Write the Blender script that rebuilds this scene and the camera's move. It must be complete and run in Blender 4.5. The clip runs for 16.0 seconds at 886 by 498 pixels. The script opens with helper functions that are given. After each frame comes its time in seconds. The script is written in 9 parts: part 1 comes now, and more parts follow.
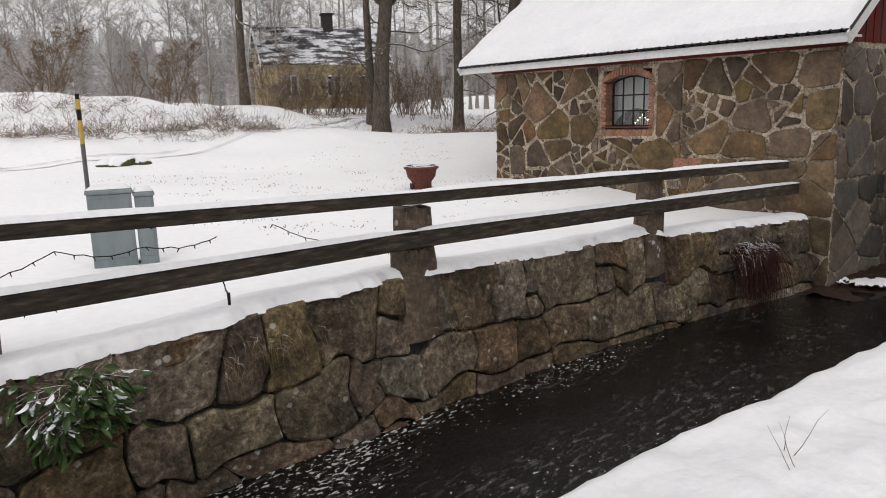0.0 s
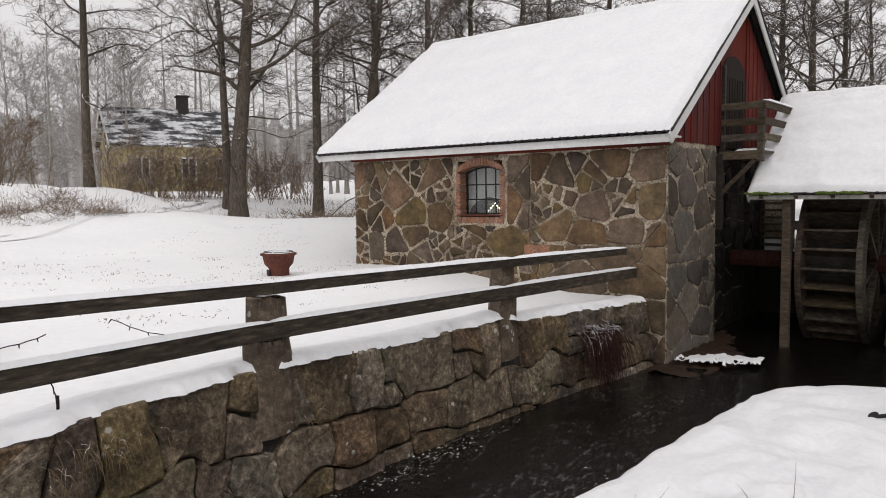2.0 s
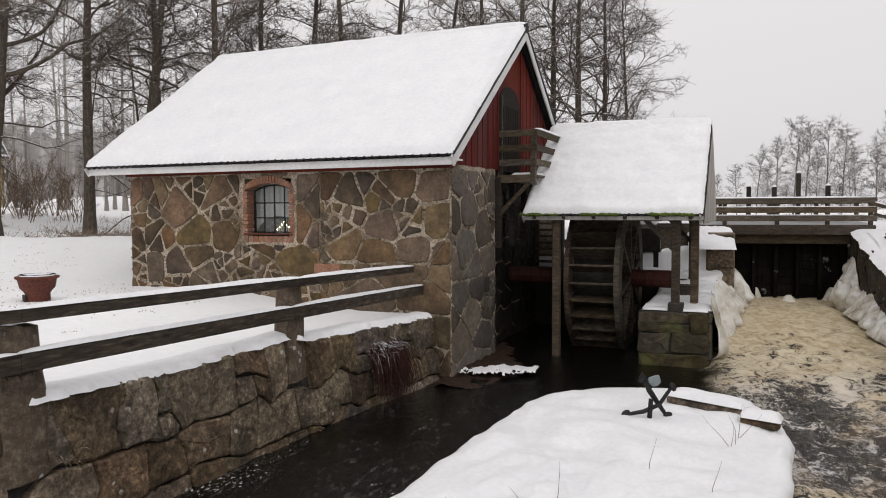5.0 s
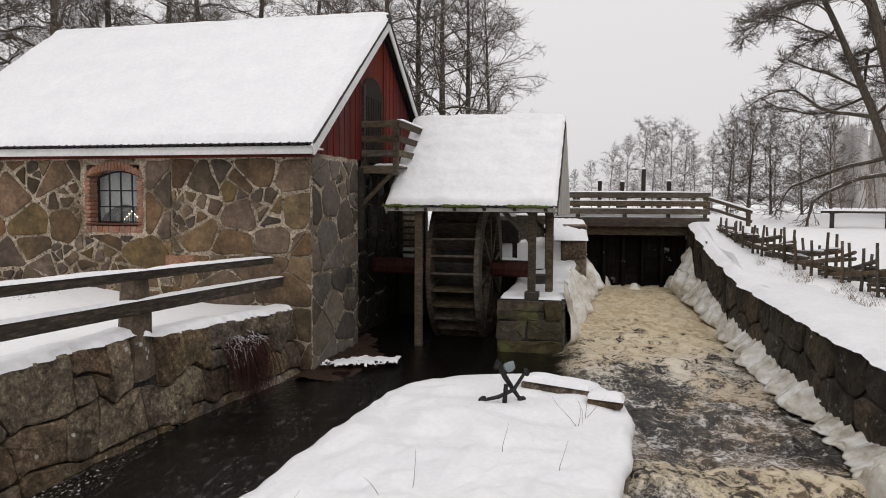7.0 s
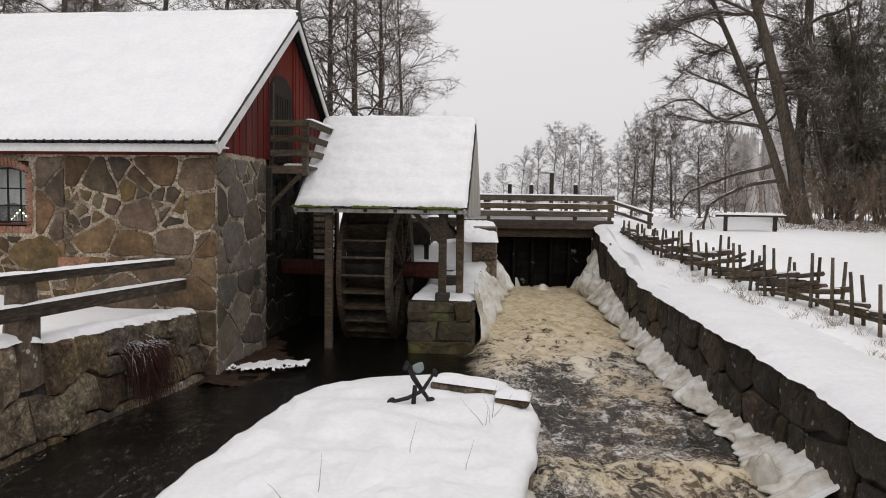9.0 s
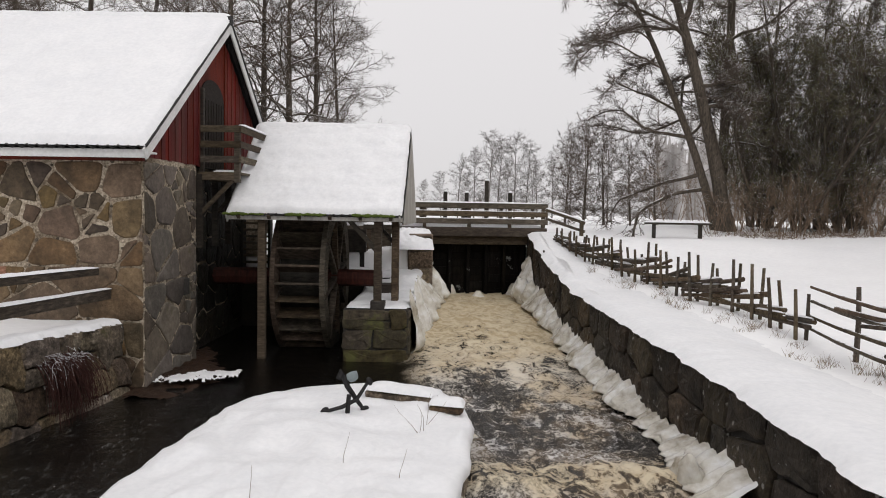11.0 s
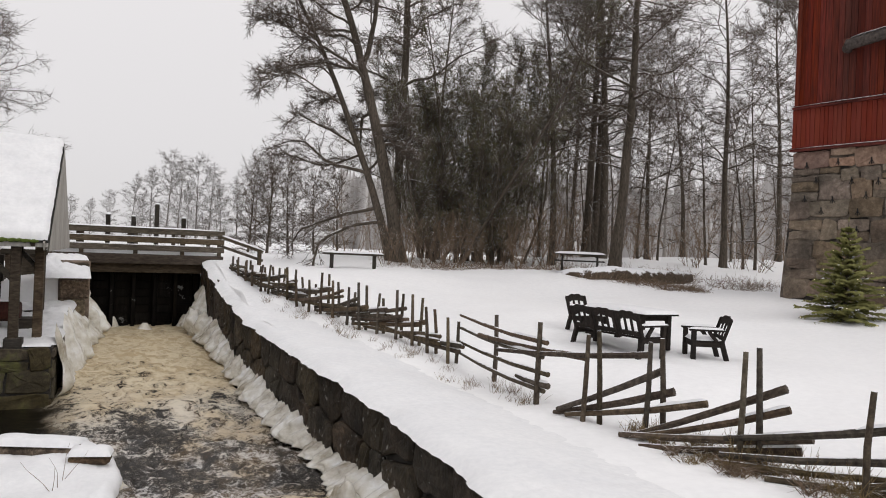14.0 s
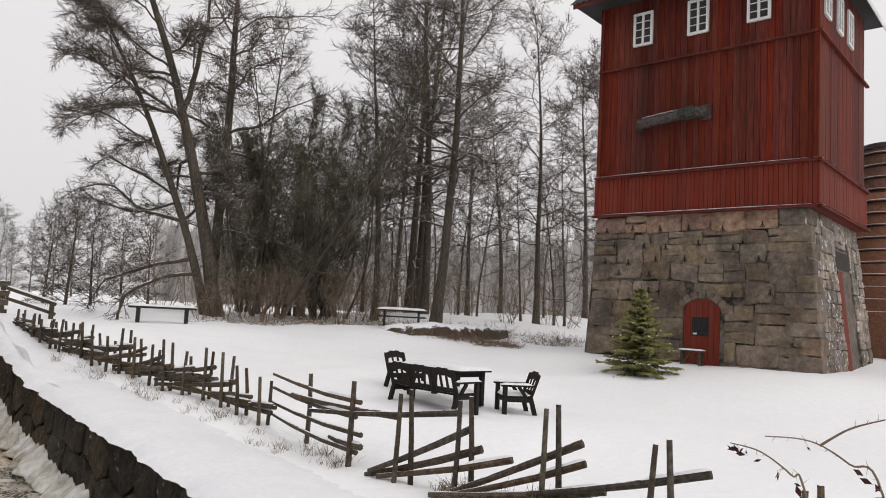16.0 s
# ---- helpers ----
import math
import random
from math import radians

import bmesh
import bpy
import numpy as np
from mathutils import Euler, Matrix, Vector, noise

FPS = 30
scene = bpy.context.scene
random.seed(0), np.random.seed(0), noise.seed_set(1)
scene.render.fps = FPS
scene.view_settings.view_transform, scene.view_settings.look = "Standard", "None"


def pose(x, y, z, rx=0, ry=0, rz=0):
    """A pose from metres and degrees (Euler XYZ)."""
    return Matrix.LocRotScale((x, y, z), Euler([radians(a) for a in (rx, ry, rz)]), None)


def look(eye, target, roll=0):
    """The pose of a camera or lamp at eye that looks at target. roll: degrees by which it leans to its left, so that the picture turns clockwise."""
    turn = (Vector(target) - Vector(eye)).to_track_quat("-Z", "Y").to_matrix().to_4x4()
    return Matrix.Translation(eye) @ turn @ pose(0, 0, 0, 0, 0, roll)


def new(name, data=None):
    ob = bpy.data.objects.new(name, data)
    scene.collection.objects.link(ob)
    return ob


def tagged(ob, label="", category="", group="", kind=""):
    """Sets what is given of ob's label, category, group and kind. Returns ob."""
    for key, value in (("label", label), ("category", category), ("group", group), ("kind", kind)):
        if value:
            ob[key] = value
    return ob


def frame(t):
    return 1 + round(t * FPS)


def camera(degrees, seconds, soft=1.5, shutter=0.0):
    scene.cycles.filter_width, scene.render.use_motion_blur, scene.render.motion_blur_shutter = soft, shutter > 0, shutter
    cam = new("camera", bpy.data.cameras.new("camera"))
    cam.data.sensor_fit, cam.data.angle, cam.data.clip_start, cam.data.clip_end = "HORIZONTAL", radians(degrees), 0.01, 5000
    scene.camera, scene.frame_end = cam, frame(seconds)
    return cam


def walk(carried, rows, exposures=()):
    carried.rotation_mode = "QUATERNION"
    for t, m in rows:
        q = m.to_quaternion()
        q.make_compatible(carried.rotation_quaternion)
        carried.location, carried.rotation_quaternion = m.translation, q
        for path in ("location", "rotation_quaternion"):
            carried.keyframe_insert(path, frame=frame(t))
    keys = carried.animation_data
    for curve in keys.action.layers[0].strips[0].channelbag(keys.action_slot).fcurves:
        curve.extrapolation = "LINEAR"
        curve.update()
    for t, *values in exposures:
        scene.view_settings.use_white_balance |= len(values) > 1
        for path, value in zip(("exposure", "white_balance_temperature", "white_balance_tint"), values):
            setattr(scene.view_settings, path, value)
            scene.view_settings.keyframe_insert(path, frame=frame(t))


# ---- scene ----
cam = camera(63.324, 16.0, soft=1.0)
# seconds, place in metres, turn in degrees
ROWS = [
    (0, -0.3390, -0.0651, 2.9268, 79.175, 1.571, 43.552),
    (0.5, -0.3215, -0.0590, 2.9487, 81.121, 1.210, 40.592),
    (1, -0.3066, -0.0570, 2.9703, 82.956, 0.961, 37.704),
    (1.5, -0.2953, -0.0506, 2.9857, 84.378, 0.845, 35.147),
    (2, -0.2860, -0.0381, 2.9885, 85.537, 0.815, 32.625),
    (2.5, -0.2744, -0.0264, 2.9872, 86.389, 0.807, 30.099),
    (3, -0.2590, -0.0207, 2.9890, 86.866, 0.761, 27.718),
    (3.5, -0.2462, -0.0103, 2.9889, 87.159, 0.659, 25.117),
    (4, -0.2205, -0.0069, 2.9893, 87.252, 0.488, 22.298),
    (6.5, -0.0871, 0.0485, 2.9830, 86.239, -0.166, 8.421),
    (7, -0.0636, 0.0543, 2.9705, 86.249, -0.326, 6.052),
    (7.5, -0.0416, 0.0539, 2.9641, 86.272, -0.474, 3.949),
    (8, -0.0210, 0.0598, 2.9629, 86.302, -0.593, 2.122),
    (8.5, -0.0048, 0.0619, 2.9644, 86.367, -0.718, 0.485),
    (11, 0.0465, 0.0373, 2.9791, 87.087, -0.923, -5.742),
    (11.5, 0.0775, 0.0344, 2.9891, 87.347, -1.084, -8.375),
    (12, 0.1207, 0.0378, 3.0038, 87.680, -1.376, -12.208),
    (12.5, 0.1695, 0.0363, 3.0136, 88.078, -1.707, -16.589),
    (13, 0.2116, 0.0302, 3.0151, 88.607, -1.988, -21.457),
    (13.5, 0.2533, 0.0120, 3.0235, 89.248, -2.235, -26.066),
    (14, 0.2990, -0.0093, 3.0400, 90.001, -2.407, -30.285),
    (14.5, 0.3432, -0.0118, 3.0571, 91.009, -2.516, -34.178),
    (15, 0.3783, -0.0239, 3.0753, 92.171, -2.678, -37.572),
    (15.5, 0.4168, -0.0376, 3.0883, 93.508, -2.828, -40.817),
    (16, 0.4506, -0.0494, 3.0954, 94.948, -3.018, -44.035),
]
walk(cam, [(t, pose(x, y, z, rx, ry, rz)) for t, x, y, z, rx, ry, rz in ROWS])

# ---- sky and light: an even winter overcast, brightest overhead ----
world = bpy.data.worlds.new("overcast")
scene.world = world
world.use_nodes = True
wn, wl = world.node_tree.nodes, world.node_tree.links
wn.clear()
w_out = wn.new("ShaderNodeOutputWorld")
w_bg = wn.new("ShaderNodeBackground")
w_sky = wn.new("ShaderNodeTexSky")
w_sky.sky_type = "NISHITA"
w_sky.sun_disc = False
w_sky.sun_elevation, w_sky.sun_rotation = radians(38), radians(150)
w_sat = wn.new("ShaderNodeHueSaturation")
w_sat.inputs["Saturation"].default_value = 0.12
w_sat.inputs["Value"].default_value = 0.10
w_co = wn.new("ShaderNodeTexCoord")
w_sep = wn.new("ShaderNodeSeparateXYZ")
w_ramp = wn.new("ShaderNodeValToRGB")
w_ramp.color_ramp.elements[0].position, w_ramp.color_ramp.elements[0].color = 0.0, (0.722, 0.70, 0.710, 1)
w_ramp.color_ramp.elements[1].position, w_ramp.color_ramp.elements[1].color = 1.0, (1.232, 1.19, 1.203, 1)
w_mix = wn.new("ShaderNodeMixRGB")
w_mix.inputs["Fac"].default_value = 0.85
wl.new(w_sky.outputs["Color"], w_sat.inputs["Color"])
wl.new(w_co.outputs["Generated"], w_sep.inputs["Vector"])
wl.new(w_sep.outputs["Z"], w_ramp.inputs["Fac"])
wl.new(w_sat.outputs["Color"], w_mix.inputs["Color1"])
wl.new(w_ramp.outputs["Color"], w_mix.inputs["Color2"])
wl.new(w_mix.outputs["Color"], w_bg.inputs["Color"])
w_bg.inputs["Strength"].default_value = 1.0
wl.new(w_bg.outputs["Background"], w_out.inputs["Surface"])
sun = new("sun", bpy.data.lights.new("sun", "SUN"))
sun.data.energy, sun.data.angle, sun.data.color = 0.6, radians(40), (1.0, 0.97, 0.93)
sun.matrix_world = look((6, -14, 16), (0, 0, 0))
scene.view_settings.exposure = 0.0


# ---- materials ----
def ramp_node(nt, stops):
    r = nt.nodes.new("ShaderNodeValToRGB")
    r.color_ramp.elements[0].position, r.color_ramp.elements[0].color = stops[0][0], (*stops[0][1], 1)
    r.color_ramp.elements[1].position, r.color_ramp.elements[1].color = stops[-1][0], (*stops[-1][1], 1)
    for p, c in stops[1:-1]:
        e = r.color_ramp.elements.new(p)
        e.color = (*c, 1)
    return r


def tex(nt, kind, scale, stretch=(1, 1, 1), local=False, detail=5.0, rough=0.6):
    """A noise, voronoi or wave texture laid out in metres."""
    if local:
        src = nt.nodes.new("ShaderNodeTexCoord").outputs["Object"]
    else:
        src = nt.nodes.new("ShaderNodeNewGeometry").outputs["Position"]
    m = nt.nodes.new("ShaderNodeMapping")
    m.inputs["Scale"].default_value = stretch
    nt.links.new(src, m.inputs["Vector"])
    n = nt.nodes.new({"noise": "ShaderNodeTexNoise", "voronoi": "ShaderNodeTexVoronoi", "wave": "ShaderNodeTexWave"}[kind])
    n.inputs["Scale"].default_value = scale
    if kind == "noise":
        n.inputs["Detail"].default_value, n.inputs["Roughness"].default_value = detail, rough
    nt.links.new(m.outputs["Vector"], n.inputs["Vector"])
    return n


def mixc(nt, fac, a, b, mode="MIX"):
    """Mixes two colours, given as sockets or as tuples."""
    m = nt.nodes.new("ShaderNodeMixRGB")
    m.blend_type = mode
    for socket, v in zip(m.inputs, (fac, a, b)):
        if hasattr(v, "is_linked"):
            nt.links.new(v, socket)
        elif isinstance(v, (int, float)):
            socket.default_value = v
        else:
            socket.default_value = (*v, 1)
    return m.outputs["Color"]


def math_node(nt, op, a, b=0.0, clamp=False):
    m = nt.nodes.new("ShaderNodeMath")
    m.operation, m.use_clamp = op, clamp
    for socket, v in zip(m.inputs, (a, b)):
        if hasattr(v, "is_linked"):
            nt.links.new(v, socket)
        else:
            socket.default_value = v
    return m.outputs["Value"]


def smooth(nt, v, lo, hi):
    m = nt.nodes.new("ShaderNodeMapRange")
    m.interpolation_type = "SMOOTHSTEP"
    m.inputs["From Min"].default_value, m.inputs["From Max"].default_value = lo, hi
    nt.links.new(v, m.inputs["Value"])
    return m.outputs["Result"]


def surface(name, fine, coarse=None, fine_scale=20, coarse_scale=1.5, stretch=(1, 1, 1), rough=0.8, bump=0.3, bump_scale=None,
            metal=0.0, local=False, vary=0.0, snow=0.0, moss=None, spots=None, specular=0.3, lichen=0.0, rock=0.0, grain=0.6):
    """A two-scale procedural surface. fine, coarse: colour stops; vary: difference from piece to piece; snow: how much lies on
    upward faces; moss: (colour, amount); spots: (colour, scale, amount) for lichen."""
    m = bpy.data.materials.new(name)
    m.use_nodes = True
    nt = m.node_tree
    bsdf = nt.nodes["Principled BSDF"]
    n1 = tex(nt, "noise", fine_scale, stretch, local, detail=5 if grain < 0.65 else 12, rough=grain)
    r1 = ramp_node(nt, fine)
    nt.links.new(n1.outputs["Fac"], r1.inputs["Fac"])
    col = r1.outputs["Color"]
    if coarse:
        n2 = tex(nt, "noise", coarse_scale, stretch, local, detail=3)
        r2 = ramp_node(nt, coarse)
        nt.links.new(n2.outputs["Fac"], r2.inputs["Fac"])
        col = mixc(nt, 1.0, col, r2.outputs["Color"], "MULTIPLY")
    if vary:
        info = nt.nodes.new("ShaderNodeObjectInfo")
        hsv = nt.nodes.new("ShaderNodeHueSaturation")
        nt.links.new(math_node(nt, "ADD", math_node(nt, "MULTIPLY", info.outputs["Random"], 2 * vary), 1 - vary), hsv.inputs["Value"])
        frac = math_node(nt, "FRACT", math_node(nt, "MULTIPLY", info.outputs["Random"], 37.7))
        span = min(1.0, vary / 0.3)
        nt.links.new(math_node(nt, "ADD", math_node(nt, "MULTIPLY", frac, 0.03 * span), 0.5 - 0.012 * span), hsv.inputs["Hue"])
        frac2 = math_node(nt, "FRACT", math_node(nt, "MULTIPLY", info.outputs["Random"], 91.3))
        nt.links.new(math_node(nt, "ADD", math_node(nt, "MULTIPLY", frac2, 0.6 * span), 1.0 - 0.25 * span), hsv.inputs["Saturation"])
        nt.links.new(col, hsv.inputs["Color"])
        col = hsv.outputs["Color"]
    if spots:
        v = tex(nt, "noise", spots[1], (1, 1, 1), local, detail=4, rough=0.7)
        k = smooth(nt, v.outputs["Fac"], spots[2], spots[2] + 0.06)
        col = mixc(nt, math_node(nt, "MULTIPLY", k, 0.8), col, spots[0])
    if lichen:
        cell = tex(nt, "voronoi", 7.0, (1, 1, 1), local)
        ragged = tex(nt, "noise", 40, (1, 1, 1), local, detail=3)
        where = tex(nt, "noise", 1.6, (1, 1, 1), local, detail=2)
        edge = math_node(nt, "ADD", cell.outputs["Distance"], math_node(nt, "MULTIPLY", math_node(nt, "SUBTRACT", ragged.outputs["Fac"], 0.5), 0.25))
        k = math_node(nt, "MULTIPLY", smooth(nt, edge, 0.24, 0.16), smooth(nt, where.outputs["Fac"], 0.56, 0.62))
        col = mixc(nt, math_node(nt, "MULTIPLY", k, lichen), col, (0.52, 0.51, 0.47))
    if moss:
        v = tex(nt, "noise", 2.2, (1, 1, 1), local, detail=6, rough=0.7)
        k = smooth(nt, v.outputs["Fac"], moss[1], moss[1] + 0.15)
        col = mixc(nt, math_node(nt, "MULTIPLY", k, 0.75), col, moss[0])
    if snow:
        geo = nt.nodes.new("ShaderNodeNewGeometry")
        sep = nt.nodes.new("ShaderNodeSeparateXYZ")
        nt.links.new(geo.outputs["Normal"], sep.inputs["Vector"])
        v = tex(nt, "noise", 3.0, (1, 1, 1), local, detail=6, rough=0.7)
        lift = math_node(nt, "ADD", sep.outputs["Z"], math_node(nt, "MULTIPLY", math_node(nt, "SUBTRACT", v.outputs["Fac"], 0.5), 1.6))
        k = smooth(nt, lift, 1.0 - snow, 1.15 - snow)
        col = mixc(nt, k, col, (0.82, 0.83, 0.85))
    nt.links.new(col, bsdf.inputs["Base Color"])
    bsdf.inputs["Roughness"].default_value = rough
    bsdf.inputs["Metallic"].default_value = metal
    bsdf.inputs["Specular IOR Level"].default_value = specular
    if bump:
        nb = tex(nt, "noise", bump_scale or fine_scale * 1.5, stretch, local, detail=8, rough=0.65)
        b = nt.nodes.new("ShaderNodeBump")
        b.inputs["Strength"].default_value, b.inputs["Distance"].default_value = bump, 0.02
        nt.links.new(nb.outputs["Fac"], b.inputs["Height"])
        if rock:
            nr = tex(nt, "noise", 7.0, (1, 1, 1), local, detail=9, rough=0.6)
            b2 = nt.nodes.new("ShaderNodeBump")
            b2.inputs["Strength"].default_value, b2.inputs["Distance"].default_value = rock, 0.10
            nt.links.new(nr.outputs["Fac"], b2.inputs["Height"])
            nt.links.new(b2.outputs["Normal"], b.inputs["Normal"])
        nt.links.new(b.outputs["Normal"], bsdf.inputs["Normal"])
    return m


W1 = (1, 1, 1)
SNOW = surface("snow", [(0.3, (0.76, 0.765, 0.775)), (0.7, (0.84, 0.84, 0.845))], [(0.25, (0.93, 0.935, 0.945)), (0.7, W1)], 14, 1.6, rough=0.6, bump=0.5, bump_scale=7)
FIELD_SNOW = surface("field_snow", [(0.3, (0.85, 0.85, 0.855)), (0.7, (0.91, 0.91, 0.912))], [(0.25, (0.95, 0.953, 0.96)), (0.65, W1)], 9, 0.35, rough=0.6, bump=0.35, bump_scale=4)
WALL_STONE = surface("retaining_stone", [(0.34, (0.024, 0.019, 0.015)), (0.46, (0.092, 0.075, 0.058)), (0.55, (0.165, 0.138, 0.108)), (0.66, (0.38, 0.325, 0.265))], [(0.36, (0.45, 0.41, 0.36)), (0.5, (0.95, 0.87, 0.78)), (0.64, (1.4, 1.28, 1.14))],
                     15, 2.2, rough=0.75, bump=1.0, bump_scale=40, grain=0.8, vary=0.36, moss=((0.080, 0.076, 0.028), 0.585), spots=((0.34, 0.32, 0.28), 15, 0.69), lichen=0.8, rock=0.45)
HOUSE_STONE = surface("house_stone", [(0.28, (0.046, 0.033, 0.023)), (0.45, (0.106, 0.079, 0.055)), (0.58, (0.152, 0.115, 0.081)), (0.76, (0.28, 0.222, 0.162))], [(0.36, (0.6, 0.57, 0.54)), (0.64, (1.15, 1.06, 0.97))],
                      9, 2.0, rough=0.85, bump=0.6, bump_scale=50, grain=0.78, rock=0.4, vary=0.45, moss=((0.10, 0.092, 0.04), 0.70), spots=((0.34, 0.31, 0.26), 16, 0.70))
MORTAR = surface("lime_mortar", [(0.36, (0.20, 0.16, 0.116)), (0.5, (0.40, 0.335, 0.255)), (0.66, (0.62, 0.535, 0.425))], [(0.38, (0.40, 0.37, 0.33)), (0.55, W1)], 26, 1.3, rough=0.95, bump=1.0)
TOWER_STONE = surface("tower_stone", [(0.28, (0.075, 0.059, 0.047)), (0.5, (0.158, 0.132, 0.106)), (0.74, (0.30, 0.257, 0.214))], [(0.36, (0.56, 0.53, 0.50)), (0.5, (0.95, 0.89, 0.84)), (0.66, (1.25, 1.15, 1.08))],
                      6, 0.9, rough=0.85, bump=0.7, bump_scale=40, grain=0.8, rock=0.4, vary=0.22, spots=((0.40, 0.38, 0.35), 6, 0.70))
PINK_STONE = surface("pink_granite", [(0.28, (0.13, 0.088, 0.070)), (0.5, (0.27, 0.195, 0.160)), (0.74, (0.42, 0.325, 0.27))], [(0.36, (0.6, 0.56, 0.54)), (0.5, (0.95, 0.9, 0.86)), (0.66, (1.15, 1.08, 1.02))], 6, 0.9, rough=0.85, bump=0.6, bump_scale=40, grain=0.7, vary=0.25)
FROST_STONE = surface("frosted_stone", [(0.28, (0.10, 0.085, 0.072)), (0.5, (0.22, 0.19, 0.165)), (0.74, (0.40, 0.36, 0.32))], [(0.36, (0.5, 0.48, 0.46)), (0.5, (0.95, 0.91, 0.88)), (0.66, (1.3, 1.24, 1.2))], 6, 0.9, rough=0.85, bump=0.7, bump_scale=40, grain=0.7, vary=0.3, spots=((0.66, 0.66, 0.66), 5, 0.58))
TOWER_JOINT = surface("pointed_joint", [(0.42, (0.026, 0.023, 0.020)), (0.54, (0.13, 0.108, 0.088)), (0.7, (0.19, 0.165, 0.138))], None, 2.2, rough=0.95, bump=0.6)
DARK_JOINT = surface("dark_joint", [(0.3, (0.02, 0.019, 0.017)), (0.7, (0.06, 0.055, 0.05))], None, 20, rough=0.95, bump=0.5)
RED_BOARD = surface("red_paint_board", [(0.3, (0.085, 0.010, 0.008)), (0.6, (0.14, 0.016, 0.011)), (0.85, (0.19, 0.032, 0.022))], [(0.3, (0.45, 0.4, 0.4)), (0.65, W1)], 30, 1.2, (1, 1, 0.08), rough=0.8, bump=0.3, vary=0.15)
WHITE_PAINT = surface("white_paint", [(0.3, (0.62, 0.62, 0.61)), (0.7, (0.76, 0.76, 0.75))], [(0.3, (0.85, 0.85, 0.84)), (0.6, W1)], 18, 2, rough=0.6, bump=0.15)
OLD_WOOD = surface("weathered_wood", [(0.3, (0.042, 0.032, 0.023)), (0.6, (0.105, 0.084, 0.062)), (0.8, (0.19, 0.158, 0.122))], [(0.3, (0.6, 0.58, 0.55)), (0.7, W1)], 26, 2, (0.25, 0.25, 1.0), rough=0.85, bump=0.5, vary=0.25)
DARK_WOOD = surface("dark_wet_wood", [(0.3, (0.018, 0.015, 0.012)), (0.6, (0.05, 0.042, 0.034)), (0.8, (0.09, 0.075, 0.06))], [(0.3, (0.6, 0.58, 0.55)), (0.7, W1)], 24, 2, (0.3, 0.3, 1), rough=0.7, bump=0.5, vary=0.3)
TILE = surface("dark_roof_tile", [(0.3, (0.02, 0.02, 0.02)), (0.7, (0.05, 0.048, 0.046))], None, 20, rough=0.8)
WHEEL_WOOD = surface("wet_wheel_wood", [(0.3, (0.030, 0.022, 0.016)), (0.55, (0.095, 0.074, 0.055)), (0.8, (0.20, 0.165, 0.13))], [(0.3, (0.55, 0.52, 0.48)), (0.7, W1)], 24, 2, (0.3, 0.3, 1), rough=0.75, bump=0.5, vary=0.3)
POST_STONE = surface("granite_post", [(0.30, (0.045, 0.035, 0.026)), (0.5, (0.12, 0.097, 0.075)), (0.70, (0.30, 0.255, 0.205))], [(0.3, (0.6, 0.56, 0.5)), (0.6, (1.1, 1.02, 0.94))], 9, 2.5, rough=0.8, bump=0.9, bump_scale=40, grain=0.8, lichen=0.8, rock=0.4)
# wet mossy stone, near black because the wheel pit's shade is in its colour
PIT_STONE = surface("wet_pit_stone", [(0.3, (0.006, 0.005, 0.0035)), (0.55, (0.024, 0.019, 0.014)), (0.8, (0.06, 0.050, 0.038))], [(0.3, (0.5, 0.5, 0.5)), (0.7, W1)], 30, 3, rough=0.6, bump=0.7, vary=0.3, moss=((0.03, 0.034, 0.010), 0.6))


def glass_material():
    m = bpy.data.materials.new("window_glass")
    m.use_nodes = True
    b = m.node_tree.nodes["Principled BSDF"]
    b.inputs["Base Color"].default_value = (0.75, 0.8, 0.8, 1)
    b.inputs["Transmission Weight"].default_value = 0.9
    b.inputs["Roughness"].default_value = 0.06
    return m


def glow_material(name, colour, strength):
    m = bpy.data.materials.new(name)
    m.use_nodes = True
    b = m.node_tree.nodes["Principled BSDF"]
    b.inputs["Emission Color"].default_value = (*colour, 1)
    b.inputs["Emission Strength"].default_value = strength
    b.inputs["Base Color"].default_value = (*colour, 1)
    return m


GLASS = glass_material()
BULB = glow_material("warm_bulb", (1.0, 0.75, 0.42), 14.0)
FAIRY = glow_material("fairy_light", (1.0, 0.85, 0.62), 1.2)
BRICK = surface("red_brick", [(0.3, (0.20, 0.10, 0.068)), (0.55, (0.33, 0.17, 0.115)), (0.8, (0.46, 0.33, 0.25))], [(0.3, (0.7, 0.7, 0.7)), (0.7, W1)], 24, 5, rough=0.9, bump=0.4, vary=0.12)
IRON = surface("dark_iron", [(0.3, (0.012, 0.012, 0.013)), (0.7, (0.045, 0.043, 0.042))], None, 30, rough=0.55, bump=0.2, metal=0.6)
RUST = surface("rusty_iron", [(0.3, (0.085, 0.026, 0.018)), (0.6, (0.15, 0.052, 0.035)), (0.8, (0.20, 0.085, 0.06))], [(0.3, (0.6, 0.6, 0.6)), (0.7, W1)], 22, 3, rough=0.85, bump=0.3)
GREY_BOX = surface("grey_painted_steel", [(0.3, (0.19, 0.225, 0.235)), (0.7, (0.25, 0.29, 0.30))], [(0.3, (0.75, 0.75, 0.73)), (0.7, W1)], 9, 2.5, (1, 1, 0.25), rough=0.5, bump=0.08)
AXLE_RED = surface("red_brown_timber", [(0.3, (0.045, 0.014, 0.010)), (0.7, (0.12, 0.035, 0.024))], [(0.3, (0.5, 0.5, 0.5)), (0.7, W1)], 18, 2, (1, 0.3, 0.3), rough=0.7, bump=0.3)
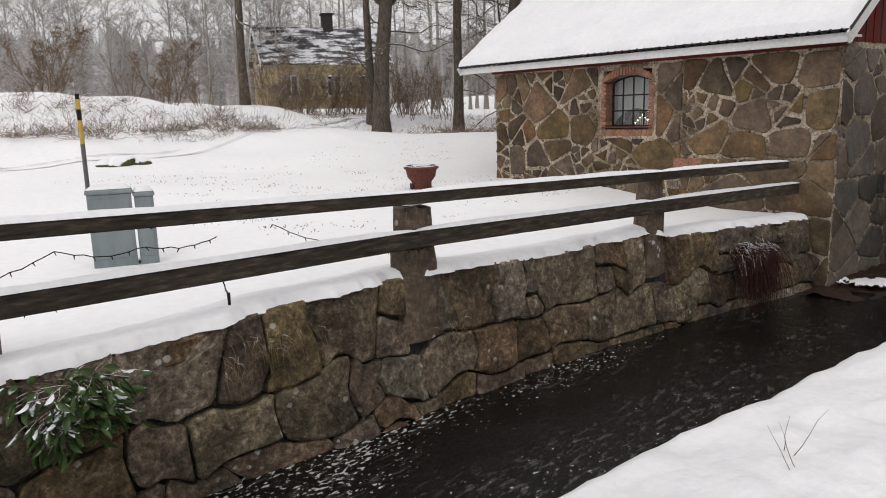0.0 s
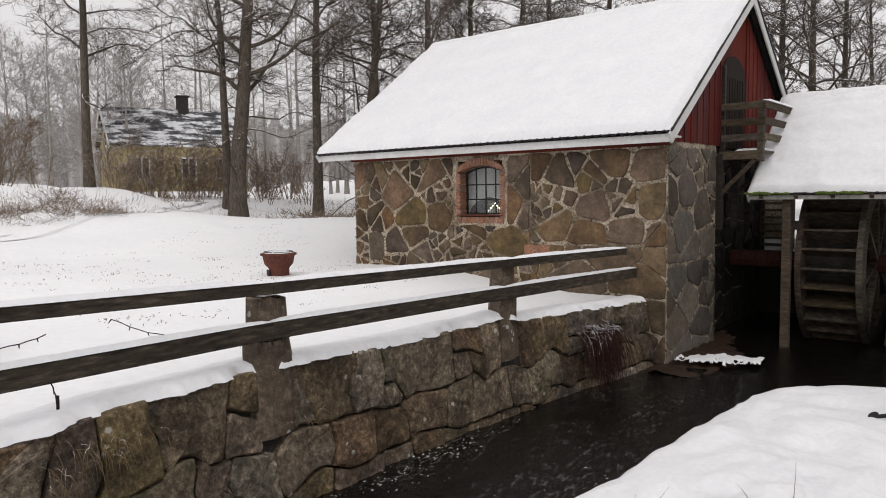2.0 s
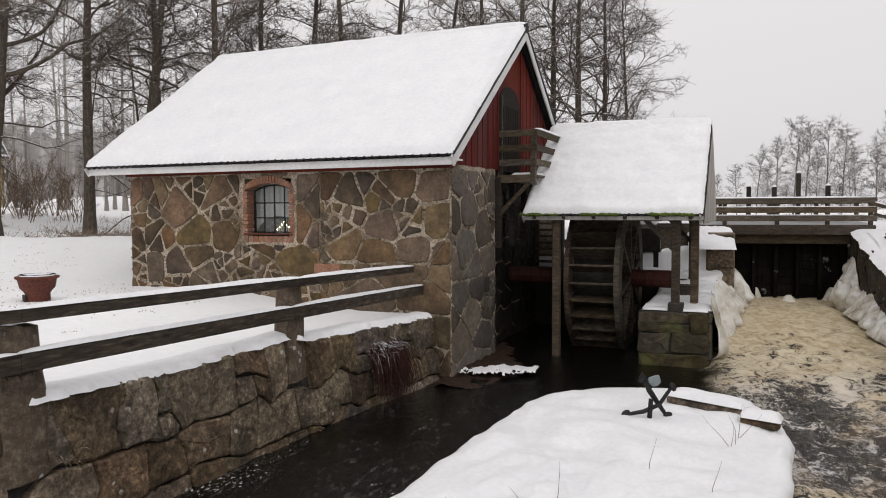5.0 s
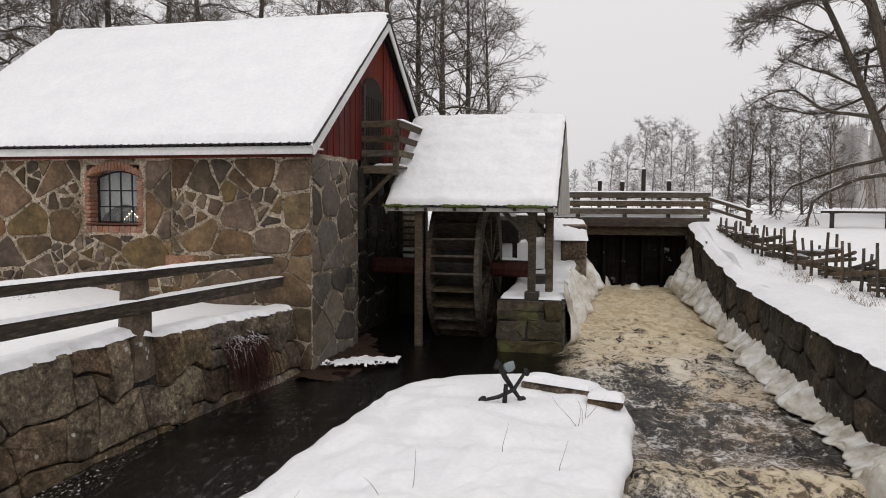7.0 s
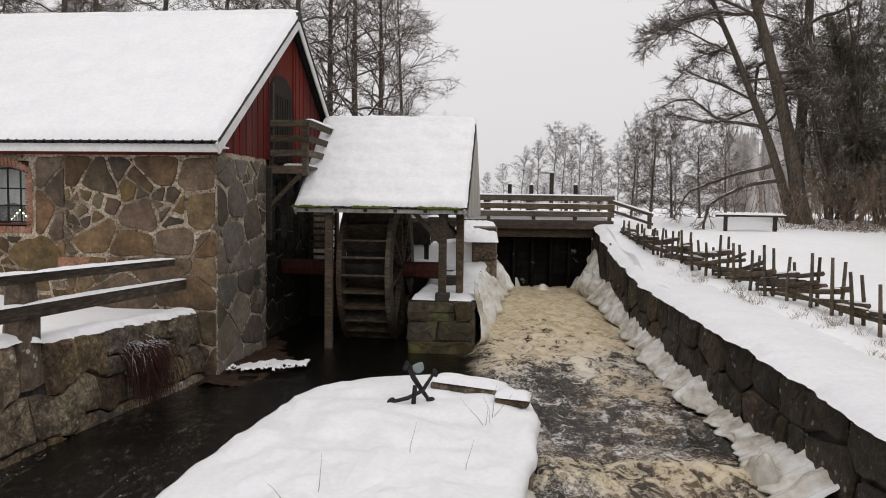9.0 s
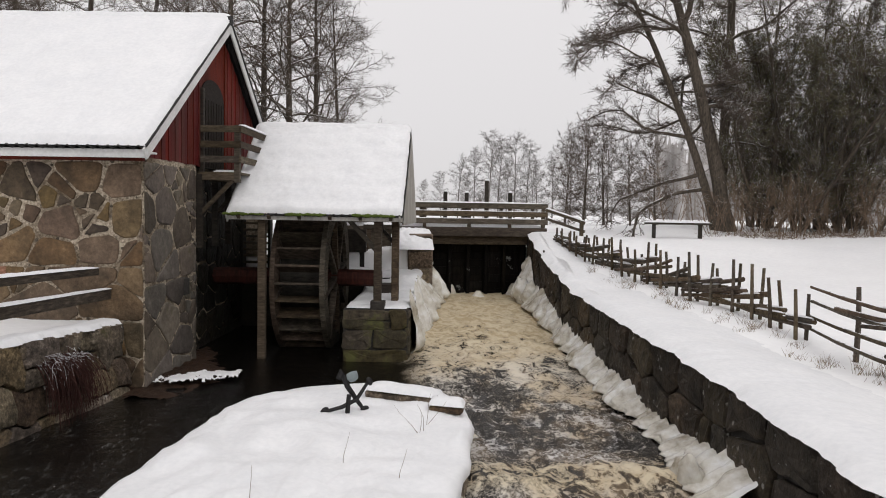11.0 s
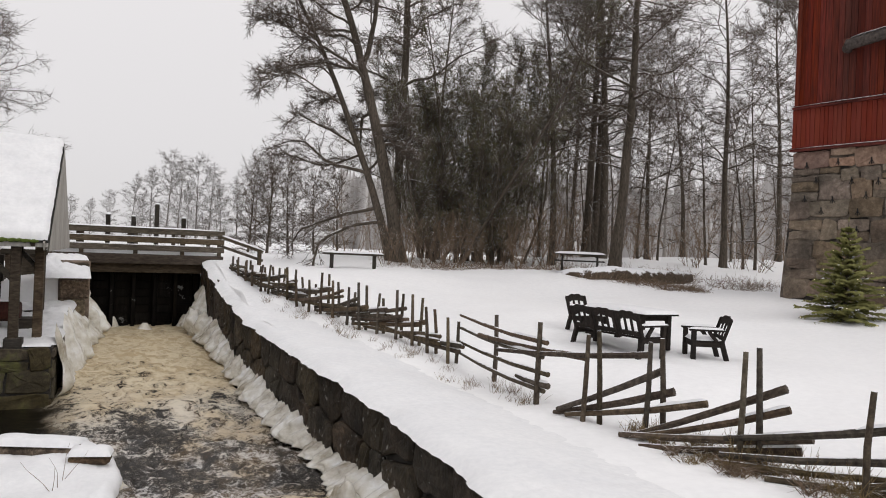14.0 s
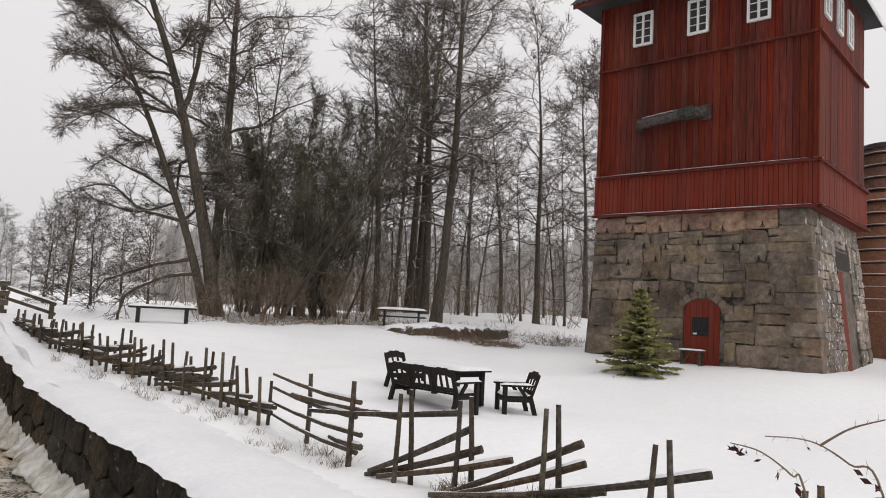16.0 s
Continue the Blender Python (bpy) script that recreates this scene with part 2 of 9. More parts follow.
BARK = surface("grey_bark", [(0.3, (0.05, 0.041, 0.032)), (0.55, (0.115, 0.094, 0.074)), (0.8, (0.20, 0.168, 0.136))], [(0.3, (0.65, 0.65, 0.62)), (0.7, W1)], 20, 1.5, (1, 1, 0.3), rough=0.9, bump=0.8, snow=0.22, moss=((0.075, 0.078, 0.042), 0.62))
TWIG = surface("dark_twig", [(0.3, (0.082, 0.064, 0.052)), (0.7, (0.16, 0.129, 0.106))], None, 8, rough=0.9, bump=0, snow=0.2)
# far twigs: snow dusting, with distance haze paled into the colour
HAZY_FROST_TWIG = surface("hazed_snowy_twig", [(0.3, (0.14, 0.125, 0.115)), (0.7, (0.22, 0.20, 0.185))], None, 8, rough=0.95, bump=0, snow=0.36)
# grey of the background trees: haze mixed into the twig colour
HAZE_TWIG = surface("hazed_grey_twig", [(0.3, (0.26, 0.236, 0.214)), (0.7, (0.37, 0.342, 0.316))], None, 8, rough=0.95, bump=0, snow=0.28)
BROWN_TWIG = surface("brown_brush_twig", [(0.3, (0.13, 0.092, 0.062)), (0.7, (0.25, 0.18, 0.125))], None, 6, rough=0.9, bump=0, snow=0.16)
DRY_GRASS = surface("dry_grass", [(0.3, (0.13, 0.09, 0.04)), (0.7, (0.26, 0.19, 0.095))], None, 6, rough=0.9, bump=0, snow=0.2)
GREEN_LEAF = surface("green_leaf", [(0.3, (0.022, 0.046, 0.012)), (0.7, (0.065, 0.112, 0.03))], None, 12, rough=0.5, bump=0.1, snow=0.14)
SPRUCE = surface("spruce_needles", [(0.3, (0.085, 0.092, 0.022)), (0.7, (0.24, 0.225, 0.075))], None, 7, rough=0.7, bump=0, snow=0.02)
IVY_GREEN = surface("dull_green_foliage", [(0.3, (0.075, 0.074, 0.036)), (0.7, (0.165, 0.155, 0.078))], None, 3, rough=0.8, bump=0, snow=0.1)
RED_TWIG = surface("dark_red_stems", [(0.3, (0.03, 0.012, 0.010)), (0.7, (0.075, 0.03, 0.024))], None, 6, rough=0.9, bump=0, snow=0.3)
YELLOW_WALL = surface("yellow_render", [(0.3, (0.42, 0.335, 0.17)), (0.7, (0.52, 0.43, 0.24))], [(0.3, (0.8, 0.8, 0.8)), (0.7, W1)], 6, 1, rough=0.9, bump=0.1)
SNOWY_TILE = surface("half_snowed_tile", [(0.40, (0.035, 0.035, 0.038)), (0.49, (0.12, 0.12, 0.125)), (0.56, (0.66, 0.67, 0.69))], None, 1.6, stretch=(0.5, 0.5, 2.4), rough=0.8, bump=0)
POLE_WOOD = surface("fence_pole_wood", [(0.3, (0.045, 0.034, 0.025)), (0.55, (0.115, 0.090, 0.066)), (0.8, (0.21, 0.172, 0.132))], [(0.3, (0.55, 0.53, 0.5)), (0.7, W1)], 18, 2.5, rough=0.9, bump=0.6, vary=0.3, snow=0.16)
BLACK_STAIN = surface("black_stained_wood", [(0.3, (0.012, 0.010, 0.009)), (0.7, (0.032, 0.026, 0.022))], None, 22, rough=0.75, bump=0.2, vary=0.15, specular=0.12)


def ice_material():
    m = bpy.data.materials.new("ice")
    m.use_nodes = True
    nt = m.node_tree
    b = nt.nodes["Principled BSDF"]
    n = tex(nt, "noise", 2.5, detail=6)
    r = ramp_node(nt, [(0.32, (0.34, 0.30, 0.23)), (0.48, (0.60, 0.57, 0.50)), (0.66, (0.82, 0.82, 0.80))])
    nt.links.new(n.outputs["Fac"], r.inputs["Fac"])
    nt.links.new(r.outputs["Color"], b.inputs["Base Color"])
    b.inputs["Roughness"].default_value = 0.22
    b.inputs["Subsurface Weight"].default_value = 0.25
    b.inputs["Subsurface Radius"].default_value = (0.05, 0.05, 0.04)
    nb = tex(nt, "noise", 14, (1, 1, 0.35), detail=6)
    bp = nt.nodes.new("ShaderNodeBump")
    bp.inputs["Strength"].default_value, bp.inputs["Distance"].default_value = 0.5, 0.03
    nt.links.new(nb.outputs["Fac"], bp.inputs["Height"])
    nt.links.new(bp.outputs["Normal"], b.inputs["Normal"])
    return m


ICE = ice_material()


def water_material():
    """Dark peaty water; foam streaks and painted ripple glints in the tailrace, brown froth under the sluice, breaking
    down to white patches.
    """
    m = bpy.data.materials.new("peaty_water")
    m.use_nodes = True
    nt = m.node_tree
    b = nt.nodes["Principled BSDF"]
    geo = nt.nodes.new("ShaderNodeNewGeometry")
    sep = nt.nodes.new("ShaderNodeSeparateXYZ")
    nt.links.new(geo.outputs["Position"], sep.inputs["Vector"])
    x, y = sep.outputs["X"], sep.outputs["Y"]
    warp = tex(nt, "noise", 0.9, detail=3)
    xw = math_node(nt, "ADD", x, math_node(nt, "MULTIPLY", math_node(nt, "SUBTRACT", warp.outputs["Fac"], 0.5), 0.9))
    # the rushing channel: right of the island
    rush = smooth(nt, xw, 0.55, 1.25)
    # choppy wavelets: their crests break white; thick froth near the sluice
    f1 = tex(nt, "noise", 0.8, (1.0, 0.8, 1), detail=4, rough=0.6)
    f2 = tex(nt, "noise", 4.2, (1.0, 0.7, 1), detail=9, rough=0.64)
    f2.inputs["Distortion"].default_value = 1.1
    lace = tex(nt, "noise", 15.0, (1.0, 0.8, 1), detail=7, rough=0.66)
    lace.inputs["Distortion"].default_value = 0.9
    chop = math_node(nt, "ADD", f2.outputs["Fac"], math_node(nt, "MULTIPLY", math_node(nt, "SUBTRACT", f1.outputs["Fac"], 0.5), 0.45))
    chop = math_node(nt, "ADD", chop, math_node(nt, "MULTIPLY", math_node(nt, "SUBTRACT", lace.outputs["Fac"], 0.5), 0.55))
    # thin ridges of foam between the dark hollows
    vein = math_node(nt, "ABSOLUTE", math_node(nt, "SUBTRACT", f2.outputs["Fac"], 0.47))
    chop = math_node(nt, "ADD", chop, math_node(nt, "MULTIPLY", smooth(nt, vein, 0.035, 0.0), 0.10))
    up = smooth(nt, math_node(nt, "ADD", y, math_node(nt, "MULTIPLY", math_node(nt, "SUBTRACT", f1.outputs["Fac"], 0.5), 7.0)), 9.5, 18.5)
    crest = math_node(nt, "MULTIPLY", smooth(nt, y, 8.4, 7.9), smooth(nt, y, 7.0, 7.5))
    thick = math_node(nt, "ADD", math_node(nt, "MULTIPLY", up, 0.34), math_node(nt, "MULTIPLY", crest, 0.12))
    foam_r = smooth(nt, math_node(nt, "ADD", chop, thick), 0.49, 0.72)
    foam_r = math_node(nt, "MULTIPLY", math_node(nt, "MULTIPLY", foam_r, rush), 0.84)
    # foam flecks and painted ripple sparkle on the quiet tailrace
    f3 = tex(nt, "noise", 24.0, (1.0, 0.55, 1), detail=4, rough=0.6)
    f4 = tex(nt, "noise", 0.7, (1.3, 0.45, 1), detail=4)
    near_wall = math_node(nt, "MULTIPLY", smooth(nt, xw, -3.7, -5.0), smooth(nt, y, 9.5, 4.0))
    fl = math_node(nt, "ADD", f3.outputs["Fac"], math_node(nt, "MULTIPLY", math_node(nt, "SUBTRACT", f4.outputs["Fac"], 0.5), 0.5))
    fl = math_node(nt, "ADD", fl, math_node(nt, "MULTIPLY", near_wall, 0.11))
    foam_glint_l = math_node(nt, "MULTIPLY", smooth(nt, fl, 0.685, 0.73), math_node(nt, "SUBTRACT", 1.0, rush))
    foam_glint_l = math_node(nt, "MULTIPLY", foam_glint_l, 0.75)
    # thin pale streaks coloured in as sky glints on the ripples
    f5 = tex(nt, "noise", 16.0, (1.0, 0.3, 1), detail=6, rough=0.7)
    glint_film = math_node(nt, "MULTIPLY", smooth(nt, f5.outputs["Fac"], 0.51, 0.64), math_node(nt, "MULTIPLY", smooth(nt, f4.outputs["Fac"], 0.40, 0.58), 0.10))
    foam_glint_l = math_node(nt, "MULTIPLY", foam_glint_l, smooth(nt, y, 12.5, 9.0))
    glint_film = math_node(nt, "MULTIPLY", glint_film, smooth(nt, y, 13.0, 9.5))
    foam_glint_l = math_node(nt, "MAXIMUM", foam_glint_l, math_node(nt, "MULTIPLY", glint_film, math_node(nt, "SUBTRACT", 1.0, rush)))
    swirl = mixc(nt, smooth(nt, f1.outputs["Fac"], 0.46, 0.62), (0.014, 0.011, 0.008), (0.115, 0.078, 0.042))
    deep = mixc(nt, rush, (0.004, 0.0035, 0.003), swirl)
    tint = tex(nt, "noise", 1.1, (1, 0.6, 1), detail=4)
    k = smooth(nt, tint.outputs["Fac"], 0.42, 0.62)
    white = mixc(nt, k, (0.76, 0.74, 0.72), (0.60, 0.50, 0.37))
    tan = mixc(nt, smooth(nt, f2.outputs["Fac"], 0.40, 0.62), (0.54, 0.425, 0.26), (0.76, 0.66, 0.47))
    froth = mixc(nt, math_node(nt, "MAXIMUM", smooth(nt, y, 9.0, 16.0), math_node(nt, "MULTIPLY", crest, 0.85)), white, tan)
    col = mixc(nt, foam_r, deep, froth)
    col = mixc(nt, foam_glint_l, col, (0.66, 0.65, 0.62))
    nt.links.new(col, b.inputs["Base Color"])
    wet = math_node(nt, "MAXIMUM", foam_r, foam_glint_l)
    nt.links.new(math_node(nt, "ADD", math_node(nt, "MULTIPLY", wet, 0.6), 0.08), b.inputs["Roughness"])
    b.inputs["IOR"].default_value = 1.33
    n1 = tex(nt, "noise", 5.0, (1.0, 0.7, 1), detail=8, rough=0.66)
    h = math_node(nt, "ADD", math_node(nt, "MULTIPLY", n1.outputs["Fac"], 0.6), math_node(nt, "MULTIPLY", math_node(nt, "MULTIPLY", f2.outputs["Fac"], rush), 0.8))
    bp = nt.nodes.new("ShaderNodeBump")
    bp.inputs["Strength"].default_value, bp.inputs["Distance"].default_value = 0.5, 0.12
    nt.links.new(h, bp.inputs["Height"])
    nt.links.new(bp.outputs["Normal"], b.inputs["Normal"])
    return m


WATER = water_material()


# ---- building helpers ----
def finish(bm, name, mat, parent=None, label="", soft=False):
    me = bpy.data.meshes.new(name)
    bm.normal_update()
    bm.to_mesh(me)
    bm.free()
    if soft:
        for p in me.polygons:
            p.use_smooth = True
    if mat:
        me.materials.append(mat)
    ob = new(name, me)
    if parent:
        ob.parent = parent
    if label:
        ob["label"] = label
    return ob


def part(name, bm, mat, parent, label="", soft=False):
    return finish(bm, name, mat, parent, label, soft)


def thing(name, m, label, category, group="", kind=""):
    ob = new(name)
    ob.empty_display_size = 0.2
    ob.matrix_basis = m
    return tagged(ob, label, category, group, kind)


def sheet(name, verts, faces, mat, parent=None, soft=True):
    me = bpy.data.meshes.new(name)
    me.from_pydata(verts, [], faces)
    me.update()
    if soft:
        for p in me.polygons:
            p.use_smooth = True
    me.materials.append(mat)
    ob = new(name, me)
    if parent:
        ob.parent = parent
    return ob


def add_box(bm, x0, x1, y0, y1, z0, z1, bevel=0.0, m=None):
    made = bmesh.ops.create_cube(bm, size=1.0)["verts"]
    for v in made:
        v.co = Vector(((x0 + x1) / 2 + v.co.x * (x1 - x0), (y0 + y1) / 2 + v.co.y * (y1 - y0), (z0 + z1) / 2 + v.co.z * (z1 - z0)))
    if bevel:
        edges = list({e for v in made for e in v.link_edges})
        made = list({v for f in bmesh.ops.bevel(bm, geom=edges, offset=bevel, segments=1, affect="EDGES")["faces"] for v in f.verts} | {v for v in made if v.is_valid})
    if m:
        for v in made:
            v.co = m @ v.co
    return made


def box(x0, x1, y0, y1, z0, z1, bevel=0.0, m=None):
    bm = bmesh.new()
    add_box(bm, x0, x1, y0, y1, z0, z1, bevel, m)
    return bm


def add_beam(bm, a, b, w, h, bevel=0.006, up=(0, 0, 1)):
    """A squared timber from a to b, w wide and h high."""
    a, b = Vector(a), Vector(b)
    d = (b - a)
    n = d.length
    d.normalize()
    side = d.cross(Vector(up))
    if side.length < 1e-3:
        side = d.cross(Vector((1, 0, 0)))
    side.normalize()
    top = side.cross(d)
    m = Matrix((side, d, top)).transposed().to_4x4()
    m.translation = (a + b) / 2
    return add_box(bm, -w / 2, w / 2, -n / 2, n / 2, -h / 2, h / 2, bevel, m)


def beam(a, b, w, h, bevel=0.006, up=(0, 0, 1)):
    bm = bmesh.new()
    add_beam(bm, a, b, w, h, bevel, up)
    return bm


def add_tube(bm, pts, radii, sides=6, cap=True):
    """A round limb through the points, with a radius at each."""
    rings = []
    pts = [Vector(p) for p in pts]
    ref = None
    for i, p in enumerate(pts):
        d = (pts[min(i + 1, len(pts) - 1)] - pts[max(i - 1, 0)]).normalized()
        if ref is None:
            ref = d.orthogonal().normalized()
        ref = (ref - d * ref.dot(d)).normalized()
        q = d.cross(ref)
        rings.append([bm.verts.new(p + (ref * math.cos(2 * math.pi * k / sides) + q * math.sin(2 * math.pi * k / sides)) * radii[i]) for k in range(sides)])
    for r0, r1 in zip(rings, rings[1:]):
        for k in range(sides):
            bm.faces.new((r0[k], r0[(k + 1) % sides], r1[(k + 1) % sides], r1[k]))
    if cap:
        bm.faces.new(rings[0][::-1])
        bm.faces.new(rings[-1])


def tube(pts, radii, sides=6):
    bm = bmesh.new()
    add_tube(bm, pts, radii, sides)
    return bm


def lerp_table(table, v):
    xs = [r[0] for r in table]
    return [float(np.interp(v, xs, [r[k] for r in table])) for k in range(1, len(table[0]))]


# ---- ground ----
# foot of the retaining wall at the water, and top edge of the far bank's wall: y, x, height of the top
LEFT_EDGE = [(-60, -4.6, 1.3), (1, -5.4, 1.26), (2.3, -5.34, 1.29), (3.04, -5.25, 1.35), (4.0, -5.13, 1.38), (4.7, -5.10, 1.38), (5.45, -5.06, 1.33), (6.7, -4.9, 1.28), (8.4, -4.6, 1.32), (8.9, -4.52, 1.2), (10.07, -4.26, 1.2), (10.6, -4.1, 1.16), (12.1, -3.75, 1.12), (12.6, -4.3, 1.1),
             (18.9, -4.2, 1.3), (19.08, 1.3, 2.0), (20.4, 1.55, 2.3), (21.2, 1.7, 2.3), (21.8, 1.7, 2.3), (400, 1.7, 2.3)]
RIGHT_EDGE = [(-60, 3.0, 1.04), (2, 3.36, 1.04), (5.3, 3.78, 1.07), (8, 4.06, 1.14), (11.3, 4.16, 1.26), (14.5, 4.3, 1.38), (17.5, 4.5, 1.74), (20.75, 4.68, 2.42), (21.8, 4.75, 2.45), (400, 4.75, 2.45)]
# known heights of the snow: x, y, z, reach
KNOLLS = [(-6.0, 2, 1.34), (-5.9, 4.5, 1.36), (-5.8, 6, 1.3), (-7, 6.5, 1.28), (-5.5, 9.2, 1.22), (-8.7, 3.2, 1.3), (-10.5, 10, 1.43), (-11, 12.8, 1.36), (-5, 11.6, 1.12), (-19.7, 17.3, 2.05), (-19.2, 20.6, 2.1),
          (-24.2, 14.5, 3.4), (-21.6, 17.2, 2.8), (-20.4, 13.4, 2.5), (-24, 20.5, 2.9), (-14.5, 8, 1.66), (-16, 3, 1.7), (-19.5, 5, 1.85), (-18.4, 8.6, 1.95), (-22.3, 6.5, 2.6), (-21.8, 10, 2.55), (-25, 7.6, 3.9), (-24.5, 10, 3.75), (-23.3, 12.9, 3.35), (-30, 8, 4.05), (-31, 14, 3.65), (-23, 2, 2.6), (-27, 3, 3.8), (-26, 20, 2.95), (-35, 27, 3.3), (-60, 20, 4.5), (-30, 40, 3.0), (-6, 22, 1.9), (-12, 26, 2.2), (-45, 60, 4.5),
          (6.5, 9, 1.05), (6.3, 7, 1.04), (7.6, 5.3, 1.0), (4.0, 8, 1.07), (4.2, 11.3, 1.28), (4.4, 14.5, 1.42), (4.7, 20.7, 2.42), (10.6, 8.6, 1.27), (10, 11.2, 1.36), (7.0, 14, 1.5), (19.9, 13.2, 2.0),
          (20.4, 6.5, 2.0), (10.7, 22, 2.3), (17, 20, 2.42), (24, 25, 2.95), (14, 30, 2.6), (8, 28, 2.1), (6.05, 12.8, 1.38), (5.85, 14.4, 1.62), (5.4, 16.5, 1.95), (13.2, 13.6, 1.68), (12, 4, 1.1), (30, 10, 2.3), (40, 30, 3.2), (2, 30, 1.9), (0, 80, 2.0), (30, 80, 2.6),
          (0, -10, 1.3), (8, -8, 1.0), (-8, -8, 1.1), (30, -20, 1.5), (-30, -20, 2.0)]
KN = np.array(KNOLLS)


def snow_height(x, y):
    """Height of the snow-covered ground away from the stream."""
    d2 = (KN[:, 0] - x) ** 2 + (KN[:, 1] - y) ** 2 + 0.6
    w = d2 ** -1.7
    return float((w * KN[:, 2]).sum() / w.sum())


def ground_height(x, y):
    xl, zl = lerp_table(LEFT_EDGE, y)
    xr, zr = lerp_table(RIGHT_EDGE, y)
    h = snow_height(x, y)
    if x < xl - 0.3:
        k = min(1.0, (xl - 0.3 - x) / 1.5)
        h = zl * (1 - k) + h * k
    elif x > xr + 0.2:
        k = min(1.0, (x - xr - 0.2) / 1.5)
        h = zr * (1 - k) + h * k
    bumps = 0.035 * noise.noise((x * 0.9, y * 0.9, 0)) + 0.015 * noise.noise((x * 3, y * 3, 5)) + 0.012 * noise.noise((x * 7, y * 7, 9))
    return h + bumps


def axis(dense0, dense1, step, far0, far1):
    out = list(np.arange(dense0, dense1 + 1e-6, step))
    s = step
    while out[-1] < far1:
        s *= 1.18
        out.append(out[-1] + s)
    s = step
    while out[0] > far0:
        s *= 1.18
        out.insert(0, out[0] - s)
    return out


def build_ground():
    verts, faces = [], []
    ys = axis(1.0, 24.0, 0.2, -90, 420)
    left = [v for v in axis(-12.0, -0.36, 0.2, -420, 0) if v < -0.34]
    right = [v for v in axis(0.26, 12.0, 0.2, 0, 420) if v > 0.25]
    us = [("l", v) for v in left] + [("l", -0.30)] + [("m", 0.02), ("m", 0.5), ("m", 0.98)] + [("r", 0.2)] + [("r", v) for v in right]
    for y in ys:
        xl, zl = lerp_table(LEFT_EDGE, y)
        xr, zr = lerp_table(RIGHT_EDGE, y)
        for side, u in us:
            if side == "m":
                x = xl - 0.28 + (xr - xl + 0.46) * u
                z = -0.7 if y < 21.4 else 1.95
            else:
                x = (xl if side == "l" else xr) + u
                z = ground_height(x, y)
            verts.append((x, y, z))
    n = len(us)
    for j in range(len(ys) - 1):
        for i in range(n - 1):
            a = j * n + i
            faces.append((a, a + 1, a + n + 1, a + n))
    ob = sheet("ground", verts, faces, FIELD_SNOW)
    tagged(ob, "snow-covered ground on both banks of the stream", "ground", kind="structure")
    return ob


build_ground()


def snow_blanket(name, at, nu, nv, thick, mat=None, parent=None, seed=0.0, edge=0.12, lump=0.25, up=(0, 0, 1), ragged=0.0):
    """Snow lying on a surface: at(u, v) gives the support for u, v in 0..1; the edges are rounded and uneven."""
    upv = Vector(up).normalized()
    top, base = [], []
    for j in range(nv + 1):
        for i in range(nu + 1):
            u, v = i / nu, j / nv
            p = Vector(at(u, v))
            q = p * 2.3 + Vector((seed, seed * 1.7, 0))
            n = noise.noise(q) * 0.6 + noise.noise(q * 3.1) * 0.4
            rim = min(u, 1 - u, v, 1 - v)
            k = min(1.0, rim / edge) if edge else 1.0
            k = math.sqrt(max(0.0, 1 - (1 - k) ** 2))
            if rim == 0 and ragged:
                c = Vector(at(min(max(u, 0.02), 0.98), min(max(v, 0.02), 0.98)))
                d = p - c
                if d.length > 1e-6:
                    p = p + d.normalized() * ragged * (n + noise.noise(q * 7) * 0.5)
            top.append(p + upv * (0.004 + thick * k * (1 + lump * n)))
            base.append(p)
    n = nu + 1
    faces = [(j * n + i, j * n + i + 1, (j + 1) * n + i + 1, (j + 1) * n + i) for j in range(nv) for i in range(nu)]
    return sheet(name, [tuple(v) for v in top], faces, mat or SNOW, parent)


def wavy_sheet(name, a, b, c, mat, parent, period=0.16, amp=0.022, per=6, thick=0.03):
    """Corrugated tiles: from a along to b (across the waves), and from a up the slope to c."""
    a, b, c = Vector(a), Vector(b), Vector(c)
    d, s = b - a, c - a
    nrm = d.cross(s).normalized()
    if nrm.z < 0:
        nrm = -nrm
    n = int(d.length / period * per)
    verts, faces = [], []
    for i in range(n + 1):
        w = math.sin(2 * math.pi * i / per) * amp
        for k, o in ((0, 0), (1, 0), (0, -thick), (1, -thick)):
            verts.append(tuple(a + d * (i / n) + s * k + nrm * (w + o)))
    for i in range(n):
        p, q = 4 * i, 4 * i + 4
        faces += [(p, q, q + 1, p + 1), (p + 2, p + 3, q + 3, q + 2), (p, p + 2, q + 2, q), (p + 1, q + 1, q + 3, p + 3)]
    return sheet(name, verts, faces, mat, parent, soft=False)


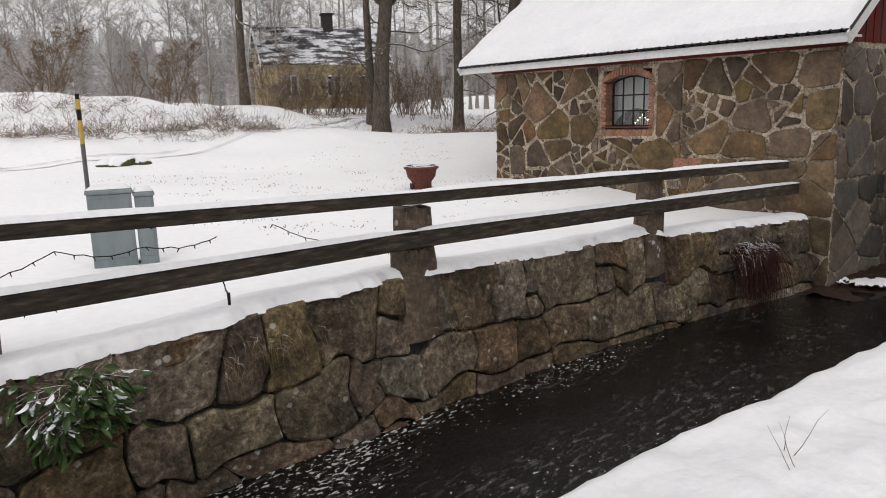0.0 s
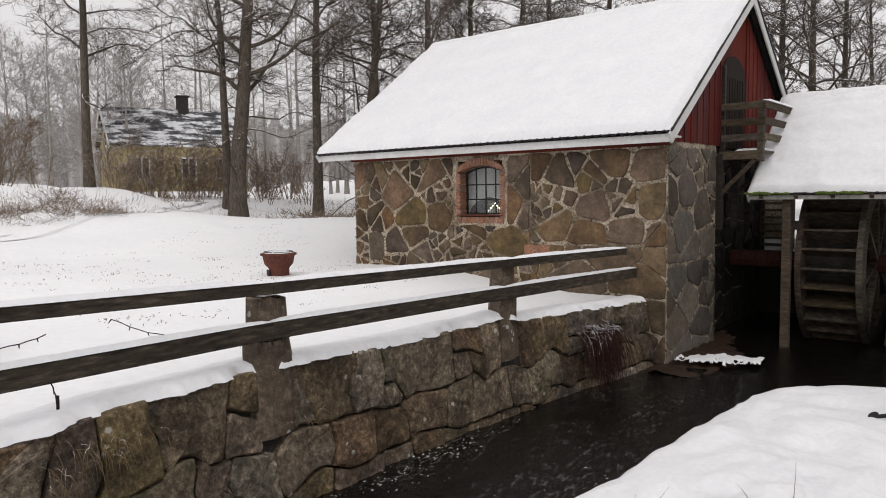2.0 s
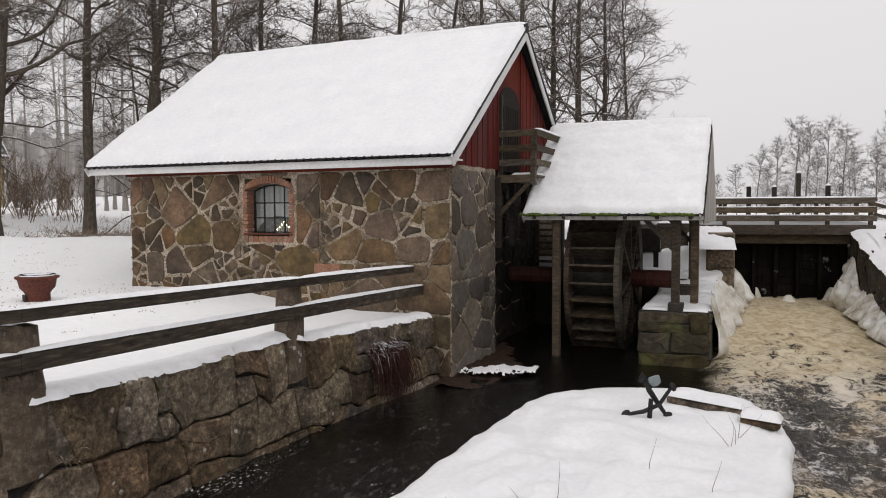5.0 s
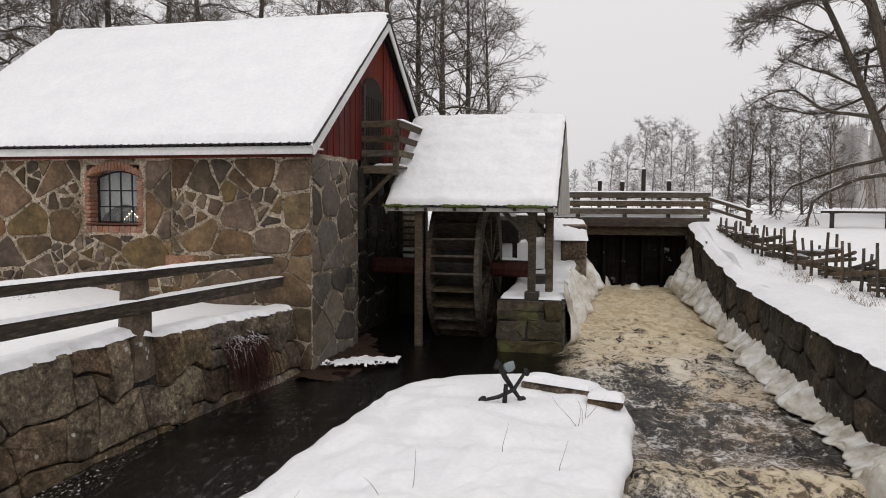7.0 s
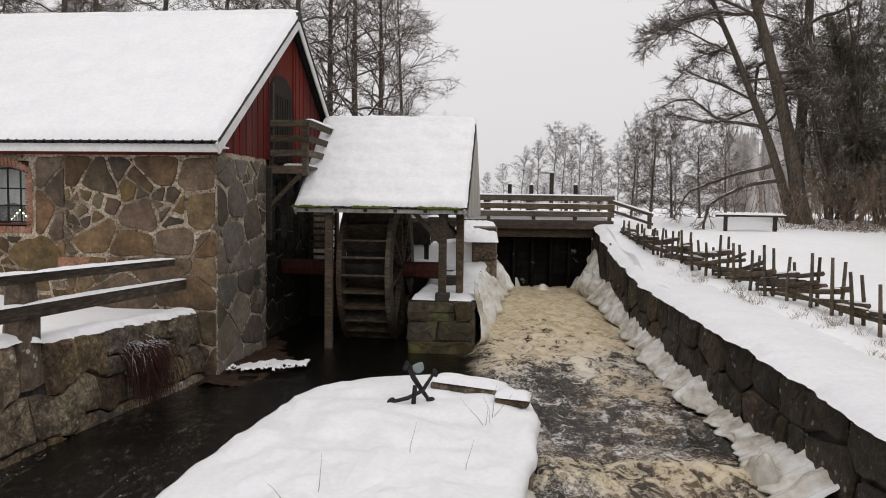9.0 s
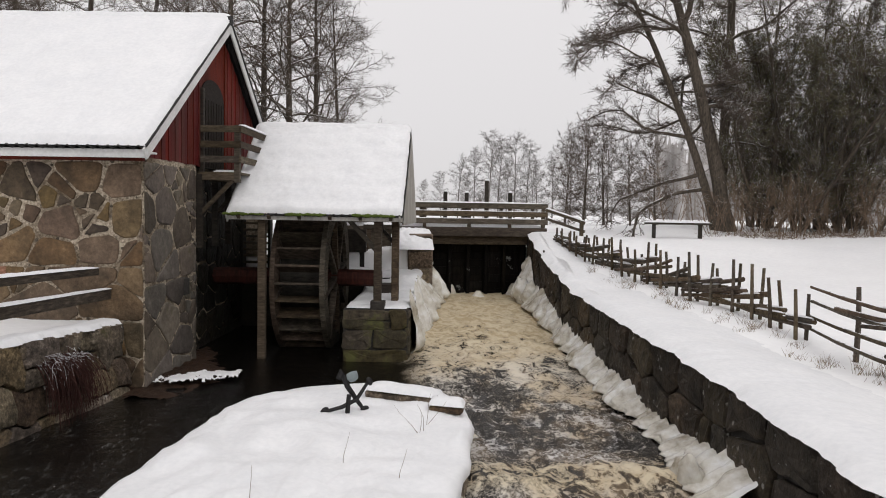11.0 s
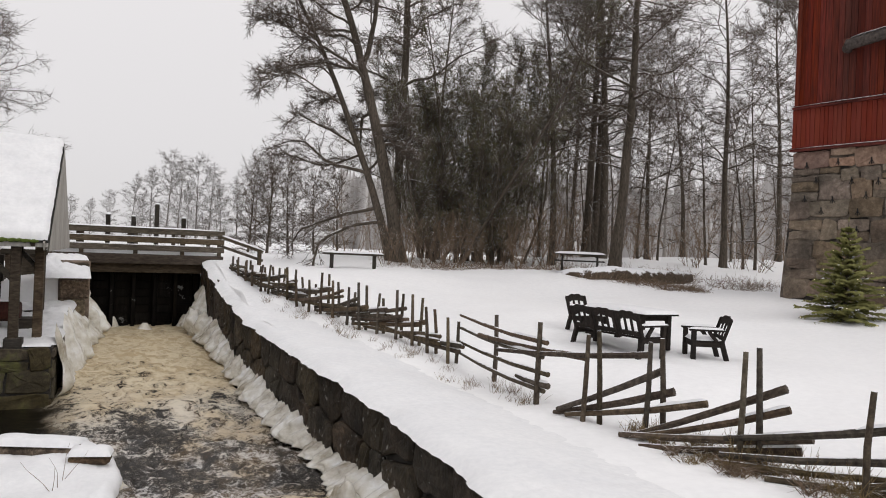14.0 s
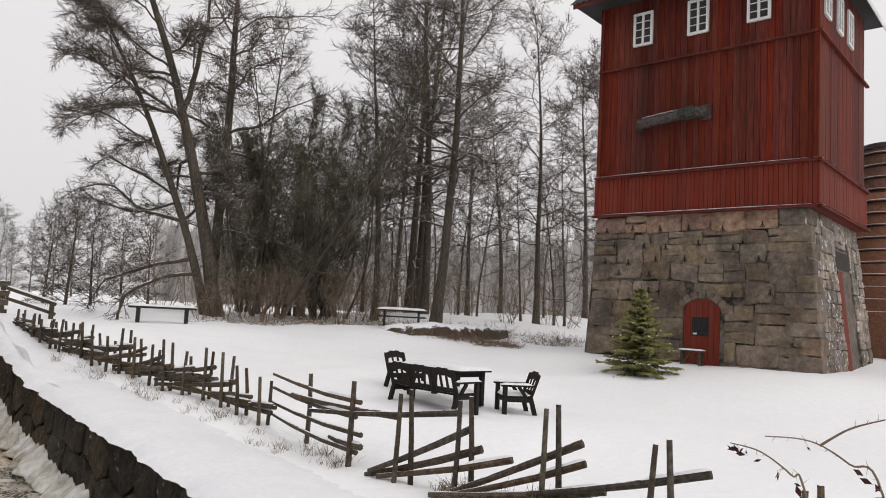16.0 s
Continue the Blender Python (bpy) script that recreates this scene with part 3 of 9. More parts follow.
# ---- water ----
def build_water():
    verts, faces = [], []
    ys = list(np.arange(-5.0, 21.41, 0.1))
    nx = 110
    for y in ys:
        xl, _ = lerp_table(LEFT_EDGE, min(y, 17.9))
        xr, _ = lerp_table(RIGHT_EDGE, y)
        for i in range(nx + 1):
            x = xl - 0.25 + (xr + 0.2 - xl + 0.25) * i / nx
            rush = min(1.0, max(0.0, (x - 0.6) / 0.6))
            z = 0.012 * noise.noise((x * 2, y * 1.4, 1))
            rise = max(0.0, (y - 11.0) / 9.5)
            swell = 0.10 * noise.noise((x * 1.1, y * 0.8, 3)) + 0.07 * noise.noise((x * 2.7, y * 2.2, 4)) + 0.045 * noise.noise((x * 5, y * 5, 8)) + 0.03 * noise.noise((x * 11, y * 10, 2))
            drop = 0.10 * math.exp(-((y - 7.6) / 0.5) ** 2)
            z += rush * (0.52 * rise ** 1.2 + swell * (0.8 - 0.45 * rise) + drop + 0.02)
            verts.append((x, y, z))
    n = nx + 1
    for j in range(len(ys) - 1):
        for i in range(nx):
            a = j * n + i
            faces.append((a, a + 1, a + n + 1, a + n))
    ob = sheet("water", verts, faces, WATER)
    tagged(ob, "dark peaty stream with white foam and brown froth", "water", kind="structure")
    pond = sheet("water_upstream", [(-14, 22.2, 2.02), (14, 22.2, 2.02), (60, 160, 2.02), (-40, 160, 2.02)], [(0, 1, 2, 3)], SNOW)
    tagged(pond, "frozen snow-covered pond above the sluice", "pond", kind="structure")


build_water()

# ---- island between the two channels ----
ISLAND = [(-3.2, -5.0), (-3.1, 1.0), (-2.92, 3.6), (-2.84, 4.25), (-2.74, 5.1), (-2.5, 6.1), (-2.3, 7.3), (-2.1, 8.6), (-1.86, 9.75), (-1.48, 10.5), (-0.9, 10.85), (-0.15, 11.1), (0.58, 11.02), (1.1, 10.64), (1.34, 9.75), (1.36, 8.9), (1.13, 7.55), (0.82, 6.3), (0.58, 4.0), (0.6, 1.0), (0.8, -5.0)]


def build_island():
    ring = []
    for i, (x, y) in enumerate(ISLAND):
        x2, y2 = ISLAND[(i + 1) % len(ISLAND)]
        n = max(2, int(math.hypot(x2 - x, y2 - y) / 0.16))
        for k in range(n):
            t = k / n
            px, py = x + (x2 - x) * t, y + (y2 - y) * t
            px += 0.05 * noise.noise((px * 2.2, py * 2.2, 4)) + 0.03 * noise.noise((px * 6, py * 6, 2))
            ring.append((px, py))
    c = Vector((-0.8, 6.0, 0))
    n = len(ring)
    verts, faces = [], []
    knots = [(1.0, 0.24), (1.004, 0.30), (0.985, 0.345), (0.95, 0.375), (0.88, 0.395), (0.75, 0.41), (0.55, 0.43), (0.35, 0.44), (0.15, 0.44)]
    levels = knots[:4]
    for (s0, z0), (s1, z1) in zip(knots[3:], knots[4:]):
        steps = max(1, round((s0 - s1) / 0.022))
        levels += [(s0 + (s1 - s0) * k / steps, z0 + (z1 - z0) * k / steps) for k in range(1, steps + 1)]
    for s, z in levels:
        for x, y in ring:
            p = c + (Vector((x, y, 0)) - c) * s
            lump = 0.07 * noise.noise((p.x * 1.1, p.y * 1.1, 1)) + 0.05 * noise.noise((p.x * 3, p.y * 3, 6)) + 0.022 * noise.noise((p.x * 7, p.y * 7, 6)) + 0.01 * noise.noise((p.x * 15, p.y * 15, 2))
            verts.append((p.x, p.y, z + lump * min(1, (1.02 - s) * 12) + 1.0 * min(1.0, max(0.0, (2.4 - p.y) / 1.6))))
    for k in range(len(levels) - 1):
        for i in range(n):
            j = (i + 1) % n
            faces.append((k * n + i, k * n + j, (k + 1) * n + j, (k + 1) * n + i))
    verts.append((c.x, c.y, 0.44))
    for i in range(n):
        faces.append(((len(levels) - 1) * n + i, (len(levels) - 1) * n + (i + 1) % n, len(verts) - 1))
    top = sheet("island_snow", verts, faces, SNOW)
    tagged(top, "thick rounded snow on the island between the channels", "snow", kind="stuff")
    # the masonry under the snow
    verts, faces = [], []
    for z, s in ((-0.65, 1.0), (-0.1, 0.99), (0.12, 0.985), (0.27, 0.975)):
        for x, y in ring:
            p = c + (Vector((x, y, 0)) - c) * s
            verts.append((p.x + 0.03 * noise.noise((p.x * 5, p.y * 5, z * 5)), p.y, z))
    for k in range(3):
        for i in range(n):
            j = (i + 1) % n
            faces.append((k * n + i, k * n + j, (k + 1) * n + j, (k + 1) * n + i))
    core = sheet("island_wall", verts, faces, WALL_STONE, soft=False)
    tagged(core, "low stone edging of the island in the stream", "stone wall", kind="structure")
    return core


island_wall = build_island()

# ---- the mill ----
HOUSE = pose(-3.48, 11.74, 0, 0, 0, -7.02)
mill = thing("mill_building", HOUSE, "rubble-stone mill with red gable boards and snow-covered roof", "building")
bm = bmesh.new()
# front wall round the window opening, then the other three sides
xs, zs = (-7.76, -4.68, -3.56, -0.2), (-0.6, 2.46, 3.62, 3.9)
grid = [[[bm.verts.new((x, y, z)) for z in zs] for x in xs] for y in (0.4, 0.95)]
for i in range(3):
    for k in range(3):
        if (i, k) != (1, 1):
            for g, order in ((grid[0], (0, 1, 2, 3)), (grid[1], (3, 2, 1, 0))):
                q = (g[i][k], g[i + 1][k], g[i + 1][k + 1], g[i][k + 1])
                bm.faces.new([q[o] for o in order])
rim = [(1, 1), (2, 1), (2, 2), (1, 2)]
for (a, b), (c, d) in zip(rim, rim[1:] + rim[:1]):
    bm.faces.new((grid[0][a][b], grid[1][a][b], grid[1][c][d], grid[0][c][d]))
for k in range(3):
    bm.faces.new((grid[0][0][k], grid[0][0][k + 1], grid[1][0][k + 1], grid[1][0][k]))
    bm.faces.new((grid[0][3][k + 1], grid[0][3][k], grid[1][3][k], grid[1][3][k + 1]))
for i in range(3):
    bm.faces.new((grid[0][i + 1][0], grid[0][i][0], grid[1][i][0], grid[1][i + 1][0]))
    bm.faces.new((grid[0][i][3], grid[0][i + 1][3], grid[1][i + 1][3], grid[1][i][3]))
for dims in ((-7.76, -7.26, 0.952, 7.9, 0.5, 3.9), (-7.258, -0.2, 7.4, 7.9, 0.5, 3.9), (-0.75, -0.2, 0.952, 2.72, -0.6, 3.84), (-1.2, -0.62, 2.722, 7.398, -0.6, 3.84)):
    part("wall", box(*dims), MORTAR, mill)
mill_wall = part("wall", bm, MORTAR, mill, "wide pale lime mortar between the stones")
part("floor", box(-7.26, -0.75, 0.95, 7.4, 1.3, 1.4), DARK_WOOD, mill)
part("loft_floor", box(-7.26, -0.75, 0.95, 7.4, 3.84, 3.9), DARK_WOOD, mill)


def mill_roof():
    eave, ridge, mid = 3.93, 6.93, 4.17
    x0, x1 = -8.6, 0.04
    for sgn, y0 in ((1, 0.0), (-1, 2 * mid)):
        tiles = wavy_sheet("roof_tiles", (x0, y0 - sgn * 0.05, eave - 0.015), (x1, y0 - sgn * 0.05, eave - 0.015), (x0, mid, ridge), TILE, mill, amp=0.03, thick=0.012)
        tiles["label"] = "dark corrugated tiles under the snow"

        def lie(u, v, y0=y0, sgn=sgn):
            w = 0.012 * noise.noise((u * 30, sgn, v * 3))
            return (x0 + 0.02 + (x1 - x0 - 0.03) * u, y0 - sgn * (0.04 + w) + (mid - y0 + sgn * 0.04) * v, eave + 0.008 + (ridge - eave + 0.03) * v)
        s = snow_blanket("roof_snow", lie, 120, 60, 0.11, None, mill, 3.0 * sgn, edge=0.012, lump=0.5, up=(0, -0.4 * sgn, 1), ragged=0.012)
        s["label"] = "even snow blanket on the roof"
    # ridge tiles with snow
    bm = bmesh.new()
    for i in range(24):
        a = x0 + (x1 - x0) * i / 24
        add_tube(bm, [(a, mid, ridge + 0.02), (a + 0.37, mid, ridge + 0.035)], [0.10, 0.11], 8)
    part("ridge_tiles", bm, TILE, mill)
    snow_blanket("ridge_snow", lambda u, v: (x0 + (x1 - x0) * u, mid - 0.13 + 0.26 * v, ridge + 0.12 - 0.12 * abs(2 * v - 1)), 140, 6, 0.08, None, mill, 9, edge=0.03, lump=0.3)
    # white boards: eave fascia and the slanting barge boards
    part("fascia", box(x0 + 0.02, x1, 0.03, 0.06, eave - 0.17, eave - 0.035, 0.004), WHITE_PAINT, mill, "white-painted fascia board")
    part("soffit", box(x0 + 0.05, x1 - 0.02, 0.06, 0.42, eave - 0.09, eave - 0.06), WHITE_PAINT, mill)
    part("frieze", box(-7.8, -0.17, 0.32, 0.398, eave - 0.2, eave - 0.1), RED_BOARD, mill, "dark red board under the eave")
    for x in (x1 - 0.03, x0 + 0.03):
        for sgn in (1, -1):
            a = (x, mid - sgn * mid - sgn * 0.02, eave - 0.12)
            b = (x, mid, ridge - 0.1)
            part("barge_board", beam(a, b, 0.035, 0.19, 0.004), WHITE_PAINT, mill, "white-painted barge board")
            part("verge_tiles", beam((x + (0.02 if x > -1 else -0.02), a[1], a[2] + 0.13), (x + (0.02 if x > -1 else -0.02), mid, ridge + 0.02), 0.03, 0.045, 0.004), TILE, mill)


mill_roof()


def gable_boards():
    """Vertical red boards filling the gable, with the dark loft door in the middle."""
    gable = None
    for x0, x1 in ((-7.7, -7.66), (-0.26, -0.22)):
        back = bmesh.new()
        f = [back.verts.new((x0, 0.25, 3.84)), back.verts.new((x0, 8.1, 3.84)), back.verts.new((x0, 4.17, 6.72))]
        g = [back.verts.new((x1, v.co.y, v.co.z)) for v in f]
        back.faces.new(f)
        back.faces.new(g[::-1])
        for i in range(3):
            back.faces.new((f[i], g[i], g[(i + 1) % 3], f[(i + 1) % 3]))
        gable = part("gable", back, RED_BOARD, mill, "dark red boarded gable")
    y, k = 0.36, 0
    while y < 7.95:
        w = 0.135 + 0.02 * random.random()
        if not 3.02 < y + w / 2 < 4.42:
            top = lambda v: 3.86 + (min(v, 8.34 - v) - 0.12) * 0.715
            z0 = 3.80 + 0.02 * random.random()
            bm = bmesh.new()
            d = 0.024 + (0.012 if k % 2 else 0)
            pr = [(y, z0), (y + w - 0.008, z0), (y + w - 0.008, top(y + w)), (y, top(y))]
            f = [bm.verts.new((-0.218 + d, a, b)) for a, b in pr]
            g = [bm.verts.new((-0.219, a, b)) for a, b in pr]
            bm.faces.new(f)
            for i in range(4):
                bm.faces.new((f[i], g[i], g[(i + 1) % 4], f[(i + 1) % 4]))
            part("board", bm, RED_BOARD, gable)
        y += w
        k += 1
    bm = bmesh.new()
    pts = [(3.03, 3.80), (4.4, 3.80)] + [(3.715 + 0.685 * math.cos(a), 5.2 + 0.42 * math.sin(a)) for a in np.linspace(0, math.pi, 12)]
    f = [bm.verts.new((-0.20, a, b)) for a, b in pts]
    g = [bm.verts.new((-0.25, a, b)) for a, b in pts]
    bm.faces.new(f)
    for i in range(len(f)):
        bm.faces.new((f[i], g[i], g[(i + 1) % len(f)], f[(i + 1) % len(f)]))
    door = part("loft_door", bm, BLACK_STAIN, mill, "black boarded loft door with an arched top")
    for y in np.arange(3.1, 4.38, 0.16):
        part("batten", box(-0.199, -0.186, y, y + 0.022, 3.82, 5.18), BLACK_STAIN, door)
    part("door_post", box(-0.2, -0.12, 2.93, 3.03, 3.7, 5.35, 0.006), DARK_WOOD, mill)


gable_boards()


def mill_window():
    win = thing("window_1", HOUSE, "arched iron window with small panes and brick surround", "window", kind="structure")
    x0, x1, z0, z1, rise = -4.6, -3.63, 2.545, 3.38, 0.12
    cx = (x0 + x1) / 2

    def arch(x):
        return z1 + rise * (1 - ((x - cx) / ((x1 - x0) / 2)) ** 2)
    bm = bmesh.new()
    for i in range(5):
        x = x0 + (x1 - x0) * i / 4
        w = 0.022 if i in (0, 4) else 0.011
        add_box(bm, x - w, x + w, 0.60, 0.63, z0, arch(x))
    for j in range(4):
        z = (z0 + 0.015, z0 + 0.3, z0 + 0.6, None)[j]
        if z:
            add_box(bm, x0, x1, 0.598, 0.632, z - 0.012, z + 0.012)
    n = 12
    for i in range(n):
        xa, xb = x0 + (x1 - x0) * i / n, x0 + (x1 - x0) * (i + 1) / n
        add_beam(bm, (xa, 0.615, arch(xa)), (xb, 0.615, arch(xb)), 0.034, 0.034, 0)
    part("window_frame", bm, IRON, win)
    for i in range(4):
        for j in range(3):
            xa, xb = x0 + (x1 - x0) * i / 4, x0 + (x1 - x0) * (i + 1) / 4
            za, zb = z0 + 0.3 * j, (z0 + 0.3 * (j + 1) if j < 2 else None)
            bm = bmesh.new()
            tilt = 0.03 * (random.random() - 0.5)
            bm.faces.new([bm.verts.new(v) for v in ((xa, 0.615 + tilt, za), (xb, 0.615 - tilt, za), (xb, 0.615, zb or arch(xb)), (xa, 0.615, zb or arch(xa)))])
            p = part("pane", bm, GLASS, win)
            p.visible_shadow = False
    # brick surround
    def brick(x, z, w, h, turn=0.0):
        m = pose(x, 0.46, z, 0, -turn, 0)
        part("brick", box(-w / 2, w / 2, -0.075, 0.14, -h / 2, h / 2, 0.006, m), BRICK, win)
    for s, x in ((-1, x0 - 0.065), (1, x1 + 0.065)):
        z = z0 - 0.05
        k = 0
        while z < z1 - 0.02:
            brick(x + s * (0.0 if k % 2 else 0.012), z + 0.035, 0.118, 0.064)
            z += 0.074
            k += 1
    for i in range(17):
        t = -1.12 + 2.24 * i / 16
        x = cx + t * 0.5
        brick(x, z1 + 0.105 + rise * (1 - min(1.3, t * t)), 0.058, 0.15, math.degrees(math.atan(-t * 0.42)) * -1)
    for i in range(10):
        brick(x0 - 0.05 + 1.07 * i / 9, z0 - 0.115, 0.108, 0.125)
    part("window_sill", box(x0 - 0.1, x1 + 0.1, 0.36, 0.6, z0 - 0.03, z0 - 0.005, 0.004), RUST, win)
    # pale curtain hanging behind the upper panes
    verts, faces = [], []
    for i in range(41):
        x = x0 - 0.05 + (x1 - x0 + 0.1) * i / 40
        y = 0.80 + 0.02 * math.sin(i * 1.3)
        drop = z0 + 0.34 - 0.3 * abs(2 * i / 40 - 1) ** 2
        verts += [(x, y, drop), (x, y, z1 + 0.2)]
    for i in range(40):
        faces.append((2 * i, 2 * i + 2, 2 * i + 3, 2 * i + 1))
    sheet("curtain", verts, faces, WHITE_PAINT, win)
    # advent candle arch standing on the sill inside
    st = thing("candle_arch", HOUSE, "lit white electric candle stand in the window", "lamp")
    bm = bmesh.new()
    for i in range(7):
        x = -3.95 + 0.055 * (i - 3)
        h = 0.05 + 0.05 * (3 - abs(i - 3))
        add_box(bm, x - 0.007, x + 0.007, 0.74, 0.755, z0, z0 + h)
    add_beam(bm, (-4.12, 0.748, z0 + 0.05), (-3.95, 0.748, z0 + 0.2), 0.015, 0.02, 0)
    add_beam(bm, (-3.78, 0.748, z0 + 0.05), (-3.95, 0.748, z0 + 0.2), 0.015, 0.02, 0)
    add_box(bm, -4.14, -3.76, 0.72, 0.78, z0 - 0.01, z0 + 0.015)
    part("stand", bm, WHITE_PAINT, st)
    for i in range(7):
        x = -3.95 + 0.055 * (i - 3)
        h = 0.05 + 0.05 * (3 - abs(i - 3))
        bm = bmesh.new()
        bmesh.ops.create_icosphere(bm, subdivisions=1, radius=0.015, matrix=pose(x, 0.748, z0 + h + 0.014))
        part("bulb", bm, BULB, st)
    part("inner_sill", box(x0 - 0.1, x1 + 0.1, 0.62, 0.95, z0 - 0.06, z0 - 0.012), DARK_WOOD, win)


mill_window()


def balcony():
    b = thing("loft_platform", HOUSE, "weathered plank platform with railing outside the loft door", "platform")
    x1 = 0.62
    for y in np.arange(2.86, 4.7, 0.15):
        part("plank", box(-0.2, x1, y, y + 0.14, 3.66, 3.70, 0.004), OLD_WOOD, b)
    for y in (2.9, 3.8, 4.66):
        part("joist", beam((-0.3, y, 3.6), (x1 - 0.02, y, 3.6), 0.09, 0.12), OLD_WOOD, b)
        part("brace", beam((-0.2, y, 2.85), (0.46, y, 3.53), 0.07, 0.08), OLD_WOOD, b)
        part("wall_post", box(-0.24, -0.12, y - 0.05, y + 0.05, 2.2, 3.66, 0.005), DARK_WOOD, b)
    for y in (2.9, 4.66):
        part("post", box(x1 - 0.11, x1, y - 0.05, y + 0.05, 3.5, 4.62, 0.006), OLD_WOOD, b)
    for z in (3.95, 4.24, 4.54):
        part("rail", box(-0.15, x1 + 0.03, 2.83, 2.87, z - 0.065, z + 0.065, 0.005), OLD_WOOD, b)
        part("rail", box(x1, x1 + 0.04, 2.8, 4.72, z - 0.065, z + 0.065, 0.005), OLD_WOOD, b)
    s = snow_blanket("rail_snow", lambda u, v: (x1 - 0.03 + 0.09 * v, 2.82 + 1.9 * u, 4.605), 24, 4, 0.045, None, b, 2, edge=0.2)
    snow_blanket("plank_snow", lambda u, v: (0.1 + 0.5 * u, 2.86 + 1.5 * v, 3.702), 16, 16, 0.05, None, b, 5, edge=0.15)


balcony()


# ---- wheel house, water wheel and pier ----
BRIGHT_MOSS = surface("bright_moss", [(0.3, (0.05, 0.075, 0.015)), (0.7, (0.12, 0.16, 0.03))], None, 30, rough=0.95, bump=0.8)
GREY_BOARD = surface("grey_board", [(0.3, (0.34, 0.325, 0.30)), (0.7, (0.54, 0.52, 0.49))], [(0.3, (0.7, 0.7, 0.68)), (0.7, W1)], 20, 2, (1, 1, 0.2), rough=0.85, bump=0.2)


def wheel_house():
    w = thing("wheel_house", HOUSE, "open timber roof with snow over the water wheel", "shelter")
    x0, x1, y0, y1, mid = 0.35, 3.83, 2.84, 7.14, 4.99
    eave, ridge = 2.87, 4.78
    for sgn, ya in ((1, y0), (-1, y1)):
        wavy_sheet("roof_tiles", (x0, ya - sgn * 0.03, eave + 0.01), (x1, ya - sgn * 0.03, eave + 0.01), (x0, mid, ridge), TILE, w, thick=0.012)

        def lie(u, v, ya=ya, sgn=sgn):
            return (x0 + 0.01 + (x1 - x0 - 0.02) * u, ya - sgn * 0.02 + (mid - ya + sgn * 0.02) * v, eave + 0.03 + (ridge - eave) * v + 0.012 * math.sin(v * 40))
        s = snow_blanket("roof_snow", lie, 60, 60, 0.09, None, w, 7.0 * sgn, edge=0.025, lump=0.7, up=(0, -0.5 * sgn, 1), ragged=0.02)
        s["label"] = "lumpy snow blanket on the wheel roof"
    snow_blanket("ridge_snow", lambda u, v: (x0 + (x1 - x0) * u, mid - 0.14 + 0.28 * v, ridge + 0.08 - 0.12 * abs(2 * v - 1)), 60, 6, 0.08, None, w, 4, edge=0.06, lump=0.5)
    part("fascia", box(x0, x1, y0 + 0.02, y0 + 0.05, eave - 0.09, eave - 0.01, 0.004), GREY_BOARD, w)
    # moss along the eave
    bm = bmesh.new()
    for i in range(130):
        u = random.random()
        c = 0.5 + 0.5 * math.sin(u * 17)
        if c > 0.35:
            bmesh.ops.create_icosphere(bm, subdivisions=1, radius=0.022 + 0.03 * random.random(), matrix=pose(x0 + (x1 - x0) * u, y0 - 0.035, eave + 0.01 + 0.02 * random.random()) @ Matrix.Diagonal((1.8, 1, 0.7, 1)))
    part("moss", bm, BRIGHT_MOSS, w, "green moss clumps along the eave")["kind"] = "stuff"
    for x in (x1 - 0.06, x0 + 0.02):
        for sgn, ya in ((1, y0), (-1, y1)):
            part("barge_board", beam((x, ya - sgn * 0.02, eave - 0.08), (x, mid, ridge - 0.07), 0.03, 0.17, 0.004), GREY_BOARD, w)
    # gable cladding at the open end
    bm = bmesh.new()
    f = [bm.verts.new((x1 + 0.015, a, b)) for a, b in ((y0 + 0.04, eave - 0.16), (y1 - 0.04, eave - 0.16), (y1 - 0.04, eave - 0.02), (mid, ridge - 0.03), (y0 + 0.04, eave - 0.02))]
    g = [bm.verts.new((x1 - 0.015, v.co.y, v.co.z)) for v in f]
    bm.faces.new(f)
    bm.faces.new(g[::-1])
    part("gable", bm, GREY_BOARD, w, "grey boarded gable of the wheel roof")
    for y in (y0 + 0.24, y1 - 0.24):
        part("wall_plate", beam((x0 + 0.1, y, eave - 0.0), (x1 - 0.08, y, eave - 0.0), 0.13, 0.14), DARK_WOOD, w)
    for i in range(6):
        x = x0 + 0.25 + i * 0.6
        for sgn, ya in ((1, y0), (-1, y1)):
            part("rafter", beam((x, ya - sgn * 0.0, eave - 0.055), (x, mid, ridge - 0.1), 0.07, 0.1), OLD_WOOD, w)
    for x, y, zb in ((1.01, 3.06, -0.5), (3.33, 3.06, 1.0), (3.33, 6.9, 1.0), (1.01, 6.9, 0.3), (3.62, 3.75, 1.0)):
        part("post", box(x - 0.075, x + 0.075, y - 0.075, y + 0.075, zb, eave + 0.02, 0.01), OLD_WOOD if x < 2 else WHEEL_WOOD, w)
    part("post_shoe", box(3.2, 3.48, 2.95, 3.2, 1.0, 1.2, 0.01), DARK_WOOD, w)
    part("tie_beam", beam((1.0, mid, eave + 0.05), (3.4, mid, eave + 0.05), 0.14, 0.14), DARK_WOOD, w)
    for y in (3.06, 6.9):
        part("brace", beam((3.3, y, 2.2), (2.75, y, 2.8), 0.08, 0.09), DARK_WOOD, w)
        part("brace", beam((3.33, y + (0.6 if y < 5 else -0.6), 2.75), (3.33, y, 2.2), 0.08, 0.09), DARK_WOOD, w)


wheel_house()


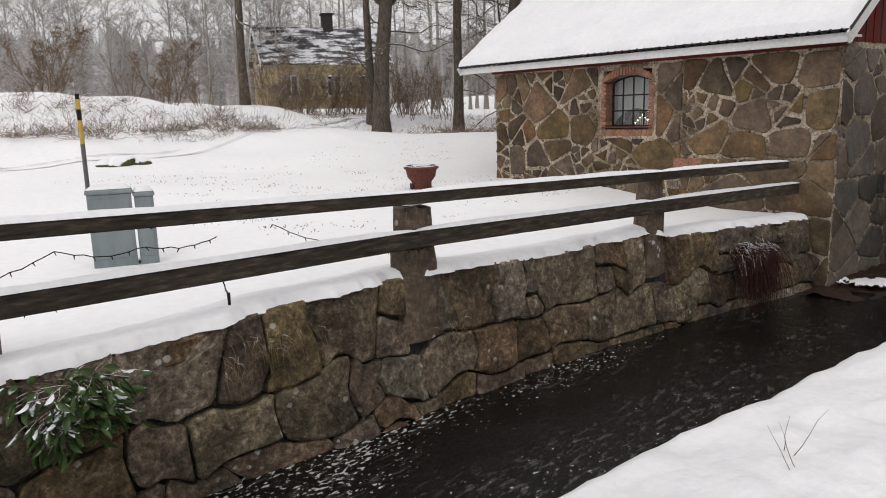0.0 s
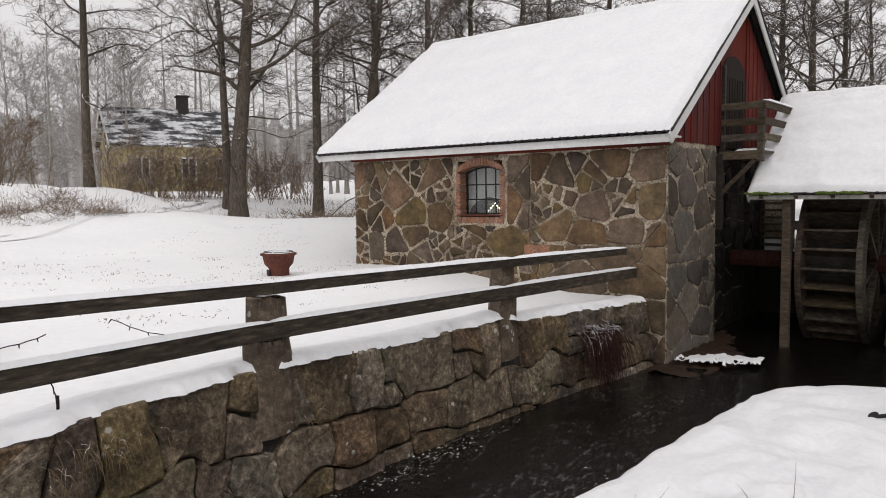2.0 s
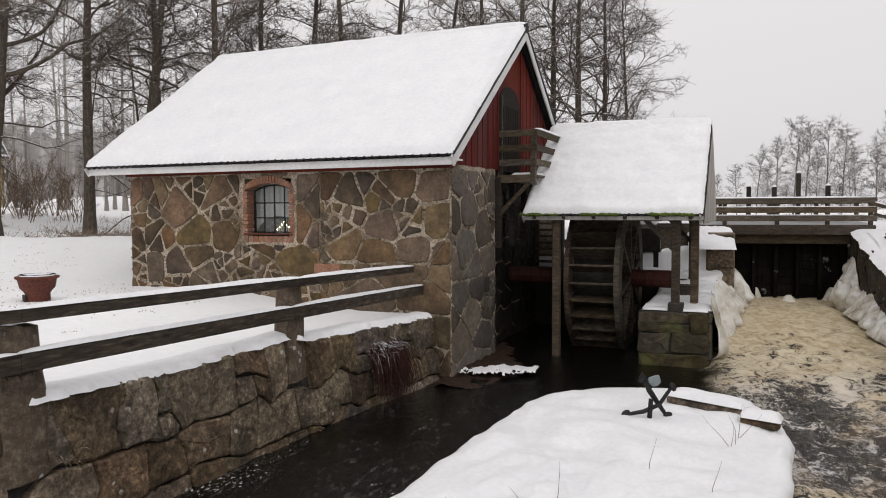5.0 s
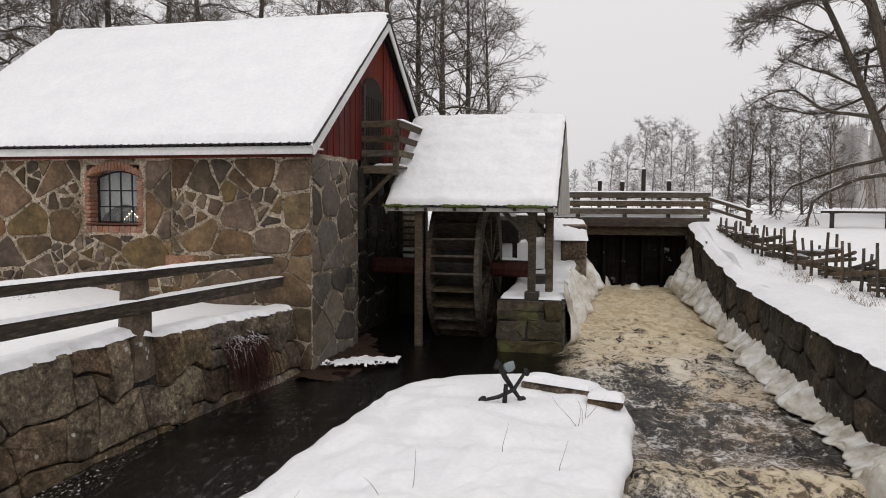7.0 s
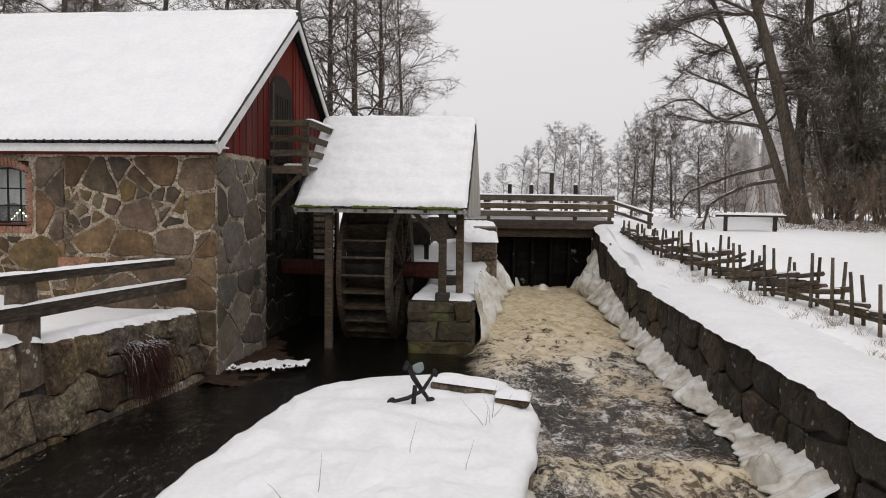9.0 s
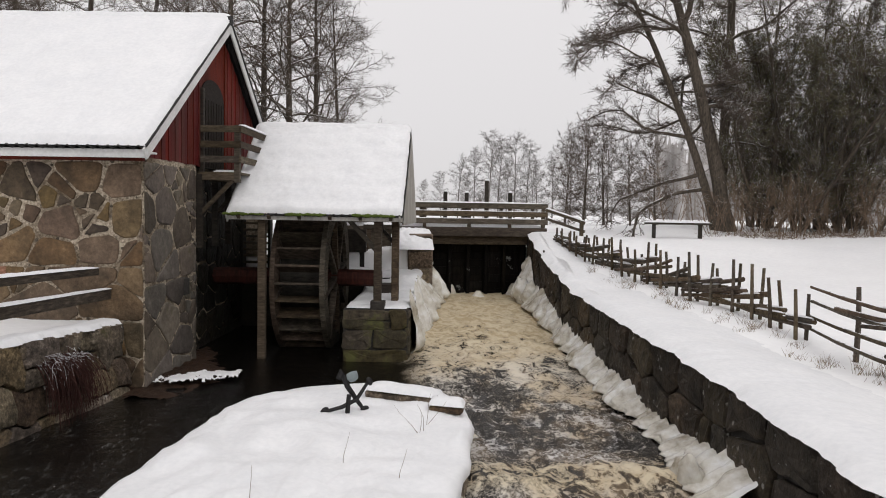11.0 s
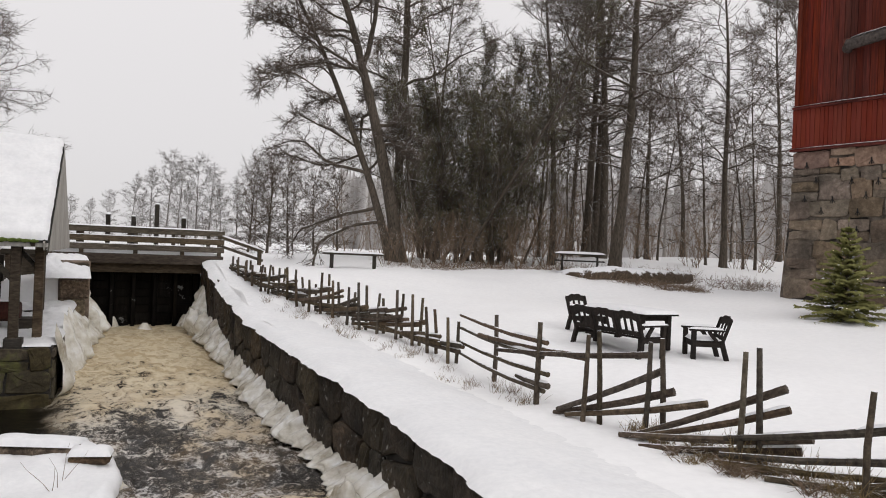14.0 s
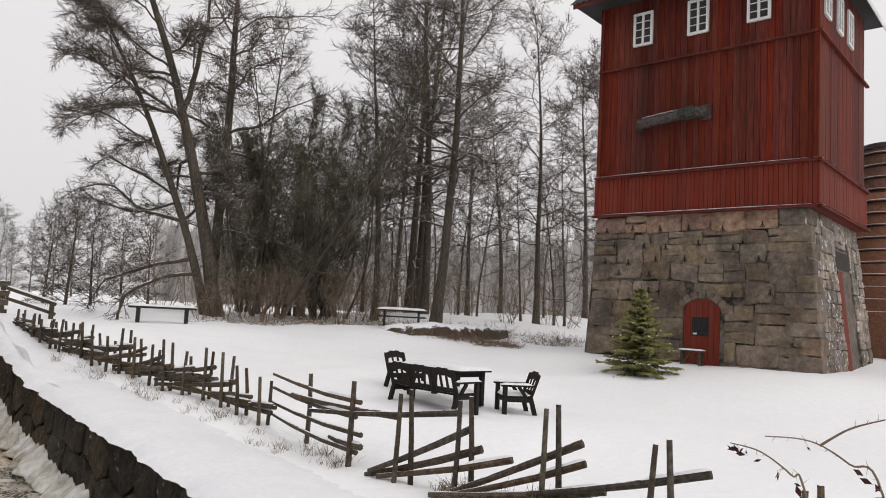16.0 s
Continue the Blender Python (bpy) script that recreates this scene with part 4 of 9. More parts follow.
def water_wheel():
    cy, cz, rad = 4.99, 1.5, 1.66
    w = thing("water_wheel", HOUSE, "dark wooden water wheel with wide paddles", "water wheel")
    xa, xb = 1.14, 2.16
    n = 28
    for x in (xa, xb):
        bm = bmesh.new()
        inner, outer = rad - 0.40, rad + 0.03
        rings = []
        for i in range(56):
            a = 2 * math.pi * i / 56
            rings.append([bm.verts.new((x + dx, cy + r * math.cos(a), cz + r * math.sin(a))) for dx, r in ((-0.05, inner), (0.05, inner), (0.05, outer), (-0.05, outer))])
        for i in range(56):
            p, q = rings[i], rings[(i + 1) % 56]
            for k in range(4):
                bm.faces.new((p[k], p[(k + 1) % 4], q[(k + 1) % 4], q[k]))
        bmesh.ops.recalc_face_normals(bm, faces=bm.faces)
        part("rim", bm, WHEEL_WOOD, w, "segmented wooden rim")
        for i in range(4):
            a = math.pi * i / 4 + 0.2
            d = Vector((0, math.cos(a), math.sin(a)))
            c = Vector((x, cy, cz))
            part("spoke", beam(c - d * (rad - 0.1), c + d * (rad - 0.1), 0.1, 0.13, 0.008, up=(1, 0, 0)), WHEEL_WOOD, w)
    for i in range(n):
        a = 2 * math.pi * i / n
        d = Vector((0, math.cos(a), math.sin(a)))
        t = Vector((0, -math.sin(a), math.cos(a)))
        p0 = Vector((0, cy, cz)) + d * (rad - 0.01)
        p1 = Vector((0, cy, cz)) + d * (rad - 0.44) + t * 0.05
        bm = bmesh.new()
        m = Matrix.Translation((0, 0, 0))
        q = [(xa + 0.03, p0), (xb - 0.03, p0), (xb - 0.03, p1), (xa + 0.03, p1)]
        f = [bm.verts.new((x, v.y, v.z)) for x, v in q]
        g = [bm.verts.new((x, v.y + t.y * 0.045, v.z + t.z * 0.045)) for x, v in q]
        bm.faces.new(f)
        bm.faces.new(g[::-1])
        for k in range(4):
            bm.faces.new((f[k], g[k], g[(k + 1) % 4], f[(k + 1) % 4]))
        bmesh.ops.recalc_face_normals(bm, faces=bm.faces)
        part("paddle", bm, WHEEL_WOOD, w)
    # drum added inside, dark so that the gaps between paddles look shaded
    bm = bmesh.new()
    for i in range(40):
        a = 2 * math.pi * i / 40
        b = 2 * math.pi * (i + 1) / 40
        r = rad - 0.62
        q = [(xa, cy + r * math.cos(a), cz + r * math.sin(a)), (xb, cy + r * math.cos(a), cz + r * math.sin(a)), (xb, cy + r * math.cos(b), cz + r * math.sin(b)), (xa, cy + r * math.cos(b), cz + r * math.sin(b))]
        bm.faces.new([bm.verts.new(v) for v in q])
    part("drum", bm, DARK_WOOD, w, "dark drum boarding that deepens the shade between the paddles")
    part("axle", tube([(-0.7, cy, cz - 0.03), (3.2, cy, cz - 0.03)], [0.19, 0.19], 8), AXLE_RED, w, "thick red-brown timber axle")
    part("bearing_block", box(3.1, 3.5, cy - 0.25, cy + 0.25, 1.0, 1.35, 0.02), DARK_WOOD, w)


water_wheel()


def pier():
    """Masonry between wheel pit and spillway, snow on top, rising towards the sluice."""
    m = thing("stone_pier", HOUSE, "block masonry pier with snow on top beside the wheel", "stone pier", kind="structure")
    part("core", box(2.67, 3.95, 2.93, 6.9, -0.6, 1.03), DARK_JOINT, m)
    part("core", box(2.67, 3.9, 6.9, 9.6, -0.6, 1.3), DARK_JOINT, m)
    s = snow_blanket("pier_snow", lambda u, v: (2.68 + 1.3 * u + 0.03 * math.sin(v * 9), 3.25 + 6.3 * v, 1.04 + 0.75 * max(0, v - 0.35)), 26, 70, 0.11, None, m, 11, edge=0.16, lump=1.0)
    s["label"] = "lumpy snow on the pier"
    snow_blanket("ledge_snow", lambda u, v: (2.72 + 1.2 * u, 2.97 + 0.3 * v, 1.05), 20, 5, 0.05, None, m, 12, edge=0.2, lump=0.9)


pier()


def wheel_surroundings():
    s = thing("sluice_stair", HOUSE, "open slatted wooden steps behind the wheel", "stairs")
    for i in range(9):
        z = 1.45 + i * 0.165
        part("tread", box(-0.55 + i * -0.005, 0.12, 6.9, 7.12, z, z + 0.05, 0.004), OLD_WOOD, s)
    part("stringer", box(-0.58, -0.52, 6.88, 7.14, 1.2, 2.95, 0.004), DARK_WOOD, s)
    part("stringer", box(0.1, 0.16, 6.88, 7.14, 1.2, 2.95, 0.004), DARK_WOOD, s)
    t = thing("flume", HOUSE, "dark plank flume behind the wheel", "flume")
    part("side", box(0.9, 2.5, 7.6, 7.66, 1.9, 2.5, 0.005), DARK_WOOD, t)
    part("bed", box(0.9, 2.5, 7.66, 9.4, 1.9, 1.96, 0.005), DARK_WOOD, t)
    part("support", box(0.95, 1.1, 7.7, 7.85, 0.4, 1.9, 0.005), DARK_WOOD, t)
    part("support", box(2.3, 2.45, 7.7, 7.85, 0.4, 1.9, 0.005), DARK_WOOD, t)
    g = thing("sluice_hoist", HOUSE, "small timber sluice frame with snow on its beam", "sluice")
    for x in (2.5, 3.15):
        part("post", box(x - 0.06, x + 0.06, 8.2, 8.32, 1.2, 2.5, 0.006), OLD_WOOD, g)
    part("beam", box(2.35, 3.3, 8.18, 8.34, 2.5, 2.62, 0.006), OLD_WOOD, g)
    part("board", box(2.56, 3.09, 8.22, 8.28, 1.9, 2.5, 0.004), OLD_WOOD, g)
    snow_blanket("beam_snow", lambda u, v: (2.34 + 0.97 * u, 8.17 + 0.18 * v, 2.622), 20, 4, 0.06, None, g, 2, edge=0.2)
    back = thing("pit_wall", HOUSE, "stone back wall of the wheel pit with the shade in its colour", "stone wall", kind="structure")
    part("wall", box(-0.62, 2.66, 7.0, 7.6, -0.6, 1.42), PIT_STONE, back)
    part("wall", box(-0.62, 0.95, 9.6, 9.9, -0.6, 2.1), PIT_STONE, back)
    snow_blanket("wall_snow", lambda u, v: (-0.62 + 3.28 * u, 6.98 + 0.65 * v, 1.422), 30, 6, 0.1, None, back, 5, edge=0.15)
    ledge = thing("gravel_spit", pose(0, 0, 0), "rusty brown gravel spit with a patch of snow", "gravel", kind="stuff")

    verts, faces = [], []
    nu, nv = 56, 40
    for j in range(nv + 1):
        for i in range(nu + 1):
            x, y = -4.1 + 3.2 * i / nu, 11.5 + 4.2 * j / nv
            d = 1.05 - 0.75 * abs(x + 3.4) - 0.22 * abs(y - 13.2) + 0.35 * noise.noise((x * 1.2, y * 1.2, 4))
            lump = 0.05 * noise.noise((x * 4, y * 4, 2)) + 0.035 * noise.noise((x * 11, y * 11, 5))
            verts.append((x, y, max(-0.25, 0.19 * d - 0.09 + lump)))
    for j in range(nv):
        for i in range(nu):
            a = j * (nu + 1) + i
            faces.append((a, a + 1, a + nu + 2, a + nu + 1))
    sheet("gravel", verts, faces, RUST_GRAVEL, ledge)
    verts, faces, keep = [], [], {}
    for j in range(31):
        for i in range(61):
            x, y = -3.5 + 1.3 * i / 60, 12.15 + 0.95 * j / 30
            d = 0.42 - abs((y - 12.62) - 0.42 * (x + 2.85)) * 1.15 - 0.25 * abs(x + 2.85) + 0.45 * noise.noise((x * 4, y * 4, 1)) + 0.3 * noise.noise((x * 11, y * 11, 3))
            if d > 0:
                keep[(i, j)] = len(verts)
                verts.append((x, y, 0.075 + 0.05 * min(1.0, d * 6)))
    for (i, j), a in keep.items():
        q = [keep.get((i + p, j + k)) for p, k in ((0, 0), (1, 0), (1, 1), (0, 1))]
        if None not in q:
            faces.append(tuple(q))
    sheet("snow_patch", verts, faces, SNOW, ledge)


RUST_GRAVEL = surface("rusty_gravel", [(0.3, (0.014, 0.009, 0.006)), (0.55, (0.048, 0.024, 0.013)), (0.8, (0.11, 0.055, 0.03))], [(0.3, (0.5, 0.5, 0.5)), (0.7, W1)], 30, 2, rough=0.6, bump=0.9)
wheel_surroundings()


# ---- sluice bridge ----
# wet gate timber, blackened to hold the shade of the recess under the deck
SHADED_WET_BOARD = surface("wet_black_board", [(0.3, (0.003, 0.0026, 0.002)), (0.7, (0.016, 0.013, 0.011))], [(0.3, (0.5, 0.5, 0.5)), (0.7, W1)], 16, 2, (1, 1, 0.2), rough=0.85, bump=0.3, vary=0.4, specular=0.08, spots=((0.22, 0.22, 0.21), 2.2, 0.64))


def sluice_bridge():
    b = thing("sluice_bridge", pose(0, 0, 0), "grey timber footbridge with railing over the sluice gates", "bridge")
    y0, y1, x0, x1 = 20.75, 22.2, -1.2, 5.2
    for i in range(10):
        y = y0 + 0.15 * i
        part("deck_plank", box(x0, x1, y, y + 0.14, 2.50, 2.56, 0.004), OLD_WOOD, b)
    part("edge_beam", box(x0, x1, y0 - 0.06, y0, 2.3, 2.56, 0.01), OLD_WOOD, b)
    part("edge_beam", box(x0, x1, y1 - 0.1, y1, 2.3, 2.5, 0.01), DARK_WOOD, b)
    for yy in (y0 - 0.02, y1 - 0.06):
        for z in (2.74, 2.96, 3.2):
            part("rail", box(x0, x1 + 0.02, yy - 0.025, yy + 0.025, z - 0.082, z + 0.07, 0.005), OLD_WOOD, b)
        for x in (-1.0, 0.3, 1.6, 2.9, 4.1, 5.1):
            part("rail_post", box(x - 0.05, x + 0.05, yy + 0.02, yy + 0.12, 2.3, 3.27, 0.006), OLD_WOOD, b)
    snow_blanket("rail_snow", lambda u, v: (x0 + (x1 - x0) * u, y0 - 0.06 + 0.16 * v, 3.266), 60, 4, 0.035, None, b, 3, edge=0.2)
    for z in (2.81, 3.03):
        snow_blanket("rail_snow", lambda u, v: (x0 + (x1 - x0) * u, y0 - 0.05 + 0.05 * v, z), 60, 3, 0.02, None, b, 3 + z, edge=0.3)
    snow_blanket("deck_snow", lambda u, v: (x0 + (x1 - x0) * u, y0 + 0.05 + 1.3 * v, 2.562), 60, 16, 0.09, None, b, 8, edge=0.1)
    g = thing("sluice_gate", pose(0, 0, 0), "wet sluice gates, dark with painted shade, with ice between stone cheeks", "sluice gate")
    part("backing", box(1.7, 4.72, 21.36, 21.42, -0.3, 2.4), SHADED_WET_BOARD, g)
    n = 5
    for i in range(n + 1):
        x = 1.85 + 2.72 * i / n
        part("guide_post", box(x - 0.05, x + 0.05, 21.1, 21.26, -0.3, 2.3, 0.01), SHADED_WET_BOARD, g)
    for i in range(n):
        x = 1.85 + 2.72 * i / n
        for k in range(8):
            part("gate_board", box(x + 0.08, x + 2.72 / n - 0.08, 21.28, 21.34, 0.5 + 0.22 * k, 0.71 + 0.22 * k, 0.005), SHADED_WET_BOARD, g)
    part("lintel", box(1.7, 4.75, 20.86, 21.1, 2.06, 2.3, 0.01), OLD_WOOD, g)
    for x, h in ((2.26, 3.6), (2.9, 3.58), (3.5, 3.95), (4.22, 3.6)):
        part("lifting_post", box(x - 0.055, x + 0.055, 21.35, 21.46, 2.4, h, 0.006), DARK_WOOD, g)
        snow_blanket("post_snow", lambda u, v: (x - 0.06 + 0.12 * u, 21.345 + 0.12 * v, h + 0.001), 5, 5, 0.05, None, g, h, edge=0.5)
    for x, y, z, r, h in ((2.45, 21.18, 0.4, 0.2, 0.45), (2.1, 21.2, 0.4, 0.16, 0.3), (3.2, 20.75, 0.35, 0.30, 0.36), (4.3, 21.1, 0.4, 0.26, 0.5)):
        bm = bmesh.new()
        rings = []
        for k in range(9):
            t = k / 8
            rings.append([bm.verts.new((x + r * (1 - 0.8 * t ** 1.5) * math.cos(a) * (1 + 0.35 * noise.noise((3 * math.cos(a) + x * 7, 3 * math.sin(a), t * 4))),
                                        y + r * 0.5 * (1 - 0.8 * t ** 1.5) * math.sin(a), z + h * t)) for a in np.linspace(0, 2 * math.pi, 15)[:-1]])
        for p, q in zip(rings, rings[1:]):
            for i in range(14):
                bm.faces.new((p[i], p[(i + 1) % 14], q[(i + 1) % 14], q[i]))
        bm.faces.new(rings[-1])
        part("ice_cone", bm, ICE, g, "lump of ice built up by the spray", soft=True)
    # hand rail leading off the bridge down the bank
    h = thing("bank_handrail", pose(0, 0, 0), "snow-topped timber handrail beside the bridge", "handrail")
    for z in (2.9, 3.15):
        part("rail", beam((5.15, 20.75, z - 0.05), (6.25, 20.4, z - 0.42), 0.05, 0.08), OLD_WOOD, h)
    for x, y, z in ((6.15, 20.42, 2.8),):
        part("post", box(x - 0.05, x + 0.05, y - 0.05, y + 0.05, 1.9, z, 0.006), OLD_WOOD, h)
    snow_blanket("rail_snow", lambda u, v: (5.15 + 1.1 * u, 20.7 - 0.35 * u + 0.08 * v, 3.145 - 0.37 * u), 24, 4, 0.04, None, h, 4, edge=0.2)


sluice_bridge()


def masonry_cheeks():
    c = thing("sluice_cheek", pose(0, 0, 0), "stone block cheek wall of the spillway with snow", "stone wall", kind="structure")
    part("block", box(1.05, 1.72, 19.2, 21.2, -0.5, 2.4, 0.03), TOWER_STONE, c)
    for k, (y, z, w, h) in enumerate(((19.15, 1.95, 0.6, 0.4), (19.13, 1.5, 0.62, 0.42), (19.15, 1.05, 0.55, 0.42))):
        part("stone", box(1.08, 1.08 + w, y, y + 0.5, z, z + h, 0.03), WALL_STONE, c)
    snow_blanket("cheek_snow", lambda u, v: (0.6 + 1.1 * u, 18.6 + 2.6 * v, 2.0 + 0.42 * min(1, v * 2.5)), 24, 40, 0.10, None, c, 9, edge=0.35, lump=1.6)


masonry_cheeks()


# ---- the tower beyond the meadow ----
TOWER = pose(20.74, 7.08, 0, 0, 0, -85.2)
tower = thing("tower", TOWER, "tall red boarded tower on a grey granite base", "tower")
BRIGHT_RED = surface("bright_red_board", [(0.3, (0.13, 0.019, 0.010)), (0.6, (0.175, 0.027, 0.013)), (0.85, (0.22, 0.046, 0.024))], [(0.3, (0.75, 0.72, 0.7)), (0.65, W1)], 26, 0.8, (1, 1, 0.06), rough=0.8, bump=0.2, vary=0.04)
PIPE_METAL = surface("dull_pipe_metal", [(0.35, (0.03, 0.024, 0.022)), (0.65, (0.11, 0.09, 0.08))], None, 12, rough=0.6, bump=0.2, metal=0.3)
MOSSY_COLLAR = surface("mossy_wrapping", [(0.35, (0.012, 0.013, 0.010)), (0.65, (0.07, 0.07, 0.055))], None, 14, rough=0.9, bump=0.8)
FADED_RED = surface("weathered_red_board", [(0.32, (0.060, 0.011, 0.007)), (0.5, (0.105, 0.018, 0.010)), (0.7, (0.165, 0.030, 0.016))], [(0.32, (0.5, 0.47, 0.47)), (0.5, (0.9, 0.85, 0.85)), (0.7, (1.25, 1.05, 1.02))], 22, 1.0, (1, 1, 0.07), rough=0.85, bump=0.3, vary=0.10)


def tower_body():
    def frustum(z0, z1, a, b):
        """a, b: (x0, x1, y0, y1) below and above."""
        bm = bmesh.new()
        lo = [bm.verts.new(v) for v in ((a[0], a[2], z0), (a[1], a[2], z0), (a[1], a[3], z0), (a[0], a[3], z0))]
        hi = [bm.verts.new(v) for v in ((b[0], b[2], z1), (b[1], b[2], z1), (b[1], b[3], z1), (b[0], b[3], z1))]
        bm.faces.new(lo[::-1])
        bm.faces.new(hi)
        for i in range(4):
            bm.faces.new((lo[i], lo[(i + 1) % 4], hi[(i + 1) % 4], hi[i]))
        return bm
    base = part("base", frustum(1.4, 6.42, (-6.55, 0.5, -0.16, 6.3), (-6.3, -0.02, 0.06, 5.9)), TOWER_JOINT, tower, "coursed granite base with part-open joints")
    part("skirt_frame", frustum(6.42, 7.69, (-6.38, 0.28, 0.02, 5.85), (-6.3, 0.27, 0.06, 5.75)), BRIGHT_RED, tower)
    part("body_frame", frustum(7.69, 13.6, (-6.28, 0.28, 0.05, 5.65), (-6.24, 0.14, 0.05, 5.6)), FADED_RED, tower)

    def boards(name, x0, x1, z0, z1, d, mat, w, side=False, lean=0.0):
        x = x0
        while x < x1 - 0.02:
            ww = min(w * random.uniform(0.85, 1.15), x1 - x)
            dd = d + random.uniform(0, 0.012)
            bm = box(x, x + ww - 0.012, -dd, 0.0, z0, z1 + random.uniform(-0.01, 0.01)) if not side else box(0, dd, x, x + ww - 0.012, z0, z1)
            ob = part(name, bm, mat, tower)
            if side:
                ob.location = (0.275, 0, 0)
            else:
                ob.location = (0, 0.05, 0)
            x += ww
    boards("skirt_board", -6.4, 0.3, 6.44, 7.66, 0.07, BRIGHT_RED, 0.13)
    boards("skirt_board", 0.0, 5.85, 6.44, 7.66, 0.06, BRIGHT_RED, 0.13, True)
    boards("board", -6.3, 0.28, 7.72, 11.24, 0.03, FADED_RED, 0.19)
    boards("board", 0.0, 5.6, 7.72, 11.24, 0.02, FADED_RED, 0.19, True)
    boards("upper_board", -6.28, 0.26, 11.3, 13.6, 0.035, FADED_RED, 0.19)
    boards("upper_board", 0.0, 5.6, 11.3, 13.6, 0.02, FADED_RED, 0.19, True)
    for z, e, k in ((7.69, 0.07, 1), (11.27, 0.05, 0), (6.43, 0.09, 1)):
        part("belt", box(-6.32 - e, 0.3 + e, -0.06 - e, 0.05, z - 0.04, z + 0.03, 0.005), FADED_RED, tower)
        part("belt", box(0.3, 0.36 + e, -0.06 - e, 5.85, z - 0.04, z + 0.03, 0.005), FADED_RED, tower)
        if k:
            s = snow_blanket("belt_snow", lambda u, v: (-6.36 + 6.7 * u, -0.1 - e + 0.12 * v, z + 0.032), 60, 3, 0.022, None, tower, z, edge=0.3)
            snow_blanket("belt_snow", lambda u, v: (0.33 + (0.04 + e) * u, -0.1 + 5.8 * v, z + 0.032), 4, 50, 0.022, None, tower, z + 3, edge=0.3)
    part("corner_board", box(0.2, 0.34, -0.07, 0.03, 7.7, 13.6, 0.005), FADED_RED, tower)
    part("corner_board", box(-6.36, -6.24, -0.05, 0.03, 7.7, 13.6, 0.005), FADED_RED, tower)
    # roof eaves
    bm = bmesh.new()
    cx, cy = -3.0, 3.1
    lo = [bm.verts.new(v) for v in ((-6.98, -0.9, 13.45), (0.8, -0.9, 13.45), (0.8, 6.4, 13.45), (-6.98, 6.4, 13.45))]
    hi = [bm.verts.new((cx + dx, cy, 17.0)) for dx in (-1.2, 1.2)]
    bm.faces.new(lo[::-1])
    bm.faces.new((lo[0], lo[1], hi[1], hi[0]))
    bm.faces.new((lo[2], lo[3], hi[0], hi[1]))
    bm.faces.new((lo[1], lo[2], hi[1]))
    bm.faces.new((lo[3], lo[0], hi[0]))
    part("roof", bm, TILE, tower, "dark tiled hipped roof")
    part("eave_board", box(-6.95, 0.76, -0.92, -0.89, 13.3, 13.46, 0.004), FADED_RED, tower)
    part("eave_board", box(0.77, 0.8, -0.9, 6.4, 13.3, 13.46, 0.004), WHITE_PAINT, tower)
    wavy_sheet("eave_tiles", (-7.03, -0.97, 13.45), (0.85, -0.97, 13.45), (-7.03, -0.5, 13.85), TILE, tower, 0.22, 0.03)
    # windows
    for side, a in ((0, -4.85), (0, -3.06), (0, -1.28), (1, 0.8), (1, 2.2), (1, 3.5)):
        def place(x, y, z0, x1, y1, z1):
            if side == 0:
                return box(x + a, x1 + a, -y1 - 0.03, -y, z0, z1, 0.004)
            return box(0.29 + y, 0.32 + y1, x + a, x1 + a, z0, z1, 0.004)
        w = part("window", place(-0.31, -0.02, 11.92, 0.31, 0.0, 12.98), DARK_JOINT, tower, "small white-framed window")
        for x0, x1, z0, z1 in ((-0.33, -0.25, 11.9, 13.0), (0.25, 0.33, 11.9, 13.0), (-0.25, 0.25, 11.9, 11.98), (-0.25, 0.25, 12.92, 13.0), (-0.035, 0.035, 11.98, 12.92)):
            part("frame", place(x0, 0.0, z0, x1, 0.045, z1), WHITE_PAINT, w)
        for x in (-0.145, 0.145):
            for z in (12.2, 12.45, 12.7):
                part("muntin", place(x - 0.1, 0.0, z - 0.012, x + 0.1, 0.03, z + 0.012), WHITE_PAINT, w)
    # the pipe stub with snow
    part("pipe", tube([(-4.85, -0.08, 9.2), (-4.72, -0.3, 9.24), (-3.4, -0.34, 9.36), (-3.0, -0.3, 9.40), (-2.8, -0.1, 9.42)], [0.15, 0.16, 0.15, 0.18, 0.18], 14), PIPE_METAL, tower, "dark iron pipe along the wall")
    part("pipe_collar", box(-5.0, -4.7, -0.08, 0.0, 9.1, 9.5, 0.02), RUST, tower)
    part("pipe_collar", tube([(-3.45, -0.35, 9.36), (-3.25, -0.36, 9.38), (-2.95, -0.33, 9.41)], [0.17, 0.21, 0.2], 14), MOSSY_COLLAR, tower, "mossy wrapped joint of the pipe")
    part("wall_plate", box(-2.95, -2.6, -0.07, 0.0, 9.2, 9.65, 0.02), PIPE_METAL, tower)
    snow_blanket("pipe_snow", lambda u, v: (-4.65 + 1.2 * u, -0.40 + 0.16 * v, 9.41 + 0.11 * u), 14, 4, 0.03, None, tower, 4, edge=0.3)
    # arched door in the stone base
    def arch_face(x0, x1, z0, z1, y, d):
        bm = bmesh.new()
        r = (x1 - x0) / 2
        pts = [(x0, z0), (x1, z0)] + [((x0 + x1) / 2 + r * math.cos(t), z1 - r * 0.75 + r * 0.75 * math.sin(t)) for t in np.linspace(0, math.pi, 14)]
        f = [bm.verts.new((a, y, b)) for a, b in pts]
        g = [bm.verts.new((a, y + d, b)) for a, b in pts]
        bm.faces.new(f[::-1])
        for i in range(len(f)):
            bm.faces.new((f[i], f[(i + 1) % len(f)], g[(i + 1) % len(f)], g[i]))
        bmesh.ops.recalc_face_normals(bm, faces=bm.faces)
        return bm
